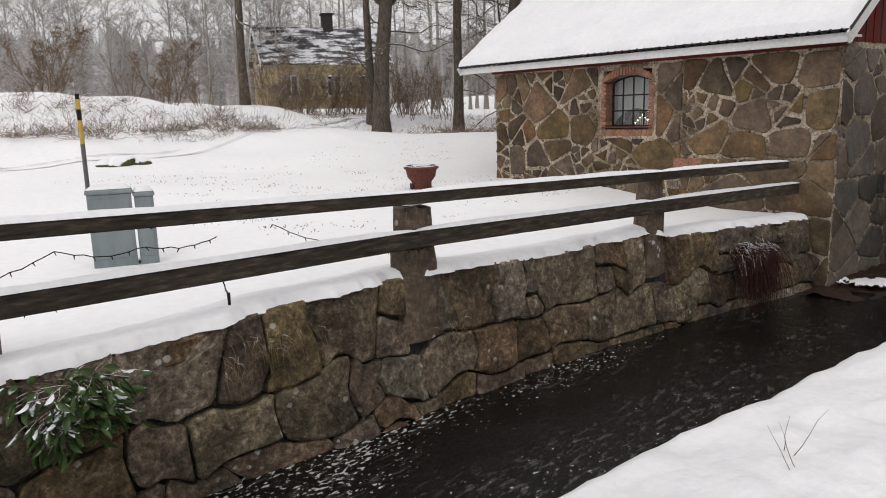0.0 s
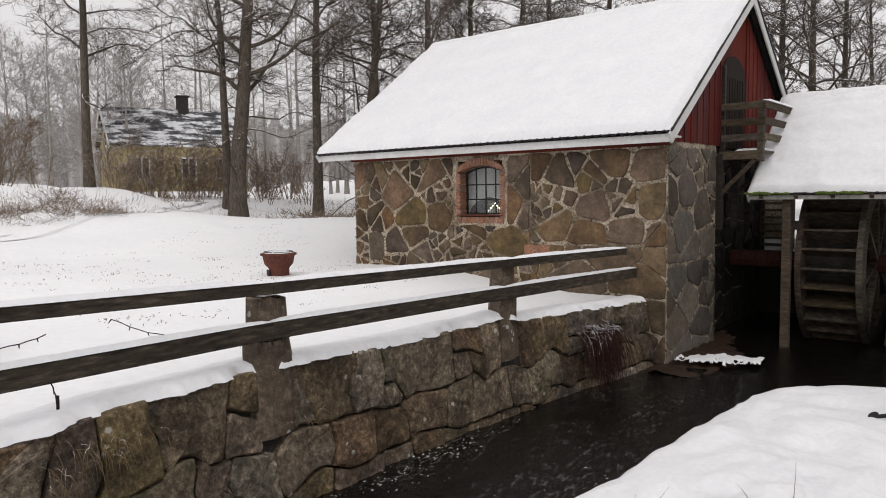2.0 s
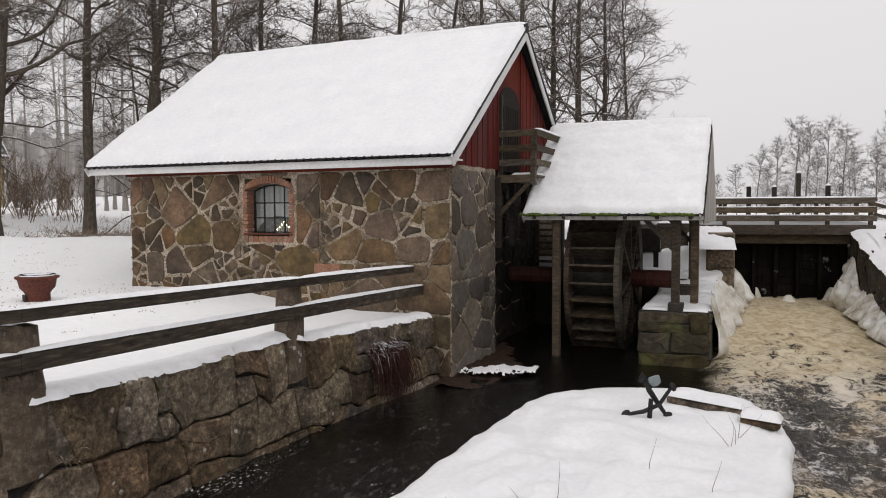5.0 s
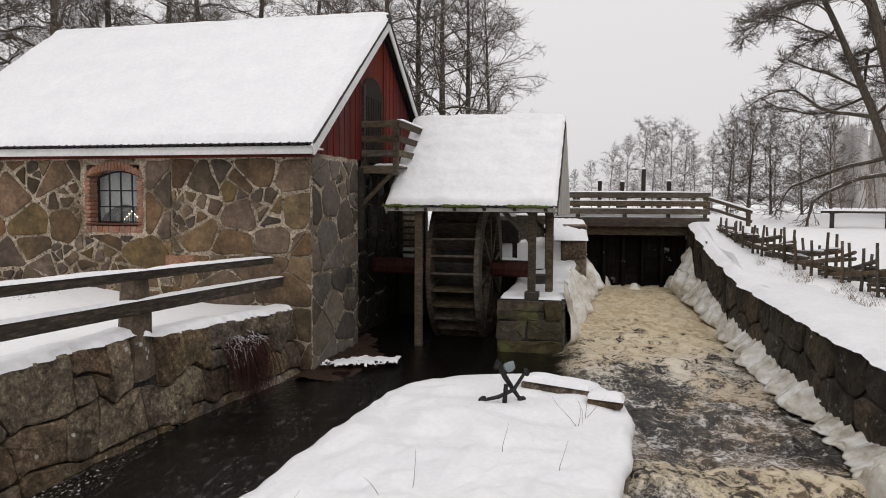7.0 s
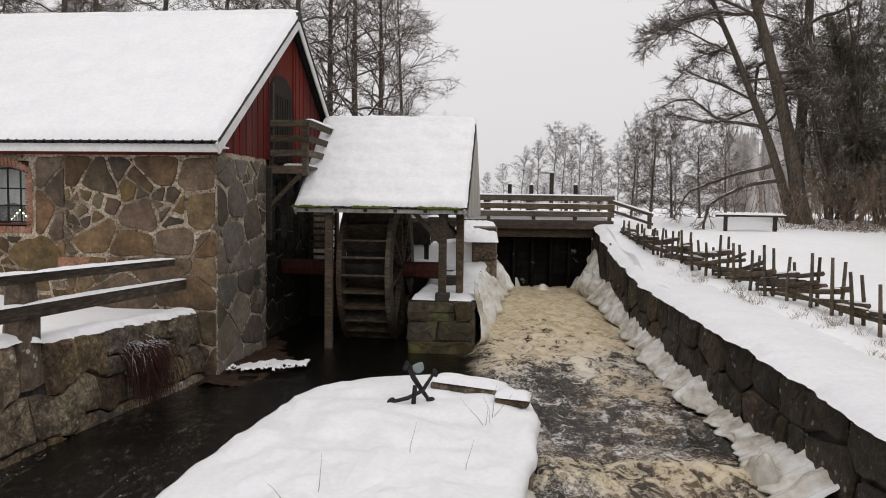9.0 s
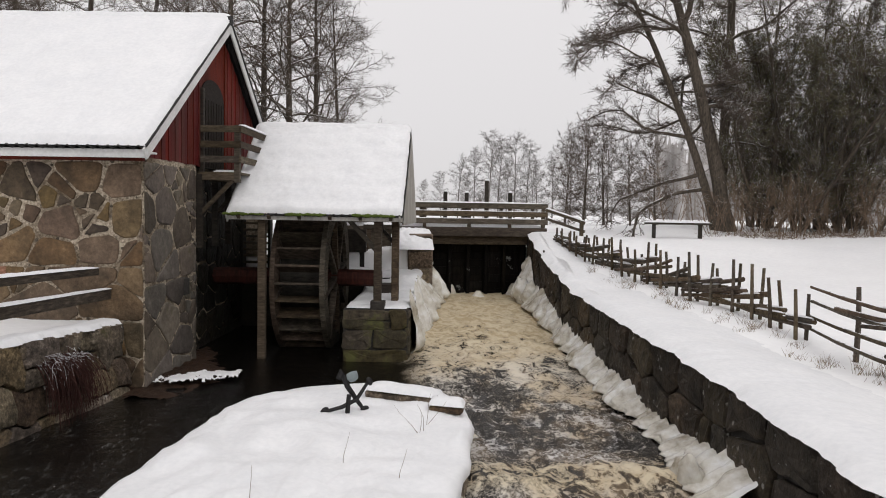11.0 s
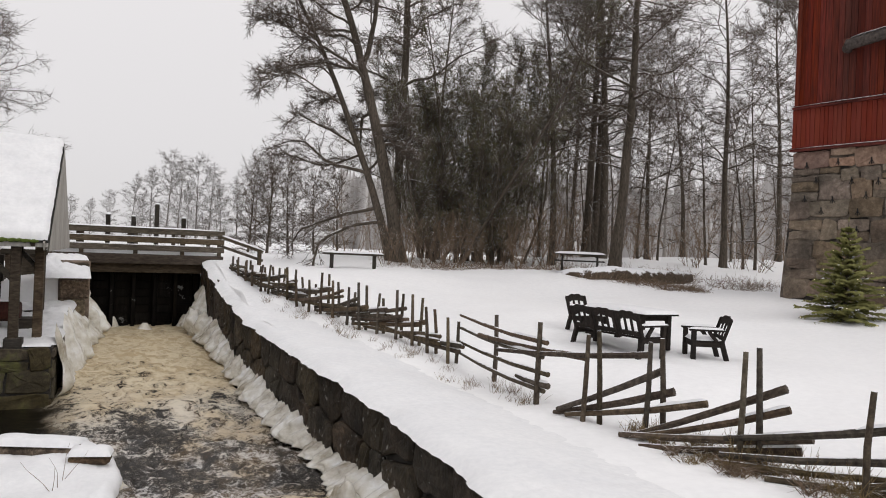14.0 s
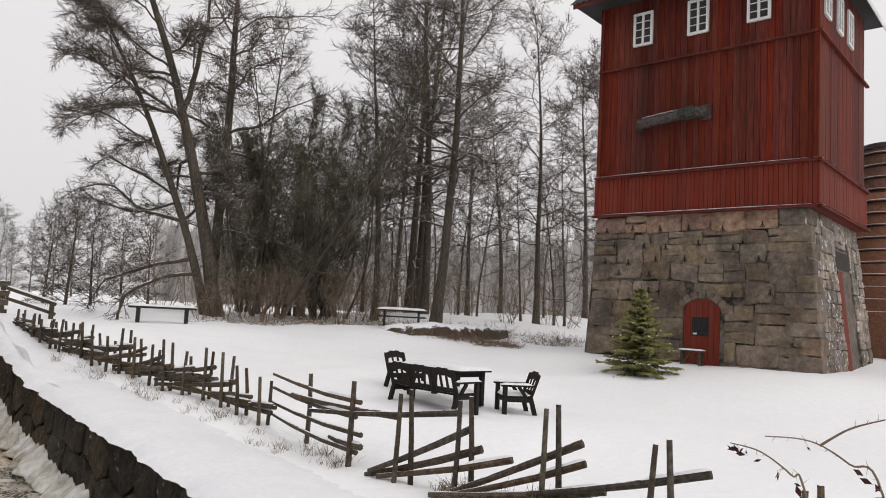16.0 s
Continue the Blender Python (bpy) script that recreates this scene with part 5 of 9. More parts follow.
    door = part("door", arch_face(-3.24, -2.2, 1.85, 3.88, -0.13, 0.3), BRIGHT_RED, tower, "arched red wooden door")
    for i in range(6):
        x = -3.2 + 0.17 * i
        part("door_board", box(x + 0.005, x + 0.16, -0.15, -0.13, 1.9, 3.4 + 0.36 * math.sqrt(max(0.0, 1 - ((x + 0.08 + 2.72) / 0.55) ** 2)), 0.003), BRIGHT_RED, door)
    part("notice_board", box(-2.99, -2.5, -0.17, -0.15, 2.78, 3.32, 0.003), IRON, door, "dark notice board")
    part("notice_label", box(-2.95, -2.84, -0.176, -0.171, 2.81, 2.86), WHITE_PAINT, door)
    slope = Matrix(((1, 0, -0.1036, 0.645), (0, 1, 0, 0), (0, 0, 1, 0), (0, 0, 0, 1)))
    part("side_niche", box(0.004, 0.012, 2.7, 4.35, 1.6, 5.55, 0.0, slope), TOWER_STONE, tower, "stone back of the side doorway")
    # shadow under the doorway's head, drawn as a dark band
    part("lintel", box(0.013, 0.02, 2.75, 4.3, 4.95, 5.5, 0.0, slope), DARK_JOINT, tower, "flat dark band for the shade at the head of the side doorway")
    part("side_door", box(0.018, 0.045, 2.72, 3.25, 1.7, 4.9, 0.006, slope), BRIGHT_RED, tower, "tall red side door")


tower_body()


def small_bench():
    b = thing("low_bench", TOWER, "small snow-topped bench by the tower door", "bench")
    part("seat", box(-3.15, -2.45, -0.75, -0.45, 2.32, 2.36, 0.005), OLD_WOOD, b)
    for x in (-3.08, -2.55):
        part("leg", box(x, x + 0.05, -0.73, -0.68, 1.85, 2.32), OLD_WOOD, b)
        part("leg", box(x, x + 0.05, -0.52, -0.47, 1.85, 2.32), OLD_WOOD, b)
    part("stretcher", beam((-3.05, -0.7, 1.98), (-2.8, -0.7, 2.3), 0.03, 0.04), OLD_WOOD, b)
    part("stretcher", beam((-2.53, -0.7, 1.98), (-2.8, -0.7, 2.3), 0.03, 0.04), OLD_WOOD, b)
    snow_blanket("seat_snow", lambda u, v: (-3.16 + 0.72 * u, -0.76 + 0.32 * v, 2.361), 12, 6, 0.04, None, b, 3, edge=0.25)


small_bench()


def christmas_tree():
    x, y, z = 17.15, 9.85, 1.66
    rng = np.random.default_rng(3)
    t = thing("christmas_tree", pose(x, y, z), "small spruce with lights standing in the snow", "tree")
    trunk, needles = Limbs(), Limbs()
    h = 2.45
    trunk.add([np.array((0, 0, 0.0)), np.array((0, 0, h * 0.5)), np.array((0, 0, h))], [0.045, 0.03, 0.008], 6)
    bulbs = bmesh.new()
    n = 0
    for k in range(15):
        zz = 0.12 + (h - 0.25) * k / 15
        r = 1.08 * (1 - k / 15.5) ** 0.85
        m = 11 if k < 9 else 7
        for i in range(m):
            a = 2 * math.pi * (i + 0.5 * (k % 2)) / m + rng.normal() * 0.15
            d = np.array((math.cos(a), math.sin(a), 0.12 + 0.05 * k + rng.normal() * 0.1))
            pts, rad = limb(rng, (0, 0, zz), d, r * rng.uniform(0.6, 1.15), 0.012, 0.004, 5, 0.07, -0.03)
            trunk.add(pts, rad, 3)
            for w in range(16):
                p, pd = along(pts, 0.12 + 0.87 * w / 16)
                for s in (-1, 1):
                    side = np.cross(pd, (0, 0, 1)) * s + pd * 0.8 + rng.normal(size=3) * 0.15
                    side /= np.linalg.norm(side)
                    L = 0.19 * (1.15 - 0.5 * w / 16) * (0.5 + r * 0.6)
                    q = p + side * L
                    b = len(needles.v)
                    up = np.array((0, 0, 0.03))
                    perp = np.cross(side, (0, 0, 1)) * 0.035
                    for v in (p - perp, q - up, p + perp, p + side * L * 0.5 + up):
                        needles.v.append(tuple(v))
                    needles.f.append((b, b + 1, b + 3))
                    needles.f.append((b + 1, b + 2, b + 3))
            if rng.random() < 0.4 and n < 45:
                e = pts[-1]
                bmesh.ops.create_icosphere(bulbs, subdivisions=1, radius=0.009, matrix=pose(*e))
                n += 1
    for nm, L, mat in (("trunk", trunk, BARK), ("foliage", needles, SPRUCE)):
        ob = new(nm, L.mesh(nm, mat))
        ob.parent = t
    ob["kind"] = "stuff"
    part("string_lights", bulbs, FAIRY, t, "small warm lights on the spruce")["kind"] = "stuff"
    st = bmesh.new()
    add_tube(st, [(0, 0, h - 0.02), (0, 0, h + 0.1)], [0.012, 0.004], 5)
    part("leader", st, SPRUCE, t)


def kiln_behind():
    """The round brick stack behind the tower."""
    k = thing("brick_stack", pose(30.6, 7.6, 0), "round brick stack with iron hoops, dusted with snow", "chimney")
    bm = bmesh.new()
    add_tube(bm, [(0, 0, 1.5), (0, 0, 5.5), (0, 0, 8.2)], [1.6, 1.35, 1.12], 28)
    part("brick_shaft", bm, BRICK, k, soft=True)
    part("upper_shaft", tube([(0, 0, 8.2), (0, 0, 9.9)], [0.95, 0.9], 24), BRICK, k)
    for i in range(14):
        z = 3.8 + i * 0.45
        r = 1.42 - (z - 3.8) * 0.058 if z < 8.2 else 0.99
        bm = bmesh.new()
        add_tube(bm, [(0, 0, z), (0, 0, z + 0.04)], [r + 0.03, r + 0.03], 28)
        part("hoop", bm, IRON, k)
        snow_blanket("hoop_snow", lambda u, v: ((r - 0.03 + 0.12 * v) * math.cos(2 * math.pi * u), (r - 0.03 + 0.12 * v) * math.sin(2 * math.pi * u), z + 0.072), 30, 2, 0.025, None, k, z, edge=0.3)
    part("cap", tube([(0, 0, 9.9), (0, 0, 10.1)], [1.0, 0.9], 24), DARK_JOINT, k)
    s = thing("stack_wall", pose(28.6, 6.0, 0), "dark stone wall with snow beside the stack", "wall")
    part("wall", box(0, 3.5, 0, 0.5, 1.5, 5.0, 0.03), TOWER_STONE, s)
    snow_blanket("wall_snow", lambda u, v: (3.5 * u, 0.5 * v, 5.002), 20, 5, 0.12, None, s, 1, edge=0.2)


kiln_behind()


# ---- railing on the retaining wall ----
def stone_post(x, y, z0, z1, w0, w1, turn):
    m = pose(x, y, 0, 0, 0, turn)
    p = thing("stone_post", m, "rough tapered granite fence post with lichen", "fence post", "stone fence posts")
    bm = bmesh.new()
    rows = 6
    rings = []
    for k in range(rows + 1):
        t = k / rows
        w = w0 + (w1 - w0) * t
        d = w * 0.62
        z = z0 + (z1 - z0) * t
        ring = []
        for i in range(12):
            a = 2 * math.pi * i / 12
            c, s = math.cos(a), math.sin(a)
            f = 1 / max(abs(c), abs(s)) ** 0.75
            j = 0.02 * noise.noise((x + c * 3, y + s * 3, z * 3))
            ring.append(bm.verts.new((c * f * d / 2 + j, s * f * w / 2 + j, z + (0.05 * noise.noise((a, x, 1)) if k == rows else 0))))
        rings.append(ring)
    for a, b in zip(rings, rings[1:]):
        for i in range(12):
            bm.faces.new((a[i], a[(i + 1) % 12], b[(i + 1) % 12], b[i]))
    c = bm.verts.new((0, 0, z1 + 0.03))
    for i in range(12):
        bm.faces.new((rings[-1][i], rings[-1][(i + 1) % 12], c))
    part("shaft", bm, POST_STONE, p, soft=False)
    snow_blanket("post_snow", lambda u, v: ((u - 0.5) * w1 * 0.6, (v - 0.5) * w1 * 0.75, z1 + 0.02), 8, 8, 0.06, None, p, x, edge=0.4, lump=0.6)


stone_post(-5.38, 4.76, 0.72, 2.03, 0.64, 0.42, 7)
stone_post(-4.89, 8.62, 0.72, 1.97, 0.60, 0.42, 7)
stone_post(-6.02, 1.05, 0.6, 1.98, 0.5, 0.42, 7)


def plank_railing():
    r = thing("plank_railing", pose(0, 0, 0), "two dark weathered planks with snow along the stone posts", "railing")
    eye = Vector((-0.3, -0.05, 2.95))
    near = lambda pts, k: [tuple(eye.lerp(Vector((x * 0.955, y * 0.955, 3 + (z - 3) * 0.955)), k)) for x, y, z in pts]
    top = near([(-6.15, 0.1, 2.22), (-5.51, 4.93, 2.08), (-4.95, 9.1, 1.985), (-4.49, 12.5, 1.90)], 0.988)
    low = near([(-6.14, 0.1, 1.66), (-5.51, 4.92, 1.66), (-4.98, 8.89, 1.57), (-4.43, 12.95, 1.475)], 0.988)

    def lane(pts, w, h, nm):
        d = 0.0
        for a, b in zip(pts, pts[1:]):
            ob = part(nm, beam(a, b, w, h, 0.008), RAIL_WOOD, r)

            def lie(u, v, a=Vector(a), b=Vector(b)):
                p = a + (b - a) * u
                return (p.x - w * 0.62 + w * 1.24 * v, p.y, p.z + h / 2 + 0.002)
            s = snow_blanket("rail_snow", lie, 60, 4, 0.04, None, r, a[1], edge=0.22, lump=0.4, ragged=0.006)
    lane(top, 0.10, 0.105, "top_rail")
    lane(low, 0.07, 0.16, "low_rail")
    # string of lights hanging along the rails
    bm = bmesh.new()
    rng = random.Random(8)
    paths = [[(-6.0, 0.9, 1.9), (-5.95, 1.6, 2.05), (-5.86, 2.2, 2.0), (-5.78, 2.8, 2.02)], [(-5.7, 3.2, 2.05), (-5.58, 3.9, 1.82), (-5.5, 4.4, 1.68), (-5.45, 5.0, 1.7)],
             [(-6.0, 1.0, 1.70), (-5.85, 1.9, 1.72), (-5.72, 2.7, 1.80), (-5.7, 2.75, 1.55)]]
    leaves = bmesh.new()
    for pts in paths:
        fine = []
        for a, b in zip(pts, pts[1:]):
            for k in range(10):
                p = Vector(a).lerp(Vector(b), k / 10)
                fine.append(p + Vector((0.28, 0, -0.05 * math.sin(math.pi * k / 10) + rng.uniform(-0.008, 0.008))))
        add_tube(bm, fine, [0.0045] * len(fine), 4)
        for p in fine[::2]:
            add_tube(bm, [p, p + Vector((rng.uniform(-0.02, 0.02), rng.uniform(-0.02, 0.02), -0.03))], [0.006, 0.003], 4)
    add_tube(bm, [(-5.42, 2.75, 1.56), (-5.42, 2.75, 1.46)], [0.014, 0.012], 6)
    wire = part("light_string", bm, BLACK_STAIN, None)
    tagged(wire, "black string of unlit lights draped on the railing", "string lights")


RAIL_WOOD = surface("dark_rail_plank", [(0.3, (0.022, 0.017, 0.013)), (0.55, (0.072, 0.057, 0.043)), (0.75, (0.16, 0.13, 0.10))], [(0.3, (0.55, 0.53, 0.5)), (0.7, W1)], 30, 2.4, (1, 0.12, 1), rough=0.85, bump=0.5)
plank_railing()


# ---- roundpole fence on the far bank ----
def roundpole_fence():
    f = thing("roundpole_fence", pose(0, 0, 0), "old roundpole fence of paired stakes and slanting poles", "fence")
    rng = random.Random(21)
    path = [(5.15, 19.6), (5.3, 18.2), (5.5, 16.5), (5.85, 14.4), (6.05, 12.8), (6.3, 11.7), (6.42, 10.7), (6.58, 9.9)]
    dist = [0.0]
    for a, b in zip(path, path[1:]):
        dist.append(dist[-1] + math.hypot(b[0] - a[0], b[1] - a[1]))

    def at(s):
        x = float(np.interp(s, dist, [p[0] for p in path]))
        y = float(np.interp(s, dist, [p[1] for p in path]))
        return Vector((x, y, ground_height(x, y)))

    def stake(p, h, lean=(0, 0), r=0.03):
        q = p + Vector((lean[0], lean[1], h))
        m = (p + q) / 2 + Vector((rng.uniform(-0.015, 0.015), rng.uniform(-0.015, 0.015), 0))
        part("stake", tube([p - Vector((0, 0, 0.15)), m, q], [r * 1.1, r, r * 0.85], 7), POLE_WOOD, f)

    def pole(a, b, r=0.035):
        a, b = Vector(a), Vector(b)
        d = b - a
        pts = [a + d * t + Vector((rng.uniform(-0.02, 0.02), rng.uniform(-0.02, 0.02), -0.05 * math.sin(math.pi * t) * d.length * 0.3)) for t in (0, 0.33, 0.66, 1.0)]
        part("pole", tube(pts, [r * 0.75, r * 0.9, r, r * 1.12], 7), POLE_WOOD, f)
        if rng.random() < 0.55 and r > 0.03:
            side = Vector((d.y, -d.x, 0)).normalized()
            snow_blanket("pole_snow", lambda u, v: tuple(pts[2].lerp(pts[3], u) + side * r * 1.4 * (v - 0.5) + Vector((0, 0, r * 0.85))), 10, 4, 0.03, None, f, a.x + b.y, edge=0.3, lump=0.8)
    s = 0.3
    k = 0
    while s < dist[-1] - 0.05:
        p = at(s)
        t = (at(min(s + 0.2, dist[-1])) - at(max(s - 0.2, 0)))
        side = Vector((t.y, -t.x, 0)).normalized()
        low = 0.55 + 0.45 * min(1.0, s / 5.5)
        h = rng.uniform(0.74, 0.94) * low
        stake(p + side * 0.07, h, (rng.uniform(-0.06, 0.06), rng.uniform(-0.06, 0.06)))
        stake(p - side * 0.07 + t.normalized() * rng.uniform(-0.05, 0.08), h * rng.uniform(0.85, 1.02), (rng.uniform(-0.06, 0.06), rng.uniform(-0.06, 0.06)))
        for j in range(3):
            a = at(max(0, s - rng.uniform(1.3, 2.0)))
            b = at(min(dist[-1] + 0.2, s + rng.uniform(0.12, 0.32)))
            pole((a.x + rng.uniform(-0.04, 0.04), a.y, a.z + rng.uniform(0.02, 0.2)), (b.x + rng.uniform(-0.05, 0.05), b.y, b.z + rng.uniform(0.2, 0.6) * low), rng.uniform(0.03, 0.045))
        s += rng.uniform(0.44, 0.58)
        k += 1
    # straight stretch with single posts
    g = lambda x, y: Vector((x, y, ground_height(x, y)))
    p0, p1 = g(6.57, 9.02), g(6.24, 7.55)
    stake(p0, 1.02, (0.0, 0.0), 0.036)
    stake(p1, 1.1, (0.02, 0.0), 0.038)
    e = g(6.6, 9.9)
    for z, over in ((0.2, 0.12), (0.44, 0.2), (0.64, 0.05), (0.84, 0.14)):
        d = (p1 - e).normalized()
        pole((e.x + 0.05, e.y + 0.3, e.z + z + rng.uniform(-0.02, 0.04)), tuple(p1 + d * over + Vector((0.05, 0, z))), 0.032)
    pole(tuple(p0 + Vector((-0.05, -0.6, 0.2))), tuple(p1 + Vector((-0.04, -0.28, 0.3))), 0.04)
    # slanting stretch towards the meadow's near corner
    pairs = [g(6.17, 6.42), g(6.42, 5.68), g(6.47, 4.5), g(6.53, 3.3), g(6.77, 2.1)]
    for i, p in enumerate(pairs):
        h = (1.03, 1.08, 1.12, 0.95, 0.72)[i]
        stake(p + Vector((-0.07, 0.06, 0)), h, (0.03, -0.02), 0.030)
        stake(p + Vector((0.08, -0.08, 0)), h + 0.05, (-0.04, 0.03), 0.032)
    # poles: from, height, to, height
    runs = [((6.1, 8.3), 0.62, (6.95, 6.25), 0.80), ((6.15, 7.0), 0.08, (7.0, 6.1), 0.66), ((6.15, 7.1), 0.02, (7.05, 5.95), 0.5), ((6.2, 6.9), 0.03, (7.3, 5.7), 0.42), ((6.4, 9.2), 0.7, (6.6, 7.0), 0.62),
            ((6.6, 6.1), 0.05, (7.85, 5.05), 0.72), ((6.6, 6.05), 0.05, (7.8, 4.95), 0.55), ((6.45, 6.2), 0.03, (7.95, 4.75), 0.35), ((6.5, 5.95), 0.0, (7.9, 4.85), 0.22),
            ((7.2, 5.35), 0.24, (8.5, 3.75), 0.62), ((7.1, 5.3), 0.1, (8.75, 3.45), 0.38), ((7.0, 5.3), 0.04, (9.2, 3.0), 0.22), ((7.3, 4.9), 0.02, (9.6, 2.6), 0.1), ((8.0, 4.3), 0.1, (9.9, 2.4), 0.45)]
    def drawn_in(x, y):
        k = float(np.interp(y, [4.15, 5.2, 6.05, 6.6, 8], [0.8, 0.865, 0.935, 0.97, 1.0]))
        return g(0.3 + (x - 0.3) * k, y * k)
    for (ax, ay), az, (bx, by), bz in runs:
        a, b = drawn_in(ax, ay), drawn_in(bx, by)
        bz *= 1.12
        pole((a.x, a.y, a.z + az), (b.x, b.y, b.z + bz), rng.uniform(0.036, 0.046))


roundpole_fence()


# ---- garden furniture in the meadow ----
def seat(width, x, y, turn, label, name, group):
    """A black slatted garden seat, facing local -y."""
    z = ground_height(x, y) - 0.07
    s = thing(name, pose(x, y, z, 0, 0, turn), label, "chair" if width < 1 else "bench", group)
    w = width / 2
    for i in range(5):
        yy = -0.24 + i * 0.1
        part("seat_slat", box(-w + 0.03, w - 0.03, yy, yy + 0.085, 0.38, 0.405, 0.004), BLACK_STAIN, s)
    sections = 3 if width > 1 else 1
    for k in range(sections):
        a, b = -w + width * k / sections, -w + width * (k + 1) / sections
        for x0 in (a + 0.01, b - 0.06):
            part("back_stile", beam((x0 + 0.025, 0.25, 0.36), (x0 + 0.025, 0.40, 0.80), 0.05, 0.05, 0.005, up=(0, 1, 0)), BLACK_STAIN, s)
        part("back_rail", beam((a + 0.03, 0.29, 0.46), (b - 0.03, 0.29, 0.46), 0.03, 0.08, 0.005), BLACK_STAIN, s)
        bm = bmesh.new()
        n = 10
        lo, hi = [], []
        for i in range(n + 1):
            t = i / n
            xx = a + 0.02 + (b - a - 0.04) * t
            crest = 0.80 + 0.05 * math.sin(math.pi * t) + 0.012 * math.cos(6 * math.pi * t)
            lo.append((xx, crest - 0.13))
            hi.append((xx, crest))
        vs = [[bm.verts.new((p[0], 0.36 + (p[1] - 0.7) * 0.3 + o, p[1])) for p in row] for row in (lo, hi) for o in (0, 0.028)]
        for i in range(n):
            bm.faces.new((vs[0][i], vs[0][i + 1], vs[2][i + 1], vs[2][i]))
            bm.faces.new((vs[1][i + 1], vs[1][i], vs[3][i], vs[3][i + 1]))
            bm.faces.new((vs[2][i], vs[2][i + 1], vs[3][i + 1], vs[3][i]))
            bm.faces.new((vs[0][i + 1], vs[0][i], vs[1][i], vs[1][i + 1]))
        part("crest_rail", bm, BLACK_STAIN, s)
        m = 4
        for i in range(m):
            xx = a + 0.07 + (b - a - 0.14) * i / (m - 1)
            part("back_slat", beam((xx, 0.29, 0.45), (xx, 0.375, 0.72), 0.055, 0.022, 0.004, up=(0, 1, 0)), BLACK_STAIN, s)
    for sx in (-1, 1):
        xx = sx * (w - 0.04)
        part("leg", box(xx - 0.04, xx + 0.04, -0.28, -0.20, 0, 0.58, 0.006), BLACK_STAIN, s)
        part("leg", beam((xx, 0.36, 0.0), (xx, 0.24, 0.42), 0.07, 0.08, 0.006, up=(0, 1, 0)), BLACK_STAIN, s)
        part("arm_brace", beam((xx, 0.16, 0.40), (xx, 0.02, 0.58), 0.05, 0.06, 0.005, up=(0, 1, 0)), BLACK_STAIN, s)
        part("side_rail", beam((xx, -0.24, 0.34), (xx, 0.27, 0.34), 0.04, 0.08), BLACK_STAIN, s)
        part("armrest", box(xx - 0.05, xx + 0.05, -0.32, 0.3, 0.58, 0.61, 0.006), BLACK_STAIN, s)
        snow_blanket("arm_snow", lambda u, v: (xx - 0.05 + 0.1 * u, -0.32 + 0.6 * v, 0.612), 5, 14, 0.035, None, s, xx + x, edge=0.25)
    part("front_rail", box(-w + 0.05, w - 0.05, -0.25, -0.215, 0.3, 0.38, 0.004), BLACK_STAIN, s)
    snow_blanket("seat_snow", lambda u, v: (-w + 0.06 + (width - 0.12) * u, -0.26 + 0.5 * v, 0.406), 24, 12, 0.07, None, s, y, edge=0.2)
    return s


def meadow_furniture():
    g = "garden seats round the table"
    seat(1.8, 9.83, 9.78, 90, "black slatted three-seat garden bench with snow on the seat", "garden_bench", g)
    seat(0.66, 11.02, 8.85, 235, "black slatted garden armchair with snow on the arms", "garden_chair", g)
    seat(0.66, 11.0, 11.9, 8, "black slatted garden armchair at the table's far end", "garden_chair", g)
    x, y = 10.62, 10.3
    z = ground_height(x, y) - 0.02
    t = thing("garden_table", pose(x, y, z, 0, 0, -4), "black garden table with a thick layer of snow", "table")
    for i in range(6):
        part("top_plank", box(-0.42 + 0.14 * i, -0.29 + 0.14 * i, -0.9, 0.9, 0.66, 0.69, 0.005), BLACK_STAIN, t)
    for sx in (-0.32, 0.32):
        for sy in (-0.72, 0.72):
            part("leg", box(sx - 0.045, sx + 0.045, sy - 0.045, sy + 0.045, 0, 0.66, 0.006), BLACK_STAIN, t)
    for sy in (-0.72, 0.72):
        part("apron", box(-0.36, 0.36, sy - 0.02, sy + 0.02, 0.56, 0.66, 0.004), BLACK_STAIN, t)
    part("stretcher", box(-0.03, 0.03, -0.72, 0.72, 0.2, 0.3, 0.005), BLACK_STAIN, t)
    snow_blanket("table_snow", lambda u, v: (-0.43 + 0.86 * u, -0.92 + 1.84 * v, 0.692), 14, 26, 0.07, None, t, 4, edge=0.12)


meadow_furniture()


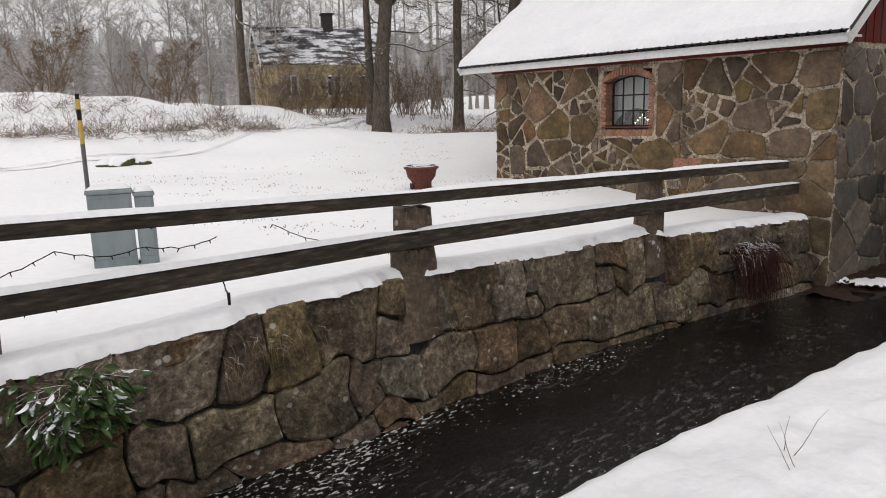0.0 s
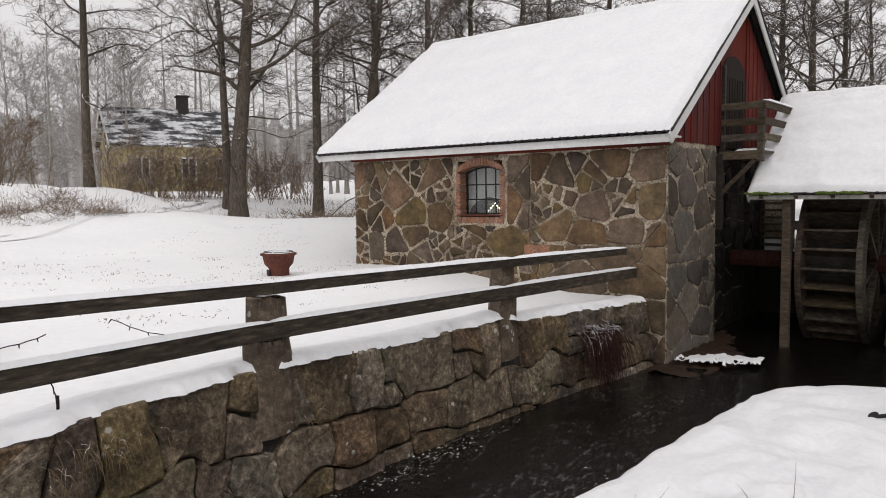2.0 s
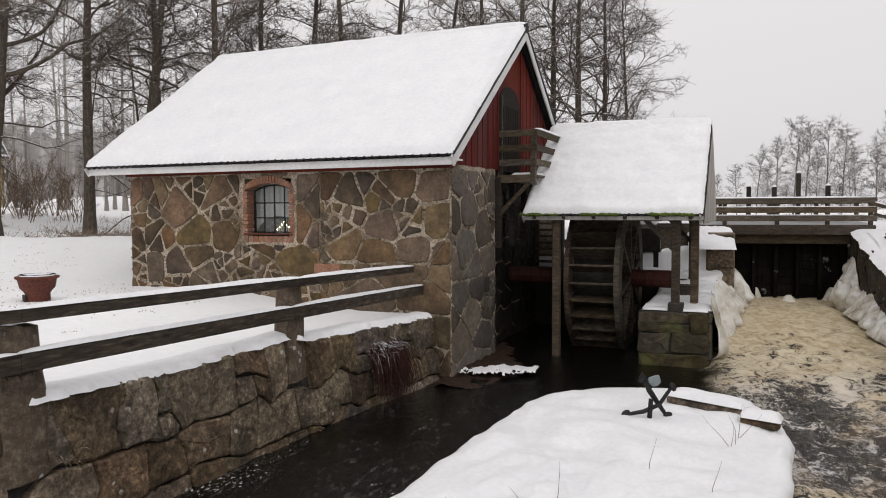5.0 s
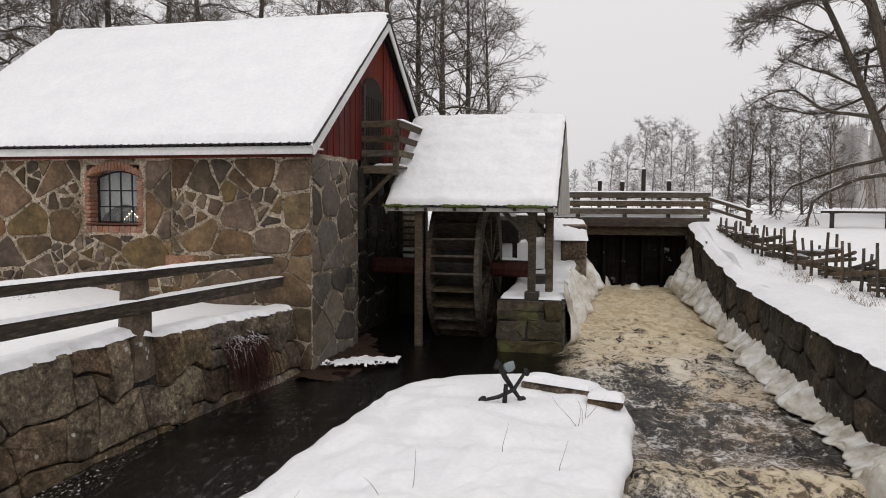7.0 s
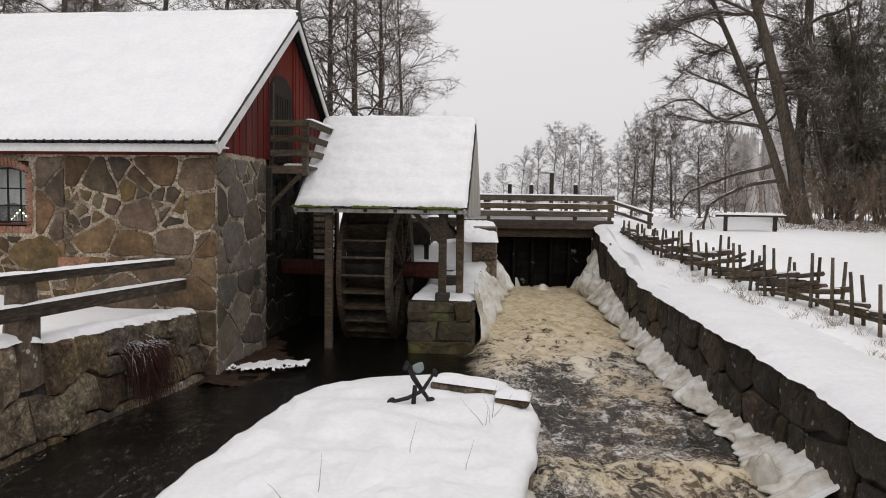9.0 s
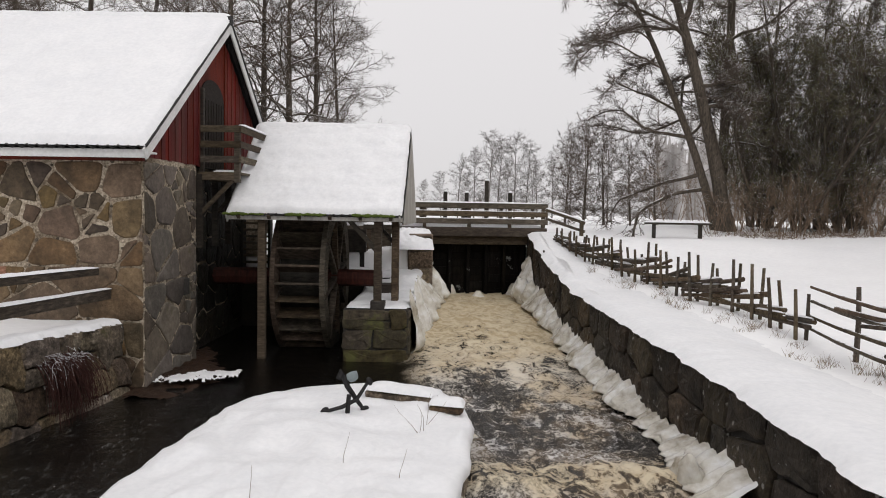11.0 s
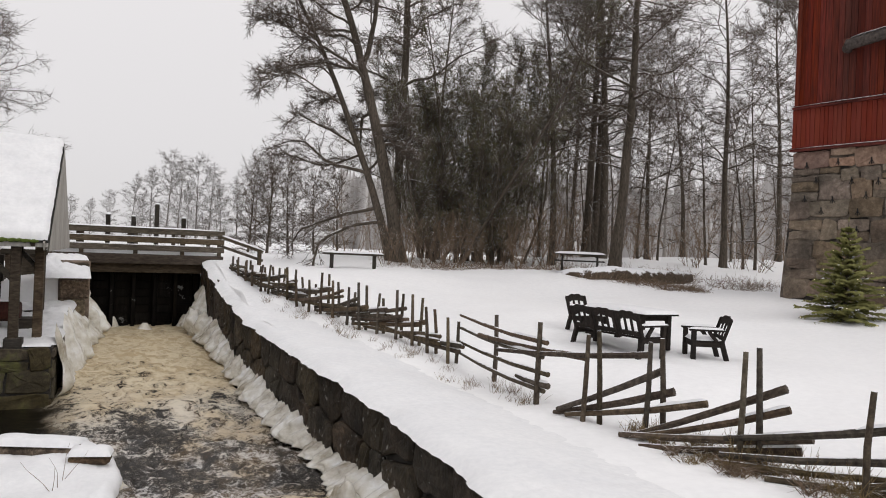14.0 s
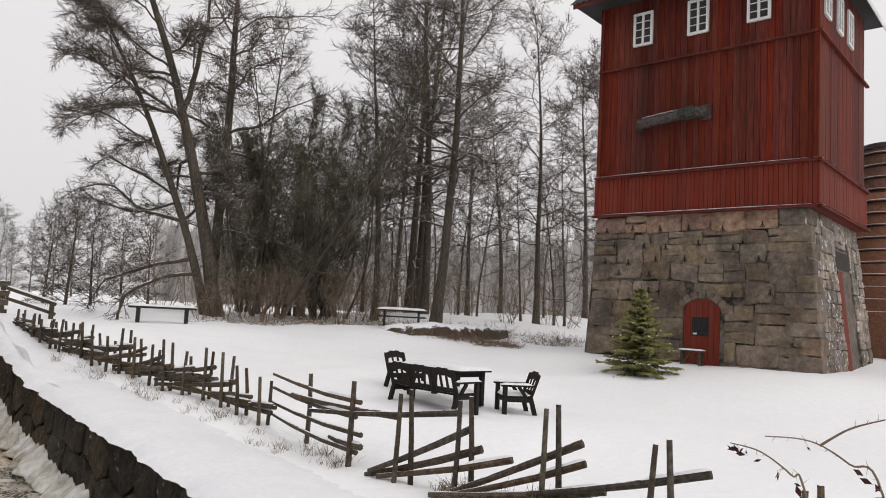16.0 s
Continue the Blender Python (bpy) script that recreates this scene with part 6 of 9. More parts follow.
def far_benches():
    b = thing("plank_bench", pose(9.75, 22.05, 2.25, 0, 0, -23), "long plank bench with snow at the meadow's edge", "bench")
    part("seat", box(-1.0, 1.0, -0.2, 0.2, 0.46, 0.52, 0.005), DARK_WOOD, b)
    for x in (-0.7, 0.7):
        part("leg", box(x - 0.06, x + 0.06, -0.15, 0.15, -0.1, 0.46, 0.005), DARK_WOOD, b)
    snow_blanket("seat_snow", lambda u, v: (-1.02 + 2.04 * u, -0.21 + 0.42 * v, 0.521), 20, 6, 0.06, None, b, 1, edge=0.2)
    t = thing("picnic_table", pose(17.05, 19.2, 2.4, 0, 0, -41), "dark picnic table with snow at the meadow's edge", "table")
    for i in range(5):
        part("top_plank", box(-0.85, 0.85, -0.38 + 0.155 * i, -0.24 + 0.155 * i, 0.62, 0.66, 0.005), DARK_WOOD, t)
    for x in (-0.6, 0.6):
        for s in (-1, 1):
            part("leg", beam((x, 0.6 * s, -0.05), (x, 0.15 * s, 0.62), 0.06, 0.1), DARK_WOOD, t)
        part("cross_bar", beam((x, -0.65, 0.36), (x, 0.65, 0.36), 0.05, 0.1), DARK_WOOD, t)
    for s in (-1, 1):
        part("seat", box(-0.85, 0.85, 0.55 * s - 0.12, 0.55 * s + 0.12, 0.40, 0.44, 0.005), DARK_WOOD, t)
    snow_blanket("table_snow", lambda u, v: (-0.87 + 1.74 * u, -0.4 + 0.8 * v, 0.662), 18, 8, 0.08, None, t, 1, edge=0.2)


far_benches()


# ---- things on the mill-side lawn ----
def cabinets():
    for i, (x, y, w, d, h, lab) in enumerate(((-8.72, 3.2, 0.46, 0.3, 0.9, "grey steel cable cabinet standing in the snow"), (-8.60, 3.54, 0.2, 0.3, 0.86, "narrow grey steel cable cabinet beside the wider one"))):
        z = ground_height(x, y) - 0.03
        c = thing("cable_cabinet", pose(x, y, z, 0, 0, 68), lab, "cabinet", "cable cabinets")
        part("body", box(-w / 2, w / 2, -d / 2, d / 2, 0, h - 0.05, 0.01), GREY_BOX, c)
        part("lid", box(-w / 2 - 0.015, w / 2 + 0.015, -d / 2 - 0.015, d / 2 + 0.015, h - 0.05, h, 0.012), GREY_BOX, c)
        part("door", box(-w / 2 + 0.03, w / 2 - 0.03, -d / 2 - 0.008, -d / 2, 0.12, h - 0.1, 0.003), GREY_BOX, c)
        part("lock", box(w / 2 - 0.07, w / 2 - 0.04, -d / 2 - 0.02, -d / 2 - 0.008, h * 0.5, h * 0.5 + 0.06), IRON, c)
        snow_blanket("lid_snow", lambda u, v: (-w / 2 + w * u, -d / 2 + d * v, h + 0.001), 10, 8, 0.045, None, c, x, edge=0.3)
    m = thing("marker_pole", pose(-8.84, 3.02, ground_height(-8.84, 3.02), 0, 0, 0), "dark steel marker pole with yellow and black bands", "pole")
    pts = lambda a, b: tube([(0.01 * a, 0, a), (0.01 * b, 0, b)], [0.024, 0.024], 10)
    for a, b, mat in ((-0.1, 1.38, DARK_STEEL), (1.38, 1.64, YELLOW_PAINT), (1.64, 1.76, BLACK_STAIN), (1.76, 1.87, YELLOW_PAINT), (1.87, 1.93, BLACK_STAIN)):
        part("band", pts(a, b), mat, m)


DARK_STEEL = surface("dark_grey_steel", [(0.3, (0.07, 0.07, 0.068)), (0.7, (0.13, 0.13, 0.125))], None, 10, rough=0.6, bump=0.1)
YELLOW_PAINT = surface("yellow_paint", [(0.3, (0.42, 0.27, 0.05)), (0.7, (0.55, 0.38, 0.09))], None, 10, rough=0.6, bump=0.1)
cabinets()


def fire_bowl():
    x, y = -10.6, 10.05
    f = thing("fire_bowl", pose(x, y, ground_height(x, y) - 0.02, 0, 0, -30), "rusty red iron fire bowl with a snowy grate", "fire bowl")
    bm = bmesh.new()
    prof = [(0.2, 0.0), (0.2, 0.17), (0.22, 0.2), (0.28, 0.27), (0.31, 0.42), (0.35, 0.435), (0.35, 0.47), (0.32, 0.475), (0.29, 0.45), (0.24, 0.35), (0.0, 0.33)]
    rings = [[bm.verts.new((r * math.cos(2 * math.pi * i / 28), r * math.sin(2 * math.pi * i / 28), z)) for i in range(28)] for r, z in prof]
    for a, b in zip(rings, rings[1:]):
        for i in range(28):
            bm.faces.new((a[i], a[(i + 1) % 28], b[(i + 1) % 28], b[i]))
    part("bowl", bm, RUST, f, soft=True)
    part("mouth", box(-0.09, 0.09, -0.225, -0.195, 0.03, 0.15, 0.01), DARK_JOINT, f, "dark fire opening")
    for a in (20, 200):
        part("handle", box(0.3, 0.36, -0.04, 0.04, 0.4, 0.43, 0.006, pose(0, 0, 0, 0, 0, a)), RUST, f)
    bm = bmesh.new()
    for i in range(9):
        xx = -0.24 + 0.06 * i
        h = math.sqrt(max(0.01, 0.29 ** 2 - xx * xx))
        add_tube(bm, [(xx, -h, 0.5), (xx, h, 0.5)], [0.006, 0.006], 5)
    part("grate", bm, IRON, f)
    snow_blanket("bowl_snow", lambda u, v: (0.28 * (2 * u - 1) * math.sqrt(1 - 0.5 * (2 * v - 1) ** 2), 0.28 * (2 * v - 1) * math.sqrt(1 - 0.5 * (2 * u - 1) ** 2), 0.475), 14, 14, 0.03, None, f, 2, edge=0.3)


fire_bowl()


def yellow_house():
    """The dwelling beyond the road: ridge towards the right, gable to the left."""
    a, b = Vector((-37.4, 23.9, 0)), Vector((-34.2, 31.1, 0))
    d = (b - a).normalized()
    L = (b - a).length
    ang = math.degrees(math.atan2(d.y, d.x))
    h = thing("yellow_house", pose(a.x, a.y, 3.0, 0, 0, ang), "yellow rendered house with half-snowed dark tiles", "house")
    w, wall, top = 5.5, 3.05, 5.35
    bm = bmesh.new()
    add_box(bm, 0.2, L - 0.2, 0.3, w, -0.5, wall)
    part("wall", bm, YELLOW_WALL, h)
    for x in (0.2, L - 0.2):
        bm = bmesh.new()
        f = [bm.verts.new((x, 0.3, wall)), bm.verts.new((x, w, wall)), bm.verts.new((x, w / 2 + 0.15, top - 0.15))]
        bm.faces.new(f)
        part("gable", bm, YELLOW_WALL, h)
    for s, y0 in ((1, 0.0), (-1, w + 0.3)):
        wavy_sheet("roof", (-0.1, y0, wall - 0.15), (L + 0.1, y0, wall - 0.15), (-0.1, w / 2 + 0.15, top), SNOWY_TILE, h, 0.3, 0.03, 4)
    for x in (-0.12, L + 0.12):
        for s, y0 in ((1, 0.0), (-1, w + 0.3)):
            part("barge_board", beam((x, y0, wall - 0.25), (x, w / 2 + 0.15, top - 0.1), 0.05, 0.2), WHITE_PAINT, h)
    c = part("chimney", box(4.3, 4.9, w / 2 - 0.2, w / 2 + 0.4, top - 0.5, top + 0.75, 0.02), DARK_JOINT, h, "dark brick chimney with snow")
    part("chimney_cap", box(4.22, 4.98, w / 2 - 0.28, w / 2 + 0.48, top + 0.75, top + 0.85, 0.02), DARK_JOINT, c)
    for x in (1.6, 4.2, 6.2):
        wd = part("window", box(x - 0.45, x + 0.45, 0.26, 0.3, 1.0, 2.3, 0.01), WHITE_PAINT, h, "white-framed window")
        for k in (-1, 1):
            part("pane", box(x + 0.2 * k - 0.16, x + 0.2 * k + 0.16, 0.25, 0.262, 1.1, 2.2), DARK_JOINT, wd)
    wd = part("window", box(0.16, 0.2, w / 2 - 0.3, w / 2 + 0.6, 3.0, 3.9, 0.01), WHITE_PAINT, h, "small gable window")
    part("pane", box(0.15, 0.162, w / 2 - 0.2, w / 2 + 0.5, 3.1, 3.8), DARK_JOINT, wd)
    part("downpipe", tube([(L - 0.1, 0.2, -0.3), (L - 0.1, 0.2, 2.8)], [0.06, 0.06], 8), WHITE_PAINT, h)


yellow_house()


# ---- island sculpture, twigs and plants ----
def iron_anchor():
    x, y = -0.2, 9.15
    z = 0.43
    a = thing("iron_cross_legs", pose(x, y, z, 0, 0, 20), "dark welded iron sculpture with crossed curved legs", "sculpture")
    part("arm", tube([(-0.3, 0, 0.03), (-0.1, 0, 0.06), (0.1, 0, 0.14), (0.24, 0, 0.34)], [0.022, 0.028, 0.028, 0.022], 8), IRON, a)
    part("arm", tube([(0.2, 0.02, 0.0), (0.1, 0.02, 0.14), (-0.02, 0.02, 0.32), (-0.08, 0.02, 0.46)], [0.022, 0.03, 0.035, 0.03], 8), IRON, a)
    part("foot_post", tube([(-0.03, -0.02, -0.05), (-0.01, -0.02, 0.22)], [0.032, 0.03], 8), IRON, a)
    for (px, pz), t in (((-0.32, 0.04), 60), ((0.27, 0.36), -25), ((0.21, 0.01), 80)):
        bm = bmesh.new()
        bmesh.ops.create_uvsphere(bm, u_segments=10, v_segments=6, radius=0.06, matrix=pose(px, 0, pz, 0, t, 0) @ Matrix.Diagonal((0.7, 0.35, 1, 1)))
        part("blade", bm, IRON, a, soft=True)
    part("head", tube([(-0.14, 0.02, 0.42), (-0.1, 0.02, 0.5), (-0.06, 0.02, 0.44)], [0.04, 0.05, 0.03], 8), IRON, a)
    bm = bmesh.new()
    bmesh.ops.create_icosphere(bm, subdivisions=2, radius=0.08, matrix=pose(0.06, 0.08, 0.42) @ Matrix.Diagonal((1.1, 0.5, 0.9, 1)))
    for v in bm.verts:
        v.co += Vector((1, 0, 1)) * 0.04 * noise.noise(v.co * 14)
    part("fish_shape", bm, GREY_BOX, a, "pale jagged metal shape")


iron_anchor()


def snow_slabs():
    for pts, w, h in ((((0.05, 10.1), (0.95, 9.68)), 0.32, 0.13), (((0.85, 9.3), (1.28, 9.2)), 0.26, 0.1)):
        (ax, ay), (bx, by) = pts
        s = thing("flat_stone", pose(0, 0, 0), "flat dark stone slab with a cap of snow", "stone", "slabs at the island's end")
        m = beam((ax, ay, 0.44), (bx, by, 0.42), w, h, 0.035)
        part("slab", m, WALL_STONE, s)
        d = Vector((bx - ax, by - ay, 0))
        n = Vector((-d.y, d.x, 0)).normalized() * w
        snow_blanket("slab_snow", lambda u, v: (ax - 0.03 * d.x + d.x * 1.06 * u + n.x * 1.1 * (v - 0.5), ay + d.y * u + n.y * 1.1 * (v - 0.5), 0.44 + h / 2 - 0.02 * u), 18, 8, 0.09, None, s, ax, edge=0.3)


snow_slabs()


def grass_tuft(name, x, y, z, n, spread, length, hang, mat, label, seed, width=0.004, category="grass", out=None):
    rng = np.random.default_rng(seed)
    L = Limbs()
    for i in range(n):
        a = rng.uniform(0, 2 * math.pi)
        d = np.array((math.cos(a) * spread, math.sin(a) * spread, 1.0))
        p = np.array((rng.normal() * 0.05, rng.normal() * 0.05, 0))
        if out:
            d = np.array((out[0], out[1] + rng.normal() * 0.5, rng.uniform(-0.1, 0.9)))
            p = p + np.array((0, rng.normal() * 0.12, rng.normal() * 0.04))
        pts, rad = limb(rng, p, d, length * rng.uniform(0.5, 1.1), width, width * 0.3, 4, 0.12, -hang)
        L.add(pts, rad, 3)
    ob = new(name, L.mesh(name, mat))
    ob.location = (x, y, z)
    tagged(ob, label, category, kind="stuff")
    return ob


def bank_plants():
    r = random.Random(4)
    # hanging dry grass on the retaining wall
    for y, x, z, h in ((2.9, -5.15, 1.2, 0.3), (3.15, -5.15, 1.16, 0.26), (2.5, -5.1, 1.1, 0.26), (4.95, -5.05, 0.8, 0.22)):
        grass_tuft("grass_tuft", x, y, z, 22, 0.8, h, 0.75, DRY_GRASS, "dry hanging grass on the stone wall", int(y * 10), 0.003, "grass", (0.8, 0.0))
    # dark red hanging stems by the mill corner
    for k in range(6):
        grass_tuft("hanging_stems", -4.28 + 0.02 * k, 10.2 + 0.09 * k, 0.86, 70, 0.35, 0.95, 0.95, RED_TWIG, "dark red hanging stems with frost over the water", 50 + k, 0.006, "plant", (0.5, 0.0))
    # weeds along the fence
    for i in range(60):
        t = r.random()
        y = 16.5 - 9 * t
        x = 5.25 + 0.9 * t + r.uniform(-0.3, 0.35)
        grass_tuft("dry_weeds", x, y, ground_height(x, y), 12, 0.6, r.uniform(0.1, 0.28), 0.05, BROWN_TWIG if i % 3 else DRY_GRASS, "dry weeds poking through the snow", 100 + i, 0.003)
    for i in range(22):
        t = r.random()
        x, y = 6.3 + 0.3 * t + r.uniform(-0.2, 0.2), 6.0 - 2.8 * t + r.uniform(-0.25, 0.1)
        grass_tuft("dry_weeds", x, y, ground_height(x, y), 26, 0.5, r.uniform(0.15, 0.4), 0.06, DRY_GRASS, "dry weeds poking through the snow", 200 + i, 0.004)
    for i in range(30):
        x, y = r.choice(((6.4, 5.6), (6.3, 4.9), (6.3, 4.5), (6.4, 4.3), (6.5, 3.5)))
        x, y = x + r.uniform(-0.3, 0.25), y + r.uniform(-0.25, 0.2)
        grass_tuft("dry_weeds", x, y, ground_height(x, y), 44, 0.9, r.uniform(0.15, 0.34), 0.2, DRY_GRASS if i % 2 else BROWN_TWIG, "tangled dry grass at the foot of the fence", 400 + i, 0.004)
    # twigs on the island
    for x, y, n in ((0.62, 8.3, 3), (0.75, 8.6, 2), (-0.9, 6.2, 1), (-0.2, 7.4, 1), (0.35, 6.9, 1), (-1.9, 5.2, 2), (-1.75, 4.9, 2), (-1.2, 6.0, 1)):
        grass_tuft("bare_twigs", x, y, 0.4, n, 0.55, 0.42, 0.02, BROWN_TWIG, "thin bare twigs standing in the snow", int(x * 10 + 900 + y * 10), 0.004, "twig")
    # scrub on the road bank, by the road and on the low mound beyond the meadow
    def scrub(name, label, n, spot, seed, tall):
        rng = np.random.default_rng(seed)
        L = Limbs()
        for i in range(n):
            x, y = spot()
            z = ground_height(x, y)
            for k in range(rng.integers(4, 12)):
                d = np.array((rng.normal() * 0.8, rng.normal() * 0.8, rng.uniform(0.3, 1.0)))
                q = np.array((x + rng.normal() * 0.15, y + rng.normal() * 0.15, z))
                pts, rad = limb(rng, q, d, tall * rng.uniform(0.3, 1.1), 0.006, 0.003, 3, 0.25, -0.02)
                L.add(pts, rad, 3)
        ob = new(name, L.mesh(name, BROWN_TWIG))
        tagged(ob, label, "scrub", kind="stuff")
    scrub("bank_scrub", "brown scrub showing through the snow on the bank", 420, lambda: polar(r.uniform(57, 80), r.uniform(22.0, 25.6)), 301, 0.55)
    scrub("road_scrub", "brown weeds showing through the snow by the road", 160, lambda: polar(r.uniform(36, 57), r.uniform(24, 34)), 302, 0.4)
    scrub("tree_litter", "thin scrub at the foot of the trees", 120, lambda: polar(r.uniform(34, 46), r.uniform(25.5, 29)), 305, 0.5)
    scrub("mound_scrub", "brown scrub on the low mound beyond the meadow", 260, lambda: polar(-42.3 - r.uniform(0, 8.5), r.uniform(23.9, 25.2)), 303, 0.32)
    scrub("meadow_weeds", "brown weeds at the grove's edge", 240, lambda: polar(-26 - r.uniform(0, 30), r.uniform(26.5, 30)), 304, 0.5)
    scrub("lawn_litter", "fallen leaf stalks scattered on the lawn snow", 200, lambda: (r.uniform(-16, -8), r.uniform(5, 15)), 306, 0.04)


def wheel_tracks():
    """Two wheel ruts of packed snow curving up to the road."""
    far = [(-23.0, 2.4), (-19.9, 5.05), (-19.3, 7.2), (-19.4, 9.3), (-19.8, 11.4), (-20.4, 13.5), (-21.2, 16.2), (-22.4, 18.6), (-25.0, 21.5)]
    near = [(-21.5, 1.9), (-19.0, 5.0), (-18.5, 7.1), (-18.6, 9.2), (-19.0, 11.3), (-19.6, 13.4), (-20.5, 16.0), (-21.8, 18.5), (-24.4, 21.4)]
    for k, (mid, off) in enumerate(((far, 0.0), (near, 0.0))):
        verts, faces = [], []
        n = 90
        for i in range(n + 1):
            s = i / n * (len(mid) - 1)
            j = min(int(s), len(mid) - 2)
            a, b = Vector(mid[j]), Vector(mid[j + 1])
            c = a.lerp(b, s - j)
            t = (b - a).normalized()
            q = Vector((t.y, -t.x))
            for w in (-0.09, 0.0, 0.09):
                p = c + q * (off + w + 0.05 * noise.noise((s * 2, k, 0)))
                verts.append((p.x, p.y, ground_height(p.x, p.y) + 0.014))
        for i in range(n):
            for m in (0, 1):
                v = 3 * i + m
                faces.append((v, v + 1, v + 4, v + 3))
        ob = sheet("wheel_track", verts, faces, PACKED_SNOW)
        tagged(ob, "wheel rut of packed grey snow", "track", "wheel ruts", kind="structure")


def mound():
    """Low earth bank with a bare brown edge between meadow and grove."""
    pts = [(15.8, 18.6), (16.2, 17.6), (17.4, 17.1), (18.8, 17.1), (20.4, 17.5), (21.8, 18.3), (22.8, 19.3)]
    verts, faces = [], []
    n, m = 60, 8
    for i in range(n + 1):
        s = i / n * (len(pts) - 1)
        j = min(int(s), len(pts) - 2)
        a, b = Vector(pts[j]), Vector(pts[j + 1])
        c = a.lerp(b, s - j)
        k = math.sin(math.pi * i / n) ** 0.5
        for q in range(m + 1):
            v = q / m
            d = Vector((0.45, 0.89)) * (v ** 1.6) * 1.7
            p = c + d + Vector((1, 0)) * 0.1 * noise.noise((s * 3, v * 3, 0))
            h = k * (0.42 * min(1.0, v * 5) - 0.30 * max(0.0, v - 0.5) * 2) + 0.04 * noise.noise((p.x * 3, p.y * 3, v))
            verts.append((p.x, p.y, ground_height(p.x, p.y) + h - 0.02))
    for i in range(n):
        for q in range(m):
            a = i * (m + 1) + q
            faces.append((a, a + 1, a + m + 2, a + m + 1))
    ob = sheet("earth_mound", verts, faces, EARTH)
    tagged(ob, "low earth mound with brown edge and snow on top", "mound", kind="structure")


PACKED_SNOW = surface("packed_snow", [(0.3, (0.64, 0.64, 0.65)), (0.7, (0.78, 0.78, 0.79))], None, 8, rough=0.6, bump=0.3)
EARTH = surface("bare_earth", [(0.3, (0.035, 0.026, 0.018)), (0.7, (0.12, 0.088, 0.06))], None, 14, rough=0.95, bump=0.8, snow=0.42)


def leafy_plant():
    rng = np.random.default_rng(9)
    p = thing("evergreen_plant", pose(-5.36, 1.5, 1.12), "bushy evergreen plant with drooping green leaves and snow", "plant")
    leaves, stems = Limbs(), Limbs()
    for i in range(230):
        a = rng.uniform(0, 2 * math.pi)
        d = np.array((0.75 + 0.5 * math.cos(a), math.sin(a) * 1.1, rng.uniform(-0.5, 0.6)))
        d /= np.linalg.norm(d)
        base = np.array((rng.uniform(-0.08, 0.1), rng.uniform(-0.24, 0.24), rng.uniform(-0.26, 0.14)))
        pts, rad = limb(rng, base, d, rng.uniform(0.08, 0.2), 0.004, 0.003, 3, 0.1, -0.1)
        stems.add(pts, rad, 3)
        e = pts[-1]
        t = d + np.array((0.1, 0, -0.75))
        t /= np.linalg.norm(t)
        s = np.cross(t, rng.normal(size=3))
        s /= np.linalg.norm(s)
        n = np.cross(t, s)
        L, W = rng.uniform(0.08, 0.14), rng.uniform(0.018, 0.03)
        b = len(leaves.v)
        for u, w in ((0, 0.15), (0.3, 0.9), (0.6, 1.0), (0.85, 0.55), (1.0, 0.03)):
            c = e + t * L * u - n * 0.03 * u * u
            for q in (-1, 0, 1):
                leaves.v.append(tuple(c + s * W * w * q + n * (0.012 if q else 0.0)))
        for k in range(4):
            for q in range(2):
                leaves.f.append((b + 3 * k + q, b + 3 * k + q + 1, b + 3 * k + q + 4, b + 3 * k + q + 3))
    for nm, q, mat in (("foliage", leaves, GREEN_LEAF), ("stem", stems, BROWN_TWIG)):
        ob = new(nm, q.mesh(nm, mat))
        ob.parent = p
        ob["kind"] = "stuff"


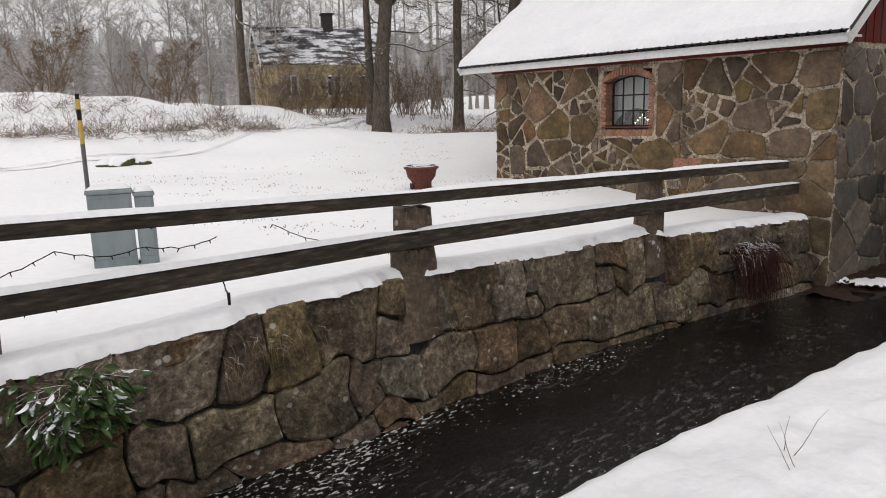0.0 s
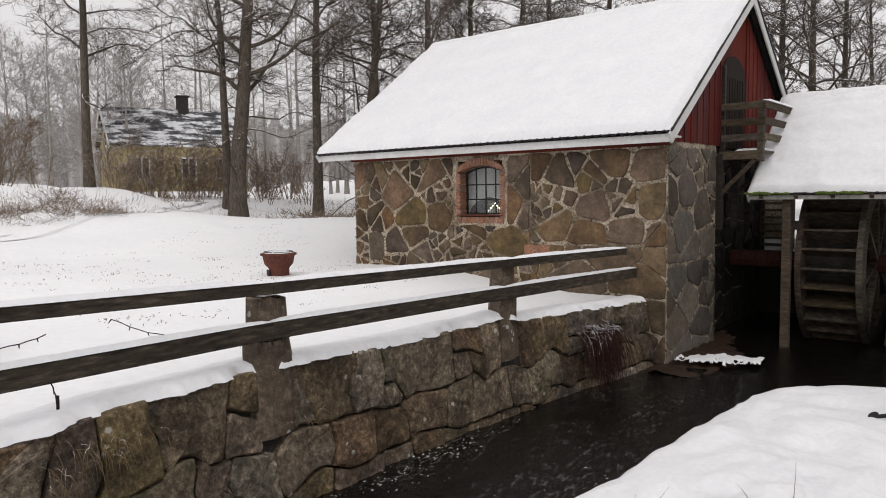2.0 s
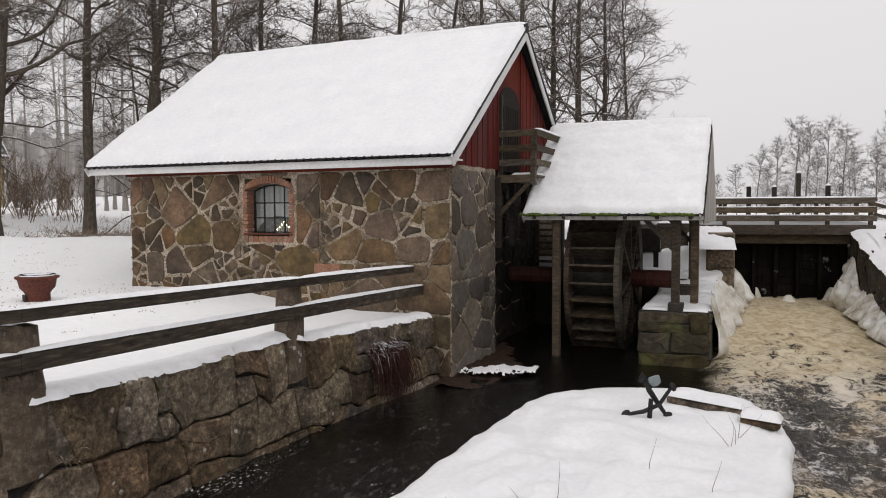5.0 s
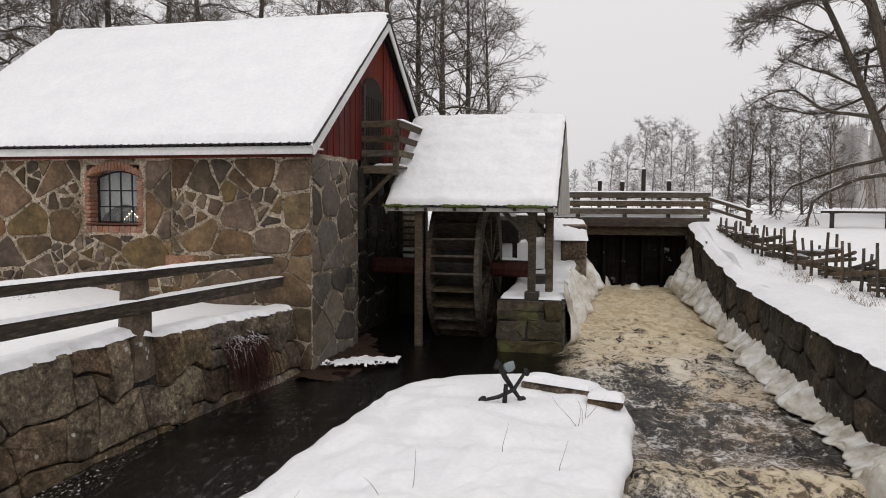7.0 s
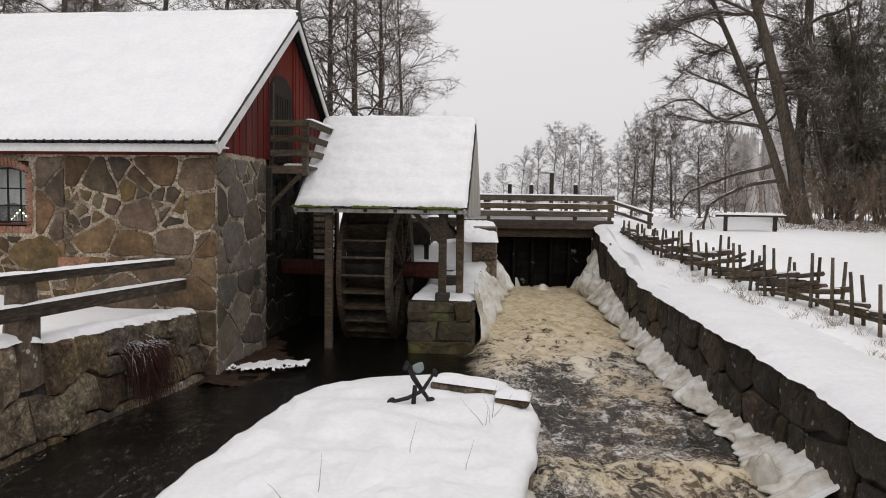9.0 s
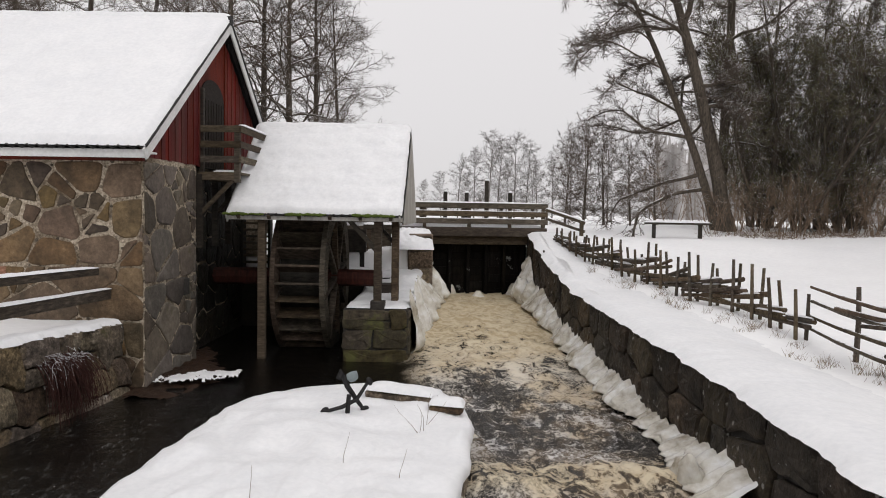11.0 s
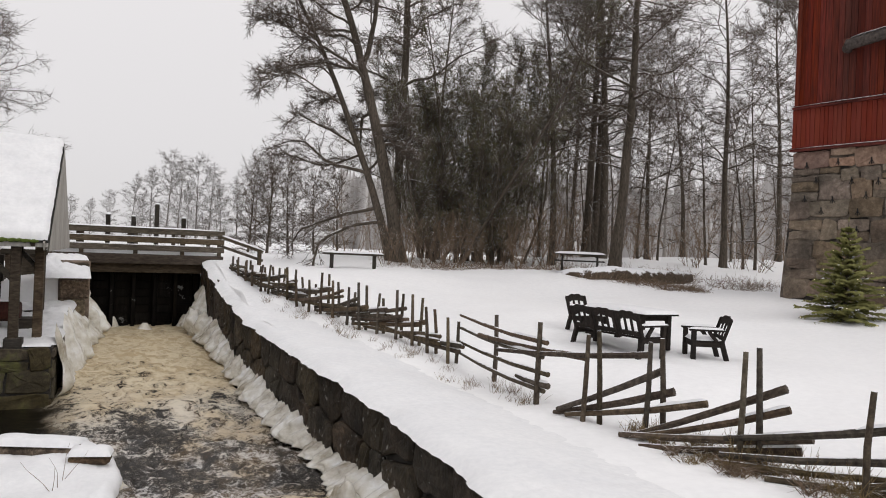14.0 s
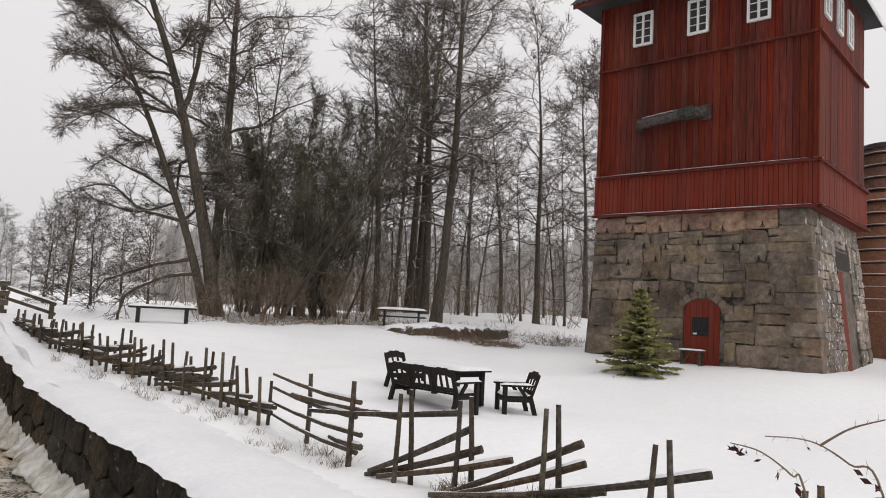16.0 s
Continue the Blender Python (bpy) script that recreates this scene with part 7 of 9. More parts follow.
def hanging_briar():
    rng = np.random.default_rng(12)
    L, lv = Limbs(), Limbs()
    arcs = [[(4.98, 0.9, 1.0), (4.9, 1.11, 2.24), (4.86, 1.26, 2.38), (4.8, 1.44, 2.48), (4.72, 1.66, 2.48)], [(4.82, 1.4, 2.46), (4.86, 1.26, 2.57), (4.91, 1.1, 2.64)], [(4.9, 1.2, 1.0), (4.8, 1.46, 2.17), (4.77, 1.53, 2.28), (4.71, 1.68, 2.39), (4.65, 1.83, 2.42)]]
    for k, arc in enumerate(arcs):
        pts = []
        q = [np.array(p) for p in arc]
        for i in range(len(q) - 1):
            p0, p1, p2, p3 = q[max(i - 1, 0)], q[i], q[i + 1], q[min(i + 2, len(q) - 1)]
            for s in range(7):
                t = s / 7
                pts.append(0.5 * (2 * p1 + (p2 - p0) * t + (2 * p0 - 5 * p1 + 4 * p2 - p3) * t * t + (3 * p1 - p0 - 3 * p2 + p3) * t ** 3))
        pts.append(q[-1])
        n = len(pts)
        L.add(pts, [0.008 - 0.005 * i / n for i in range(n)], 5)
        for i in range(2, n - 1, 2):
            d = (pts[i + 1] - pts[i]) / (np.linalg.norm(pts[i + 1] - pts[i]) + 1e-9)
            L.spike(pts[i], pts[i] + turned(rng, d, 1.2) * rng.uniform(0.025, 0.06), 0.0025)
            if k != 1 and rng.random() < (0.75 if i > n * 0.75 or i < n * 0.45 else 0.15):
                p = pts[i] + rng.normal(size=3) * 0.015
                L.spike(pts[i], p - np.array((0, 0, 0.04)), 0.002)
                lv.leaf(p - np.array((0, 0, 0.055)), rng.uniform(0.022, 0.04), rng)
                lv.leaf(p - np.array((0, 0, 0.05)), rng.uniform(0.015, 0.03), rng)
        if k == 2:
            for m in range(4):
                lv.leaf(pts[-1 - m] - np.array((0, 0, 0.03)), 0.032, rng)
    b = thing("briar", pose(0, 0, 0), "thorny bare briar shoots with withered leaves", "briar")
    ob = new("shoot", L.mesh("shoot", BROWN_TWIG))
    ob.parent = b
    for f in lv.f:
        one = Limbs()
        one.v, one.f = [lv.v[i] for i in f], [(0, 1, 2, 3)]
        ob = new("withered_leaf", one.mesh("withered_leaf", RED_TWIG))
        ob.parent = b


def mossy_boulder():
    x, y = -17.1, 6.85
    z = ground_height(x, y)
    b = thing("boulder", pose(x, y, z), "low mossy boulder half buried in snow", "stone")
    for k, (dx, dy, s) in enumerate(((0, 0, 0.3), (0.1, 0.4, 0.2), (-0.1, -0.3, 0.18))):
        bm = bmesh.new()
        bmesh.ops.create_icosphere(bm, subdivisions=3, radius=s)
        for v in bm.verts:
            f = 1 + 0.35 * noise.noise(v.co * 4 + Vector((k * 3.0, 1, 0)))
            v.co = Vector((v.co.x * f + dx, v.co.y * f * 1.2 + dy, max(-0.1, v.co.z * 0.75 * f)))
        part("rock", bm, BOULDER, b, soft=True)


BOULDER = surface("mossy_boulder", [(0.3, (0.03, 0.032, 0.02)), (0.7, (0.10, 0.098, 0.06))], None, 14, rough=0.9, bump=0.6, snow=0.75, moss=((0.06, 0.075, 0.02), 0.45))
mossy_boulder()


# ---- ice along the spillway ----
def ice_wall(name, edge, label):
    """Lumpy ice skirts: edge(t) gives foot, top and the outward direction."""
    L = thing(name, pose(0, 0, 0), label, "ice", kind="stuff")
    rng = random.Random(6)
    n, m = 420, 16
    verts, faces = [], []
    for i in range(n + 1):
        t = i / n
        foot, h, out = edge(t)
        k = 0.5 + 0.6 * noise.noise((t * 8, 1.3, 0)) + 0.3 * noise.noise((t * 19, 4, 0))
        lobe = abs(math.sin(t * 38 + 4 * noise.noise((t * 9, 0, 0))))
        hh = max(0.05, h * (0.30 + 0.85 * k) + 0.10 * noise.noise((t * 75, 2, 0)) + 0.05 * noise.noise((t * 160, 5, 0)))
        for j in range(m + 1):
            v = j / m
            lip = math.sin(math.pi * min(1.0, v / 0.36)) if v < 0.18 else max(0.0, 1 - (v - 0.18) / 0.82) ** 0.9
            bulge = lip * (0.05 + 0.17 * max(0.0, k) + 0.10 * lobe) + 0.045 * noise.noise((t * 45, v * 3, 2)) + 0.025 * noise.noise((t * 130, v * 5, 5))
            p = Vector(foot) + Vector(out) * max(0.0, bulge * (1 if v < 0.98 else 0)) + Vector((0, 0, hh * v))
            verts.append(tuple(p))
    for i in range(n):
        for j in range(m):
            a = i * (m + 1) + j
            faces.append((a, a + m + 1, a + m + 2, a + 1))
    ob = sheet("ice_sheet", verts, faces, ICE, L)
    return L


def bank_edge(t):
    y = 6.6 + 13.9 * t
    xr, zr = lerp_table(RIGHT_EDGE, y)
    w = 0.5 * max(0.0, (y - 11) / 9.5) ** 1.2
    k = 2.1 - 1.3 * t + 1.8 * t ** 3
    return (xr - 0.05, y, w + 0.03), 0.36 + 1.0 * t ** 2.5, (-k, -0.1, 0)


def pier_edge(t):
    a = HOUSE @ Vector((3.97, 3.3 + 6.0 * t, 0))
    w = 0.5 * max(0.0, (a.y - 11) / 9.5) ** 1.2
    return (a.x - 0.02, a.y, w - 0.1), 1.25 + 0.4 * t, (1.0 + 2.2 * t, -0.12, 0)


def island_edge(t):
    y = 6.0 + 3.4 * t
    return (0.72 + 0.62 * t, y, -0.08), 0.25, (1, 0, 0)


ice_wall("bank_ice", bank_edge, "lumpy grey-white ice skirt frozen to the spillway wall")
ice_wall("pier_ice", pier_edge, "yellowish frozen ice curtain beside the spillway")
ice_wall("island_ice", island_edge, "ice clinging to the island's stone edge")


def ice_boulder():
    for x, y, z, s in ((3.5, 7.3, 0.2, 0.15), (3.52, 7.5, 0.05, 0.2), (4.3, 19.7, 0.75, 0.3), (4.35, 18.9, 0.7, 0.28)):
        bm = bmesh.new()
        bmesh.ops.create_icosphere(bm, subdivisions=3, radius=s)
        for v in bm.verts:
            k = 1 + 0.45 * noise.noise(v.co * 6 + Vector((x, y, 0))) + 0.2 * noise.noise(v.co * 17)
            v.co = Vector((v.co.x * k * 0.8, v.co.y * k, v.co.z * k * 1.35))
        ob = part("ice_lump", bm, ICE, None, soft=True)
        ob.location = (x, y, z)
        tagged(ob, "rounded lump of ice at the water's edge", "ice", "ice lumps")


ice_boulder()


# ---- trees ----
class Limbs:
    """Collects many thin tubes into one mesh."""

    def __init__(self):
        self.v, self.f = [], []

    def add(self, pts, radii, sides):
        base = len(self.v)
        ref = None
        for i, p in enumerate(pts):
            d = pts[min(i + 1, len(pts) - 1)] - pts[max(i - 1, 0)]
            d = d / (np.linalg.norm(d) + 1e-9)
            if ref is None:
                ref = np.cross(d, (0.31, 0.87, 0.22))
            ref = ref - d * ref.dot(d)
            ref = ref / (np.linalg.norm(ref) + 1e-9)
            q = np.cross(d, ref)
            for k in range(sides):
                a = 2 * math.pi * k / sides
                self.v.append(tuple(p + (ref * math.cos(a) + q * math.sin(a)) * radii[i]))
        for i in range(len(pts) - 1):
            for k in range(sides):
                k2 = (k + 1) % sides
                a, b = base + i * sides, base + (i + 1) * sides
                self.f.append((a + k, a + k2, b + k2, b + k))

    def spike(self, p, q, r):
        """A thin twig running to a point."""
        d = (q - p) / (np.linalg.norm(q - p) + 1e-9)
        a = np.cross(d, (0.31, 0.87, 0.22))
        a = a / (np.linalg.norm(a) + 1e-9)
        b = np.cross(d, a)
        base = len(self.v)
        for c, s in ((1, 0), (-0.5, 0.87), (-0.5, -0.87)):
            self.v.append(tuple(p + (a * c + b * s) * r))
        self.v.append(tuple(q))
        for k in range(3):
            self.f.append((base + k, base + (k + 1) % 3, base + 3))

    def leaf(self, p, size, rng):
        base = len(self.v)
        a = rng.normal(size=3)
        a /= np.linalg.norm(a)
        b = np.cross(a, rng.normal(size=3))
        b /= np.linalg.norm(b) + 1e-9
        for s, t in ((-1, 0), (0, -0.45), (1, 0), (0, 0.45)):
            self.v.append(tuple(p + (a * s + b * t) * size))
        self.f.append((base, base + 1, base + 2, base + 3))

    def mesh(self, name, mat):
        me = bpy.data.meshes.new(name)
        me.from_pydata(self.v, [], self.f)
        me.update()
        me.polygons.foreach_set("use_smooth", [True] * len(me.polygons))
        me.materials.append(mat)
        return me


def limb(rng, start, d, length, r0, r1, n, wander, lift):
    """A wandering line of points; lift > 0 turns it upwards, < 0 lets it hang."""
    pts, rad = [np.array(start, float)], [r0]
    d = np.array(d, float)
    for i in range(n):
        d = d + rng.normal(size=3) * wander + np.array((0, 0, lift))
        d /= np.linalg.norm(d)
        pts.append(pts[-1] + d * length / n)
        rad.append(r0 + (r1 - r0) * (i + 1) / n)
    return pts, rad


def along(pts, t):
    s = t * (len(pts) - 1)
    i = min(int(s), len(pts) - 2)
    return pts[i] + (pts[i + 1] - pts[i]) * (s - i), (pts[i + 1] - pts[i]) / (np.linalg.norm(pts[i + 1] - pts[i]) + 1e-9)


def turned(rng, d, angle, flat=0.0):
    """A direction at an angle to d, at a random turn round it."""
    side = rng.normal(size=3)
    side[2] *= 1 - flat
    side = side - d * side.dot(d)
    side /= np.linalg.norm(side) + 1e-9
    return d * math.cos(angle) + side * math.sin(angle)


def make_tree(seed, height, girth, fork=0.3, boughs=26, reach=0.3, angle=1.0, lift=0.06, hang=0.0, lean=(0, 0), subs=7, twigs=8, stems=1, twig_r=0.007,
              bark=None, twig=None, leaves=0, leaf_mat=None, twig_len=0.7, wander=0.05):
    rng = np.random.default_rng(seed)
    trunk, crown, foliage = Limbs(), Limbs(), Limbs()
    for s in range(stems):
        spread = (0, 0) if stems == 1 else (rng.normal() * 0.22, rng.normal() * 0.22)
        d = np.array((lean[0] + spread[0], lean[1] + spread[1], 1.0))
        d /= np.linalg.norm(d)
        hh = height * (1 if s == 0 else rng.uniform(0.6, 0.95))
        pts, rad = limb(rng, (spread[0] * 0.8, spread[1] * 0.8, -0.25), d, hh / d[2], girth, girth * 0.12, 14, wander, 0.02)
        rad[0] *= 1.5
        trunk.add(pts, rad, 8)
        for b in range(boughs):
            t = fork + (0.985 - fork) * (b + rng.random()) / boughs
            p, dd = along(pts, t)
            ang = angle * rng.uniform(0.75, 1.2) * (1 - 0.45 * t)
            bd = turned(rng, dd, ang)
            shape = math.sin(math.pi * min(1.0, 0.25 + 0.8 * (t - fork) / (1 - fork))) ** 0.6
            bl = height * reach * (0.35 + 0.65 * shape) * rng.uniform(0.7, 1.2)
            br = max(0.012, girth * (1 - t) * 0.3 + 0.012)
            bp, brad = limb(rng, p, bd, bl, br, 0.008, 5, 0.15, lift)
            (trunk if br > 0.05 else crown).add(bp, brad, 5 if br > 0.05 else 3)
            for c in range(subs):
                t2 = 0.2 + 0.8 * (c + rng.random()) / subs
                q, qd = along(bp, min(t2, 0.99))
                sd = turned(rng, qd, rng.uniform(0.5, 1.0), 0.3)
                sl = bl * 0.42 * (1.15 - 0.6 * t2) * rng.uniform(0.6, 1.2)
                sp, srad = limb(rng, q, sd, sl, max(0.007, 0.4 * br * (1 - t2)), 0.004, 3, 0.22, lift - hang)
                crown.add(sp, srad, 3)
                for w in range(twigs):
                    t3 = 0.15 + 0.85 * (w + rng.random()) / twigs
                    u, ud = along(sp, min(t3, 0.99))
                    wd = turned(rng, ud, rng.uniform(0.4, 0.95))
                    wl = twig_len * rng.uniform(0.45, 1.1)
                    tip = u + wd * wl - np.array((0, 0, hang * 1.6 * wl))
                    crown.spike(u, tip, twig_r)
                    wp = [u, tip]
                    if leaves:
                        for k in range(leaves):
                            foliage.leaf(along(wp, rng.random())[0] + rng.normal(size=3) * 0.08, rng.uniform(0.025, 0.055), rng)
    return trunk.mesh("trunk", bark or BARK), crown.mesh("crown", twig or TWIG), (foliage.mesh("foliage", leaf_mat) if leaves else None)


def plant(meshes, x, y, turn, size, label, group="", z=None, category="tree", name="bare_tree"):
    ob = thing(name, pose(x, y, (snow_height(x, y) if z is None else z) - 0.05, 0, 0, turn) @ Matrix.Diagonal((size, size, size, 1)), label, category, group)
    for me in meshes:
        if me:
            child = new(me.name.split(".")[0], me)
            child.parent = ob
    return ob


def sprays(rng, crown, bp, bl, br, subs, twigs, sub_len=0.42, lift=0.02, twig_len=0.42, twig_r=0.008, split=2):
    """Side branches in flat fans along a bough, each with forked twigs."""
    for c in range(subs):
        t2 = 0.16 + 0.82 * (c + rng.random()) / subs
        q, qd = along(bp, min(t2, 0.99))
        side = np.array((qd[1], -qd[0], 0.0)) * (1 if c % 2 else -1) + rng.normal(size=3) * 0.3
        sd = qd * rng.uniform(0.5, 1.0) + side * rng.uniform(0.5, 0.95)
        sl = bl * sub_len * (1.1 - 0.62 * t2) * rng.uniform(0.6, 1.25)
        sp, srad = limb(rng, q, sd / np.linalg.norm(sd), sl, max(0.012, 0.45 * br * (1 - t2)), 0.007, 3, 0.3, lift)
        crown.add(sp, srad, 3)
        for w in range(twigs):
            u, ud = along(sp, min(0.99, 0.15 + 0.85 * (w + rng.random()) / twigs))
            s2 = np.array((ud[1], -ud[0], 0.0)) * (1 if w % 2 else -1) + rng.normal(size=3) * 0.4
            wd = ud * 0.7 + s2 * 0.8 + np.array((0, 0, 0.10 + lift))
            tip = u + wd * twig_len * rng.uniform(0.5, 1.15)
            crown.spike(u, tip, twig_r * 1.2)
            for k in range(split):
                m = u + (tip - u) * rng.uniform(0.25, 0.8)
                crown.spike(m, m + (wd + rng.normal(size=3) * 0.6) * twig_len * rng.uniform(0.35, 0.7), twig_r * 1.1)


def tall_tree(seed, height, girth, first=0.32, boughs=34, reach=0.2, elev=(-0.05, 0.85), subs=9, twigs=9, lift=0.0, bend=0.14, straight=0.012, snags=4,
              twig_len=0.42, twig_r=0.008, split=2, tilt=(0, 0), top=0.7, bark=None, twig=None):
    """A bare broadleaf tree: a trunk with arching boughs and fans of twigs."""
    rng = np.random.default_rng(seed)
    trunk, crown = Limbs(), Limbs()
    d = np.array((tilt[0], tilt[1], 1.0))
    d /= np.linalg.norm(d)
    pts, rad = limb(rng, (0, 0, -0.3), d, height + 0.3, girth, girth * 0.10, 16, straight, 0.01)
    rad[0] *= 1.45
    rad[1] *= 1.1
    trunk.add(pts, rad, 9)
    turn = rng.uniform(0, 6.28)
    for b in range(boughs):
        f = (b + rng.random()) / boughs
        t = first + (0.985 - first) * f
        p, dd = along(pts, t)
        turn += 2.4 + rng.normal() * 0.4
        e = elev[0] + (elev[1] - elev[0]) * f ** 1.3 + rng.normal() * 0.15
        bd = np.array((math.cos(turn) * math.cos(e), math.sin(turn) * math.cos(e), math.sin(e)))
        shape = math.sin(math.pi * min(1.0, 0.22 + top * f)) ** 0.8
        bl = height * reach * (0.3 + 0.7 * shape) * rng.uniform(0.65, 1.2)
        br = max(0.026, float(np.interp(t, np.linspace(0, 1, len(rad)), rad)) * 0.42)
        bp, brad = limb(rng, p, bd, bl, br, 0.009, 8, bend, lift)
        (trunk if br > 0.05 else crown).add(bp, brad, 5 if br > 0.05 else 3)
        sprays(rng, crown, bp, bl, br, subs, twigs, 0.36, lift + 0.03, twig_len, twig_r, split)
    for b in range(snags):
        p, dd = along(pts, first * rng.uniform(0.45, 1.0))
        a = rng.uniform(0, 6.28)
        bp, brad = limb(rng, p, (math.cos(a), math.sin(a), rng.uniform(-0.2, 0.3)), rng.uniform(1.2, 3.2), 0.035, 0.01, 7, 0.22, 0.0)
        trunk.add(bp, brad, 4)
        sprays(rng, crown, bp, 1.6, 0.02, 3, 3, 0.35, 0.0, 0.35, twig_r, 1)
    return trunk.mesh("trunk", bark or BARK), crown.mesh("crown", twig or TWIG), None


def leaning_tree(seed):
    """Two stems from one foot leaning out over the pond, with tiers of arching boughs on the open side."""
    rng = np.random.default_rng(seed)
    trunk, crown = Limbs(), Limbs()
    open_side = np.array((-0.891, 0.454, 0.0))
    ahead = np.array((0.454, 0.891, 0.0))
    for lean, girth, hh, foot, more in ((0.24, 0.19, 15.5, -0.1, 0.016), (0.17, 0.30, 17.0, 0.25, 0.018)):
        d = open_side * lean + np.array((0, 0, 1.0))
        pts, rad = [open_side * -foot + np.array((0, 0, -0.3))], [girth * 1.4]
        for i in range(14):
            d = d + open_side * more + rng.normal(size=3) * 0.02
            d /= np.linalg.norm(d)
            pts.append(pts[-1] + d * hh / 14)
            rad.append(girth * (1 - 0.88 * (i + 1) / 14))
        trunk.add(pts, rad, 9)
        n = 19
        for b in range(n):
            t = 0.24 + 0.74 * (b + rng.random()) / n
            p, dd = along(pts, t)
            turn = rng.normal() * 0.75 + (math.pi if rng.random() < (0.12 if foot < 0 else 0.38) else 0.0)
            out = open_side * math.cos(turn) + ahead * math.sin(turn)
            bl = (5.0 - 2.6 * abs(t - 0.5)) * rng.uniform(0.7, 1.1) * (0.62 if math.cos(turn) < 0 else 1.0)
            br = max(0.035, girth * (1 - t) * 0.48)
            bp, brad = limb(rng, p, out * 0.8 + np.array((0, 0, 0.6)), bl, br, 0.014, 11, 0.24, -0.042)
            (trunk if br > 0.05 else crown).add(bp, brad, 5)
            sprays(rng, crown, bp, bl, br, 28, 13, 0.27, 0.04, 0.30, 0.0072, 3)
        if foot > 0:
            # a forked limb that rises on the landward side
            p, dd = along(pts, 0.5)
            bp, brad = limb(rng, p, -open_side * 0.35 + np.array((0, 0, 1.0)), 6.5, 0.12, 0.02, 10, 0.1, 0.03)
            trunk.add(bp, brad, 6)
            for k in range(8):
                q, qd = along(bp, 0.25 + 0.09 * k)
                a = rng.uniform(0, 6.28)
                cp, crad = limb(rng, q, (math.cos(a), math.sin(a), 0.5), rng.uniform(1.6, 3.0), 0.04, 0.01, 7, 0.16, 0.0)
                crown.add(cp, crad, 4)
                sprays(rng, crown, cp, 2.6, 0.04, 12, 11, 0.36, 0.0, 0.4)
        else:
            # the low boughs that sweep out and hang almost to the rail
            for z, bl, dz in ((0.13, 7.2, 0.02), (0.17, 5.2, 0.12), (0.27, 5.4, -0.05)):
                p, dd = along(pts, z)
                bp, brad = limb(rng, p, open_side + np.array((0, 0, dz)), bl, 0.085, 0.012, 12, 0.2, -0.03)
                trunk.add(bp, brad, 6)
                sprays(rng, crown, bp, bl * 0.8, 0.07, 26, 11, 0.27, 0.02, 0.32)
    return trunk.mesh("trunk", BARK), crown.mesh("crown", TWIG), None


ALDER = [tall_tree(211 + k, 17, 0.18, first=0.30, boughs=38, reach=0.225, elev=(0.3, 1.1), subs=11, twigs=7, bend=0.26, lift=-0.005, straight=0.02, twig_len=0.38, twig_r=0.0088) for k in range(3)]
LEAN_ALDER = tall_tree(230, 17, 0.185, first=0.32, boughs=42, reach=0.23, elev=(0.1, 1.0), bend=0.2, lift=0.012, snags=8, subs=11, twigs=8, twig_r=0.0088, tilt=(0.07, 0.0), straight=0.02)
DENSE = [tall_tree(241 + k, 15, 0.18, first=0.16, boughs=44, reach=0.29, elev=(0.65, 1.2), lift=-0.045, bend=0.2, subs=9, twigs=9, snags=0, top=0.6, twig_r=0.0068) for k in range(2)]
OAK = tall_tree(253, 16, 0.31, first=0.27, boughs=34, reach=0.30, elev=(0.3, 1.0), lift=0.025, subs=10, twigs=9, bend=0.22, straight=0.03, snags=5)
BIRCH = tall_tree(261, 16, 0.17, first=0.28, boughs=34, reach=0.19, elev=(0.5, 1.0), lift=-0.07, subs=8, twigs=9, snags=2)
LEANER = leaning_tree(64)
SHORE = tall_tree(271, 7, 0.13, first=0.10, boughs=34, reach=0.40, elev=(0.4, 1.25), lift=-0.02, subs=7, twigs=8, snags=0, top=0.5, twig_len=0.4, twig_r=0.012, split=1)
FAR = [tall_tree(281 + k, 11, 0.14, first=0.14, boughs=30, reach=0.27, elev=(0.55, 1.25), lift=-0.02, subs=6, twigs=7, snags=0, top=0.6, twig_len=0.6, twig_r=0.016, split=1, bark=HAZY_FROST_TWIG, twig=HAZY_FROST_TWIG) for k in range(3)]
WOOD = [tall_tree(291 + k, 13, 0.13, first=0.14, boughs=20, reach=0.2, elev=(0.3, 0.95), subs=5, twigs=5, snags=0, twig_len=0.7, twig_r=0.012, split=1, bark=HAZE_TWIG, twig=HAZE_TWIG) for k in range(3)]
THIN = [tall_tree(301 + k, 10, 0.075, first=0.22, boughs=24, reach=0.19, elev=(0.2, 0.95), subs=5, twigs=6, snags=2, split=1, straight=0.03) for k in range(2)]
BRUSH = [make_tree(81 + k, 3.4, 0.024, fork=0.12, boughs=6, reach=0.34, angle=0.6, lift=0.09, subs=3, twigs=5, stems=6, twig_len=0.4, twig_r=0.006, bark=BROWN_TWIG, twig=BROWN_TWIG) for k in range(2)]
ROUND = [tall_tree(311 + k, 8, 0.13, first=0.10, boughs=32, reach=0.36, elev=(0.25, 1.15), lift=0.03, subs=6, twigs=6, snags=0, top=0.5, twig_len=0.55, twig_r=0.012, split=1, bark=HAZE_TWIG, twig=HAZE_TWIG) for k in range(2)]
DOME = make_tree(85, 4.2, 0.035, fork=0.06, boughs=13, reach=0.36, angle=0.75, lift=0.06, subs=5, twigs=8, stems=7, twig_len=0.5, twig_r=0.009, bark=BROWN_TWIG, twig=BROWN_TWIG)
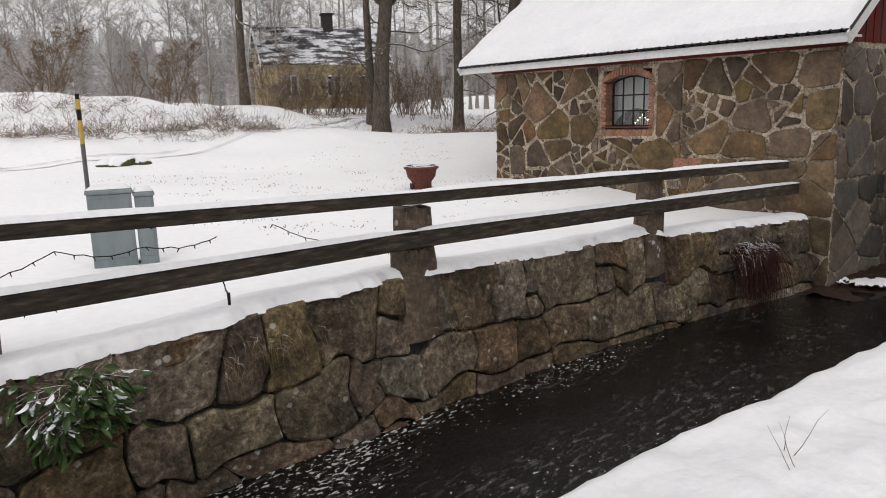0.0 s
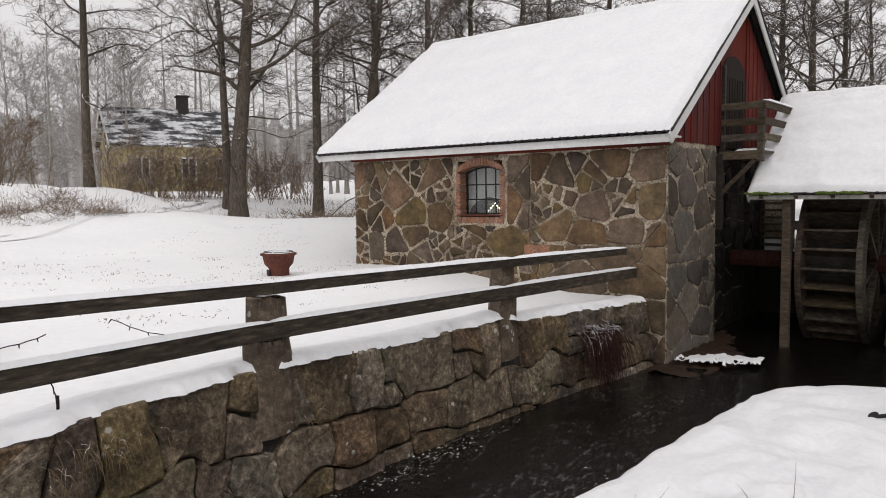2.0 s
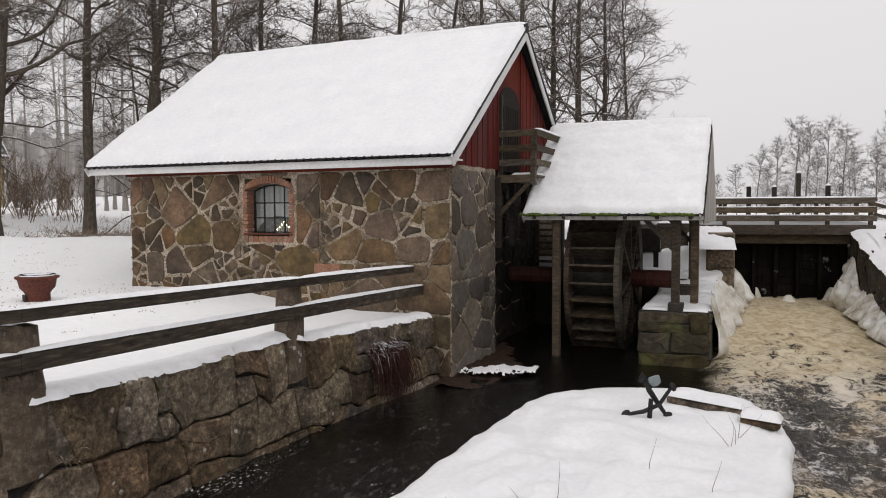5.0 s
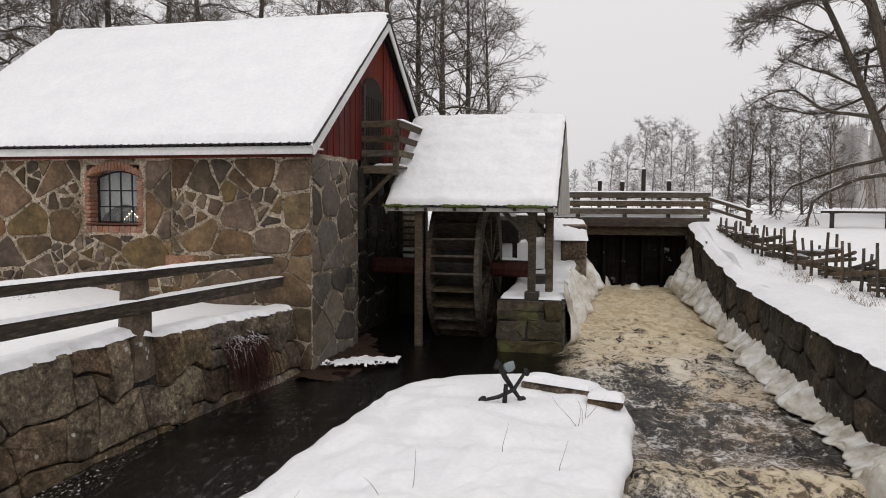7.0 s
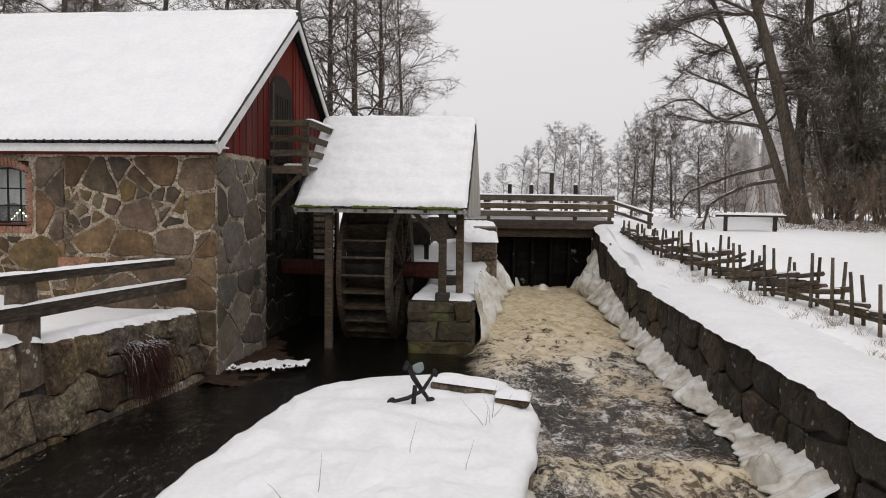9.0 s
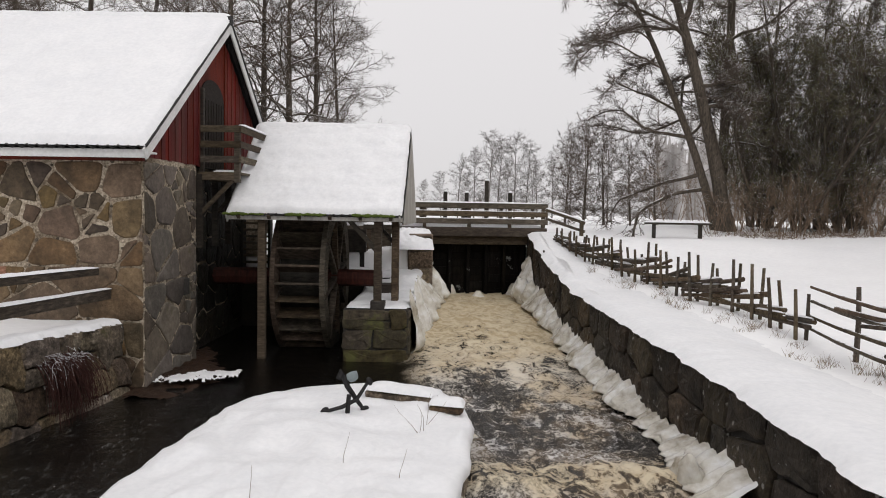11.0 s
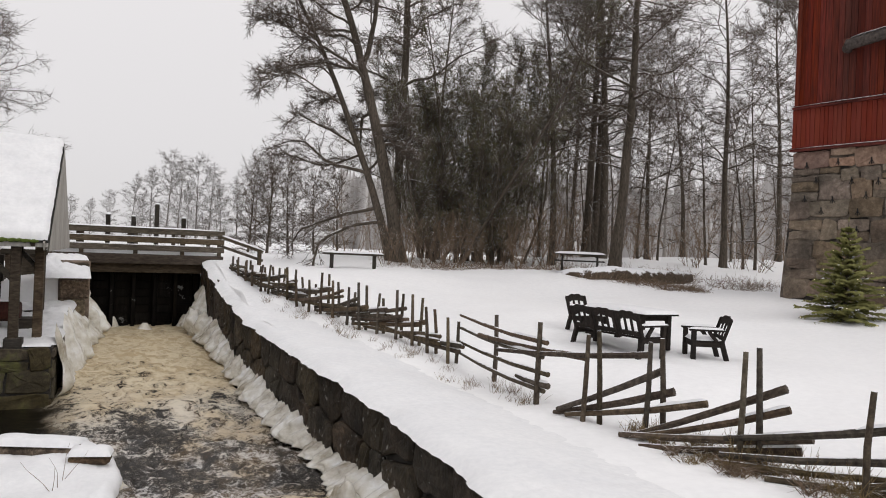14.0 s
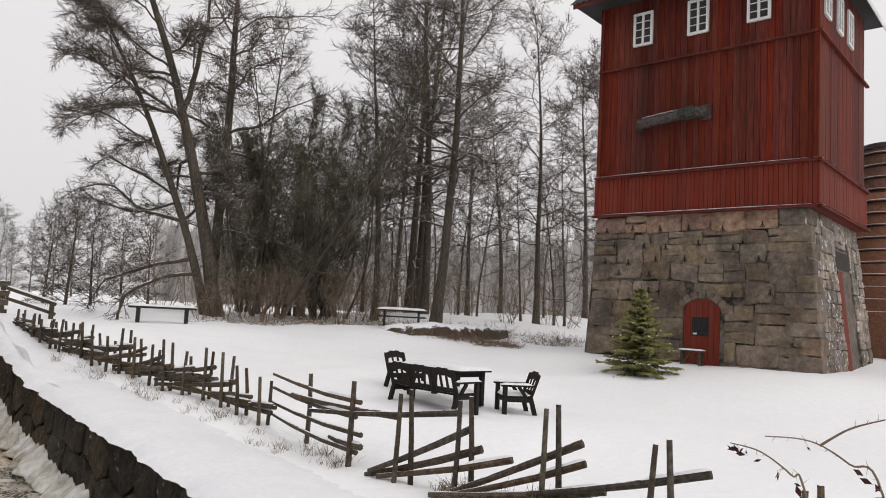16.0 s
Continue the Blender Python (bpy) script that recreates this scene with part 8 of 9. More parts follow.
THICKET = [make_tree(91 + k, 11, 0.07, fork=0.06, boughs=22, reach=0.17, angle=0.85, lift=0.06, subs=6, twigs=9, stems=3, twig_len=0.6, twig_r=0.008, leaves=2, leaf_mat=IVY_GREEN, twig=TWIG) for k in range(2)]


def distant_woods():
    """Hazy far woods behind the trees on both sides: an uneven band, out where it no longer shifts."""
    for a0, a1, low, high, seed in ((11, 84, 3.0, 19.0, 1), (-22, -66, 2.0, 21.0, 2)):
        verts, faces = [], []
        n = 700
        for i in range(n + 1):
            az = a0 + (a1 - a0) * i / n
            h = high * (0.8 + 0.25 * noise.noise((az * 0.35, seed, 0)) + 0.15 * noise.noise((az * 1.7, seed, 3)) + 0.13 * noise.noise((az * 7, seed, 5)) + 0.10 * noise.noise((az * 31, seed, 8)))
            x, y = polar(az, 150 + 8 * noise.noise((az * 0.8, 4, seed)))
            verts += [(x, y, low - 3), (x, y, low + h)]
        for i in range(n):
            faces.append((2 * i, 2 * i + 2, 2 * i + 3, 2 * i + 1))
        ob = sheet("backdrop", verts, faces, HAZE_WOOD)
        tagged(ob, "far hazy grey-brown winter woods", "woods", kind="structure")


# pale grey-brown: the haze over the distance is put into this colour
HAZE_WOOD = surface("hazed_far_woods", [(0.35, (0.42, 0.40, 0.388)), (0.65, (0.54, 0.525, 0.515))], [(0.3, (0.85, 0.85, 0.85)), (0.7, W1)], 0.9, 0.12, (1, 1, 0.25), rough=1.0, bump=0, specular=0.0)


def polar(az, dist):
    """Place by bearing (degrees left of due north as seen from the bridge) and distance."""
    return -dist * math.sin(radians(az)), dist * math.cos(radians(az))


def woods():
    r = random.Random(5)
    tall, low = "bare grey-barked tree, twigs dusted with snow", "slender bare tree among the woods"
    # by the road on the mill side
    plant(BIRCH, -24.2, 14.5, 40, 1.0, "bare birch with hanging twigs on the bank", "trees by the road")
    plant(OAK, -19.8, 17.2, 10, 1.0, "broad bare tree with thick boughs beside the road", "trees by the road")
    plant(ALDER[0], -20.9, 17.7, 200, 0.9, tall, "trees by the road")
    plant(ALDER[2], -19.2, 20.6, 120, 1.1, tall, "trees by the road")
    plant(ALDER[1], -17.6, 21.8, 60, 1.05, tall, "trees behind the mill")
    # behind the mill roof
    for az, d, k, s in ((38, 33, 2, 1.1), (34.5, 28, 0, 1.0), (30.5, 33, 2, 1.05), (27, 36, 0, 1.15), (24, 32, 1, 1.05), (20.5, 35, 0, 1.1), (17, 38, 1, 1.1), (13.5, 34, 2, 1.0)):
        x, y = polar(az, d)
        plant(ALDER[k], x, y, r.uniform(0, 360), s, tall, "trees behind the mill")
    for az, d, s in ((10.5, 28, 1.0), (8.2, 30, 0.98), (6.2, 28, 0.95), (4.2, 30, 0.86), (2.6, 31, 0.7)):
        x, y = polar(az, d)
        plant(DENSE[int(d) % 2], x, y, r.uniform(0, 360), s, tall, "trees behind the mill")
    for i in range(34):
        x, y = polar(12 + 44 * (i + r.random()) / 34, r.uniform(48, 78))
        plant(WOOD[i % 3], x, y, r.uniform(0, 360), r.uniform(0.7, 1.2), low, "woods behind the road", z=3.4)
    for i in range(14):
        x, y = polar(28 + 34 * (i + r.random()) / 14, r.uniform(42, 58))
        plant(WOOD[i % 3], x, y, r.uniform(0, 360), r.uniform(0.75, 1.15), low, "woods behind the road", z=3.2)
    for i in range(12):
        x, y = polar(13 + 32 * (i + r.random()) / 12, r.uniform(27, 40))
        plant(THIN[i % 2], x, y, r.uniform(0, 360), r.uniform(0.7, 1.1), low, "woods behind the road")
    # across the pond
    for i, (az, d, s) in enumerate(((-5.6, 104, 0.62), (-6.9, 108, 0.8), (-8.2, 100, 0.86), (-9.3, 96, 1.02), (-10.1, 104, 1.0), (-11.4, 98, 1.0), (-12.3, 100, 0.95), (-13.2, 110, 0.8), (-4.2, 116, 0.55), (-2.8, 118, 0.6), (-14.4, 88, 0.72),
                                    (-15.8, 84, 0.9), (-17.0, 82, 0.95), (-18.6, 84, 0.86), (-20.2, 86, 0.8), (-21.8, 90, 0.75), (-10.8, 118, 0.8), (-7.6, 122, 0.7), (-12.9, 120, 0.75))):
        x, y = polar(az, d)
        plant(FAR[i % 3], x, y, r.uniform(0, 360), s, "far snow-dusted tree beyond the pond, paled by painted haze", "trees beyond the pond", z=1.5)
    # the grove beyond the meadow
    plant(LEANER, 13.7, 26.9, 0, 1.0, "large bare two-stemmed tree leaning out over the pond", "grove beyond the meadow")
    # brown round-crowned trees at the shore behind it
    for az, d, s in ((-15.4, 58, 0.85), (-16.8, 57, 1.0), (-18.4, 58, 0.95), (-20.4, 55, 0.8), (-22.2, 56, 0.85)):
        x, y = polar(az, d)
        plant(SHORE, x, y, r.uniform(0, 360), s, "round-crowned brown bare tree at the shore", "trees beyond the pond", z=1.9)
    for az, d, k, s in ((-26.8, 33, 0, 1.38), (-39.3, 31, 1, 0.88), (-41.9, 34, 2, 1.12), (-42.6, 36, 0, 1.2), (-43.1, 33, 1, 1.15), (-51.9, 36, 2, 0.9), (-55.5, 46, 0, 0.95),
                        (-46.4, 44, 0, 0.85), (-48.9, 50, 1, 0.9), (-30.2, 40, 2, 0.9), (-57.5, 48, 1, 1.0), (-40.6, 46, 0, 1.0)):
        x, y = polar(az, d)
        plant(ALDER[k], x, y, r.uniform(0, 360), s, tall, "grove beyond the meadow")
    x, y = polar(-44.1, 30.5)
    plant(LEAN_ALDER, x, y, -44, 1.22, "tall leaning bare tree with snow on its lower limbs", "grove beyond the meadow")
    for i in range(12):
        x, y = polar(-28.7 - 8.0 * (i + r.random()) / 12, r.uniform(31, 36))
        plant(THICKET[i % 2], x, y, r.uniform(0, 360), r.uniform(0.95, 1.18) if i < 8 else r.uniform(0.75, 1.0), "dense dark undergrowth tree overgrown with ivy", "grove beyond the meadow", name="ivy_thicket")
    for i in range(16):
        x, y = polar(-36 - 22 * (i + r.random()) / 16, r.uniform(35, 52))
        plant(THIN[i % 2], x, y, r.uniform(0, 360), r.uniform(0.7, 1.15), low, "grove beyond the meadow")
    for i in range(28):
        x, y = polar(-22 - 40 * (i + r.random()) / 28, r.uniform(50, 75))
        plant(WOOD[i % 3], x, y, r.uniform(0, 360), r.uniform(0.75, 1.15), low, "grove beyond the meadow", z=3.0)
    for i in range(16):
        x, y = polar(-23 - 36 * (i + r.random()) / 16, r.uniform(44, 60))
        plant(BRUSH[i % 2], x, y, r.uniform(0, 360), r.uniform(1.0, 1.9), "grey-brown underwood deep in the grove", "undergrowth of the grove", category="shrub", name="bare_shrub")
    # rounded crowns on the rise beyond the road, and domed bushes before the house
    for i in range(22):
        x, y = polar(55 + 27 * (i + r.random()) / 22, r.uniform(44, 70))
        plant(ROUND[i % 2], x, y, r.uniform(0, 360), r.uniform(0.75, 1.25), "round-crowned grey bare tree on the rise", "woods behind the road", z=3.6)
    for az, d, s in ((56.4, 31, 0.4), (54.8, 30.5, 0.5), (53.0, 31, 0.52), (51.2, 31.5, 0.45), (49.3, 33, 0.36), (64.6, 30, 0.62), (72.2, 33, 0.7), (46.8, 33, 0.45)):
        x, y = polar(az, d)
        plant(DOME, x, y, r.uniform(0, 360), s, "dense domed brown leafless bush", "shrubs by the road", category="shrub", name="bare_shrub")
    # shrubs
    for i in range(12):
        x, y = polar(57 - 14 * i / 11 + r.uniform(-0.5, 0.5), r.uniform(29, 35))
        plant(BRUSH[i % 2], x, y, r.uniform(0, 360), r.uniform(0.6, 0.85), "brown leafless shrub in front of the yellow house", "shrubs by the road", category="shrub", name="bare_shrub")
    for az, d, s in ((67, 34, 0.7), (62, 29, 0.5), (57.5, 27.5, 0.45), (47, 33, 0.6), (45, 36, 0.7)):
        x, y = polar(az, d)
        plant(BRUSH[int(d) % 2], x, y, r.uniform(0, 360), s, "brown leafless shrub on the bank", "shrubs by the road", category="shrub", name="bare_shrub")
    for i in range(16):
        x, y = polar(-25.5 - 15 * (i + r.random()) / 16, r.uniform(28.5, 31))
        plant(BRUSH[i % 2], x, y, r.uniform(0, 360), r.uniform(0.4, 0.85), "brown leafless undergrowth at the edge of the grove", "undergrowth of the grove", category="shrub", name="bare_shrub")
    for i in range(8):
        x, y = polar(-41 - 14 * (i + r.random()) / 8, r.uniform(32, 38))
        plant(BRUSH[i % 2], x, y, r.uniform(0, 360), r.uniform(0.4, 0.7), "brown leafless undergrowth at the edge of the grove", "undergrowth of the grove", category="shrub", name="bare_shrub")
    for i in range(5):
        x, y = polar(-8.5 - 9 * (i + r.random()) / 5, r.uniform(40, 60))
        plant(THIN[i % 2], x, y, r.uniform(0, 360), r.uniform(0.18, 0.3), "small bare tree at the pond's edge", "trees beyond the pond", z=2.0)


woods()
distant_woods()
christmas_tree()
leafy_plant()
hanging_briar()
bank_plants()
wheel_tracks()
mound()


# ---- snow on the tops of the walls ----
def wall_cap(name, edge, y0, y1, side, wide, back, thick, n, label, rag=1.0):
    """Snow that swells towards a wall's edge and rounds off over it; side: +1 when the wall faces +x."""
    verts, faces = [], []
    m = 14
    for i in range(n + 1):
        y = y0 + (y1 - y0) * i / n
        x, z = lerp_table(edge, y)
        lip = 0.09 * noise.noise((y * 1.7, 7, 0)) + rag * (0.08 * noise.noise((y * 4.7, 2, 0)) + 0.045 * noise.noise((y * 11, 2, 0)) + 0.02 * noise.noise((y * 23, 2, 0)))
        for j in range(m + 1):
            v = j / m
            xx = x - side * (wide + back) * (1 - v) + side * (lip - back) * v
            base = ground_height(xx, y) * (1 - v) + (z - 0.02) * v
            s = min(1.0, v / 0.7)
            h = thick * s * s * (3 - 2 * s)
            if v > 0.8:
                h *= math.sqrt(max(0.0, 1 - ((v - 0.8) / 0.2) ** 2))
            h *= 1 + 0.25 * noise.noise((xx * 1.3, y * 1.3, 1)) + 0.12 * noise.noise((xx * 6, y * 6, 1))
            verts.append((xx, y, base + h - 0.015 * (1 - s)))
    for i in range(n):
        for j in range(m):
            a = i * (m + 1) + j
            faces.append((a, a + 1, a + m + 2, a + m + 1))
    ob = sheet(name, verts, faces, SNOW)
    tagged(ob, label, "snow", kind="stuff")


wall_cap("wall_cap_snow", LEFT_EDGE, -5.0, 12.0, 1, 0.75, 0.15, 0.09, 480, "ragged snow edge along the retaining wall")
wall_cap("bank_cap_snow", RIGHT_EDGE, -5.0, 20.6, -1, 1.9, -0.09, 0.10, 540, "rounded snow edge along the spillway wall", 0.45)


# ---- stones, laid last ----
def clip(poly, p, n):
    """The part of a polygon on the near side of a line through p with normal n."""
    out = []
    for i in range(len(poly)):
        a, b = poly[i], poly[(i + 1) % len(poly)]
        da, db = (a[0] - p[0]) * n[0] + (a[1] - p[1]) * n[1], (b[0] - p[0]) * n[0] + (b[1] - p[1]) * n[1]
        if da <= 0:
            out.append(a)
        if (da < 0 < db) or (db < 0 < da):
            t = da / (da - db)
            out.append((a[0] + (b[0] - a[0]) * t, a[1] + (b[1] - a[1]) * t))
    return out


def rubble(u0, u1, v0, v1, row, wide, seed, jitter=0.3, squash=1.0, crack=0.3):
    """Cells of irregular masonry filling a rectangle: a list of polygons."""
    rng = random.Random(seed)
    pts = []
    v = v0
    while v < v1 - row * 0.25:
        h = min(row * rng.uniform(0.75, 1.3), v1 - v)
        u = u0 - rng.uniform(0, wide)
        while u < u1 + wide * 0.3:
            w = wide * rng.uniform(0.6, 1.5)
            pts.append((u + w / 2 + rng.uniform(-jitter, jitter) * w * 0.3, v + h / 2 + rng.uniform(-jitter, jitter) * h * 0.6))
            u += w
        v += h
    cells = []
    for i, a in enumerate(pts):
        poly = [(u0, v0), (u1, v0), (u1, v1), (u0, v1)]
        near = sorted(range(len(pts)), key=lambda j: (pts[j][0] - a[0]) ** 2 + ((pts[j][1] - a[1]) * squash) ** 2)[1:16]
        for j in near:
            b = pts[j]
            n = (b[0] - a[0], (b[1] - a[1]) * squash * squash)
            poly = clip(poly, ((a[0] + b[0]) / 2, (a[1] + b[1]) / 2), n)
            if len(poly) < 3:
                break
        if len(poly) >= 3:
            w = max(p[0] for p in poly) - min(p[0] for p in poly)
            h = max(p[1] for p in poly) - min(p[1] for p in poly)
            if rng.random() < crack and max(w, h) > row * 0.8:
                t = rng.uniform(0, math.pi)
                c = (sum(p[0] for p in poly) / len(poly) + rng.uniform(-0.2, 0.2) * w, sum(p[1] for p in poly) / len(poly) + rng.uniform(-0.2, 0.2) * h)
                n = (math.cos(t), math.sin(t))
                for q in (clip(poly, c, n), clip(poly, c, (-n[0], -n[1]))):
                    if len(q) >= 3:
                        cells.append(q)
            else:
                cells.append(poly)
    return cells


def coursed(u0, u1, v0, v1, row, wide, seed, ragged=1.7):
    """Cells of roughly coursed block masonry."""
    rng = random.Random(seed)
    out = []
    v = v0
    while v < v1 - 0.02:
        h = min(row * rng.uniform(0.75, 1.25), v1 - v)
        if v1 - v - h < row * 0.4:
            h = v1 - v
        u = u0
        while u < u1 - 0.02:
            w = wide * rng.uniform(0.55, 1.5)
            if u1 - u - w < wide * 0.4:
                w = u1 - u
            j = lambda s: rng.uniform(-s, s) * ragged
            if rng.random() < 0.3 and h > 0.36:
                k = v + h * rng.uniform(0.4, 0.6)
                out.append([(u, v), (u + w, v), (u + w + j(0.02), k + j(0.03)), (u + j(0.02), k + j(0.03))])
                out.append([(u, k + 0.01), (u + w, k + 0.01), (u + w, v + h), (u, v + h)])
            else:
                out.append([(u + j(0.025), v + j(0.03)), (u + w + j(0.025), v + j(0.03)), (u + w + j(0.025), v + h + j(0.03)), (u + j(0.025), v + h + j(0.03))])
            u += w
        v += h
    return out


def outside(poly, hole):
    """Cuts a polygon back from a rectangular hole (u0, u1, v0, v1); None when it lies inside."""
    u0, u1, v0, v1 = hole
    cu, cv = sum(p[0] for p in poly) / len(poly), sum(p[1] for p in poly) / len(poly)
    if max(p[0] for p in poly) <= u0 or min(p[0] for p in poly) >= u1 or max(p[1] for p in poly) <= v0 or min(p[1] for p in poly) >= v1:
        return poly
    gaps = [(u0 - cu, (u0, 0), (1, 0)), (cu - u1, (u1, 0), (-1, 0)), (v0 - cv, (0, v0), (0, 1)), (cv - v1, (0, v1), (0, -1))]
    best = max(gaps, key=lambda g: g[0])
    cut = clip(poly, best[1], best[2])
    return cut if len(cut) >= 3 else None


def lay_stone(poly, place, joint, proud, mat, parent, rng, name="stone", rough=0.02, soft=0.28):
    """One stone: the cell drawn in by half a joint, its corners cut, its face proud and uneven. place(u, v, d) -> world or local."""
    cu, cv = sum(p[0] for p in poly) / len(poly), sum(p[1] for p in poly) / len(poly)
    size = max(max(p[0] for p in poly) - min(p[0] for p in poly), max(p[1] for p in poly) - min(p[1] for p in poly))
    if size < joint * 2.5:
        return None
    ring = []
    n = len(poly)
    for i in range(n):
        a, b, c = poly[i - 1], poly[i], poly[(i + 1) % n]
        edge = math.hypot(c[0] - b[0], c[1] - b[1])
        if edge > 0.06:
            for q in (a, c):
                ring.append((b[0] + (q[0] - b[0]) * soft * rng.uniform(0.3, 1.4), b[1] + (q[1] - b[1]) * soft * rng.uniform(0.3, 1.4)))
        else:
            ring.append(b)
        if edge > 0.28:
            k = rng.uniform(-0.05, 0.03) * edge
            ring.append(((b[0] + c[0]) / 2 - (c[1] - b[1]) / edge * k, (b[1] + c[1]) / 2 + (c[0] - b[0]) / edge * k))
    joint *= rng.uniform(0.5, 1.25)
    shrink = []
    for u, v in ring:
        du, dv = cu - u, cv - v
        L = math.hypot(du, dv) + 1e-6
        k = min(0.4, (joint * 0.5 + rng.uniform(0, joint * 0.3)) / L)
        shrink.append((u + du * k, v + dv * k))
    d = proud * rng.uniform(0.6, 1.3)
    bm = bmesh.new()
    back = [bm.verts.new(place(u, v, -0.03)) for u, v in shrink]
    rim = [bm.verts.new(place(u, v, d * 0.7 + rng.uniform(-rough, rough) * 0.4)) for u, v in shrink]
    face = [bm.verts.new(place(u + (cu - u) * 0.09, v + (cv - v) * 0.09, d + rng.uniform(-rough, rough) * 0.6)) for u, v in shrink]
    tilt = (rng.uniform(-1, 1) * rough, rng.uniform(-1, 1) * rough)
    half = [bm.verts.new(place(u + (cu - u) * 0.5 + rng.uniform(-0.02, 0.02), v + (cv - v) * 0.5 + rng.uniform(-0.02, 0.02), d + rng.uniform(-0.3, 0.9) * rough + (tilt[0] * (u - cu) + tilt[1] * (v - cv)) / size)) for u, v in shrink]
    mid = bm.verts.new(place(cu, cv, d + rng.uniform(0, rough * 0.8)))
    m = len(shrink)
    for i in range(m):
        j = (i + 1) % m
        bm.faces.new((back[i], back[j], rim[j], rim[i]))
        bm.faces.new((rim[i], rim[j], face[j], face[i]))
        bm.faces.new((face[i], face[j], half[j], half[i]))
        bm.faces.new((half[i], half[j], mid))
    bmesh.ops.recalc_face_normals(bm, faces=bm.faces)
    return part(name, bm, mat, parent)


def pinning(cells, place, mat, parent, rng):
    """Small pinning stones bedded in the mortar, one mesh."""
    verts, faces = [], []
    for poly in cells:
        cu, cv = sum(p[0] for p in poly) / len(poly), sum(p[1] for p in poly) / len(poly)
        base = len(verts)
        ring = []
        for a, b in zip(poly, poly[1:] + poly[:1]):
            ring += [(a[0] * 0.75 + b[0] * 0.25, a[1] * 0.75 + b[1] * 0.25), (a[0] * 0.25 + b[0] * 0.75, a[1] * 0.25 + b[1] * 0.75)]
        n = len(ring)
        for k, d in ((rng.uniform(0.88, 1.0), 0.003), (0.75, rng.uniform(0.008, 0.014))):
            for u, v in ring:
                verts.append(place(cu + (u - cu) * k, cv + (v - cv) * k, d))
        verts.append(place(cu, cv, 0.015))
        for q in range(n):
            w = (q + 1) % n
            faces.append((base + q, base + w, base + n + w, base + n + q))
            faces.append((base + n + q, base + n + w, base + 2 * n))
    ob = sheet("pinning_stone", verts, faces, mat, parent, soft=False)
    ob["label"] = "small pinning stones in the mortar"
    ob["kind"] = "stuff"


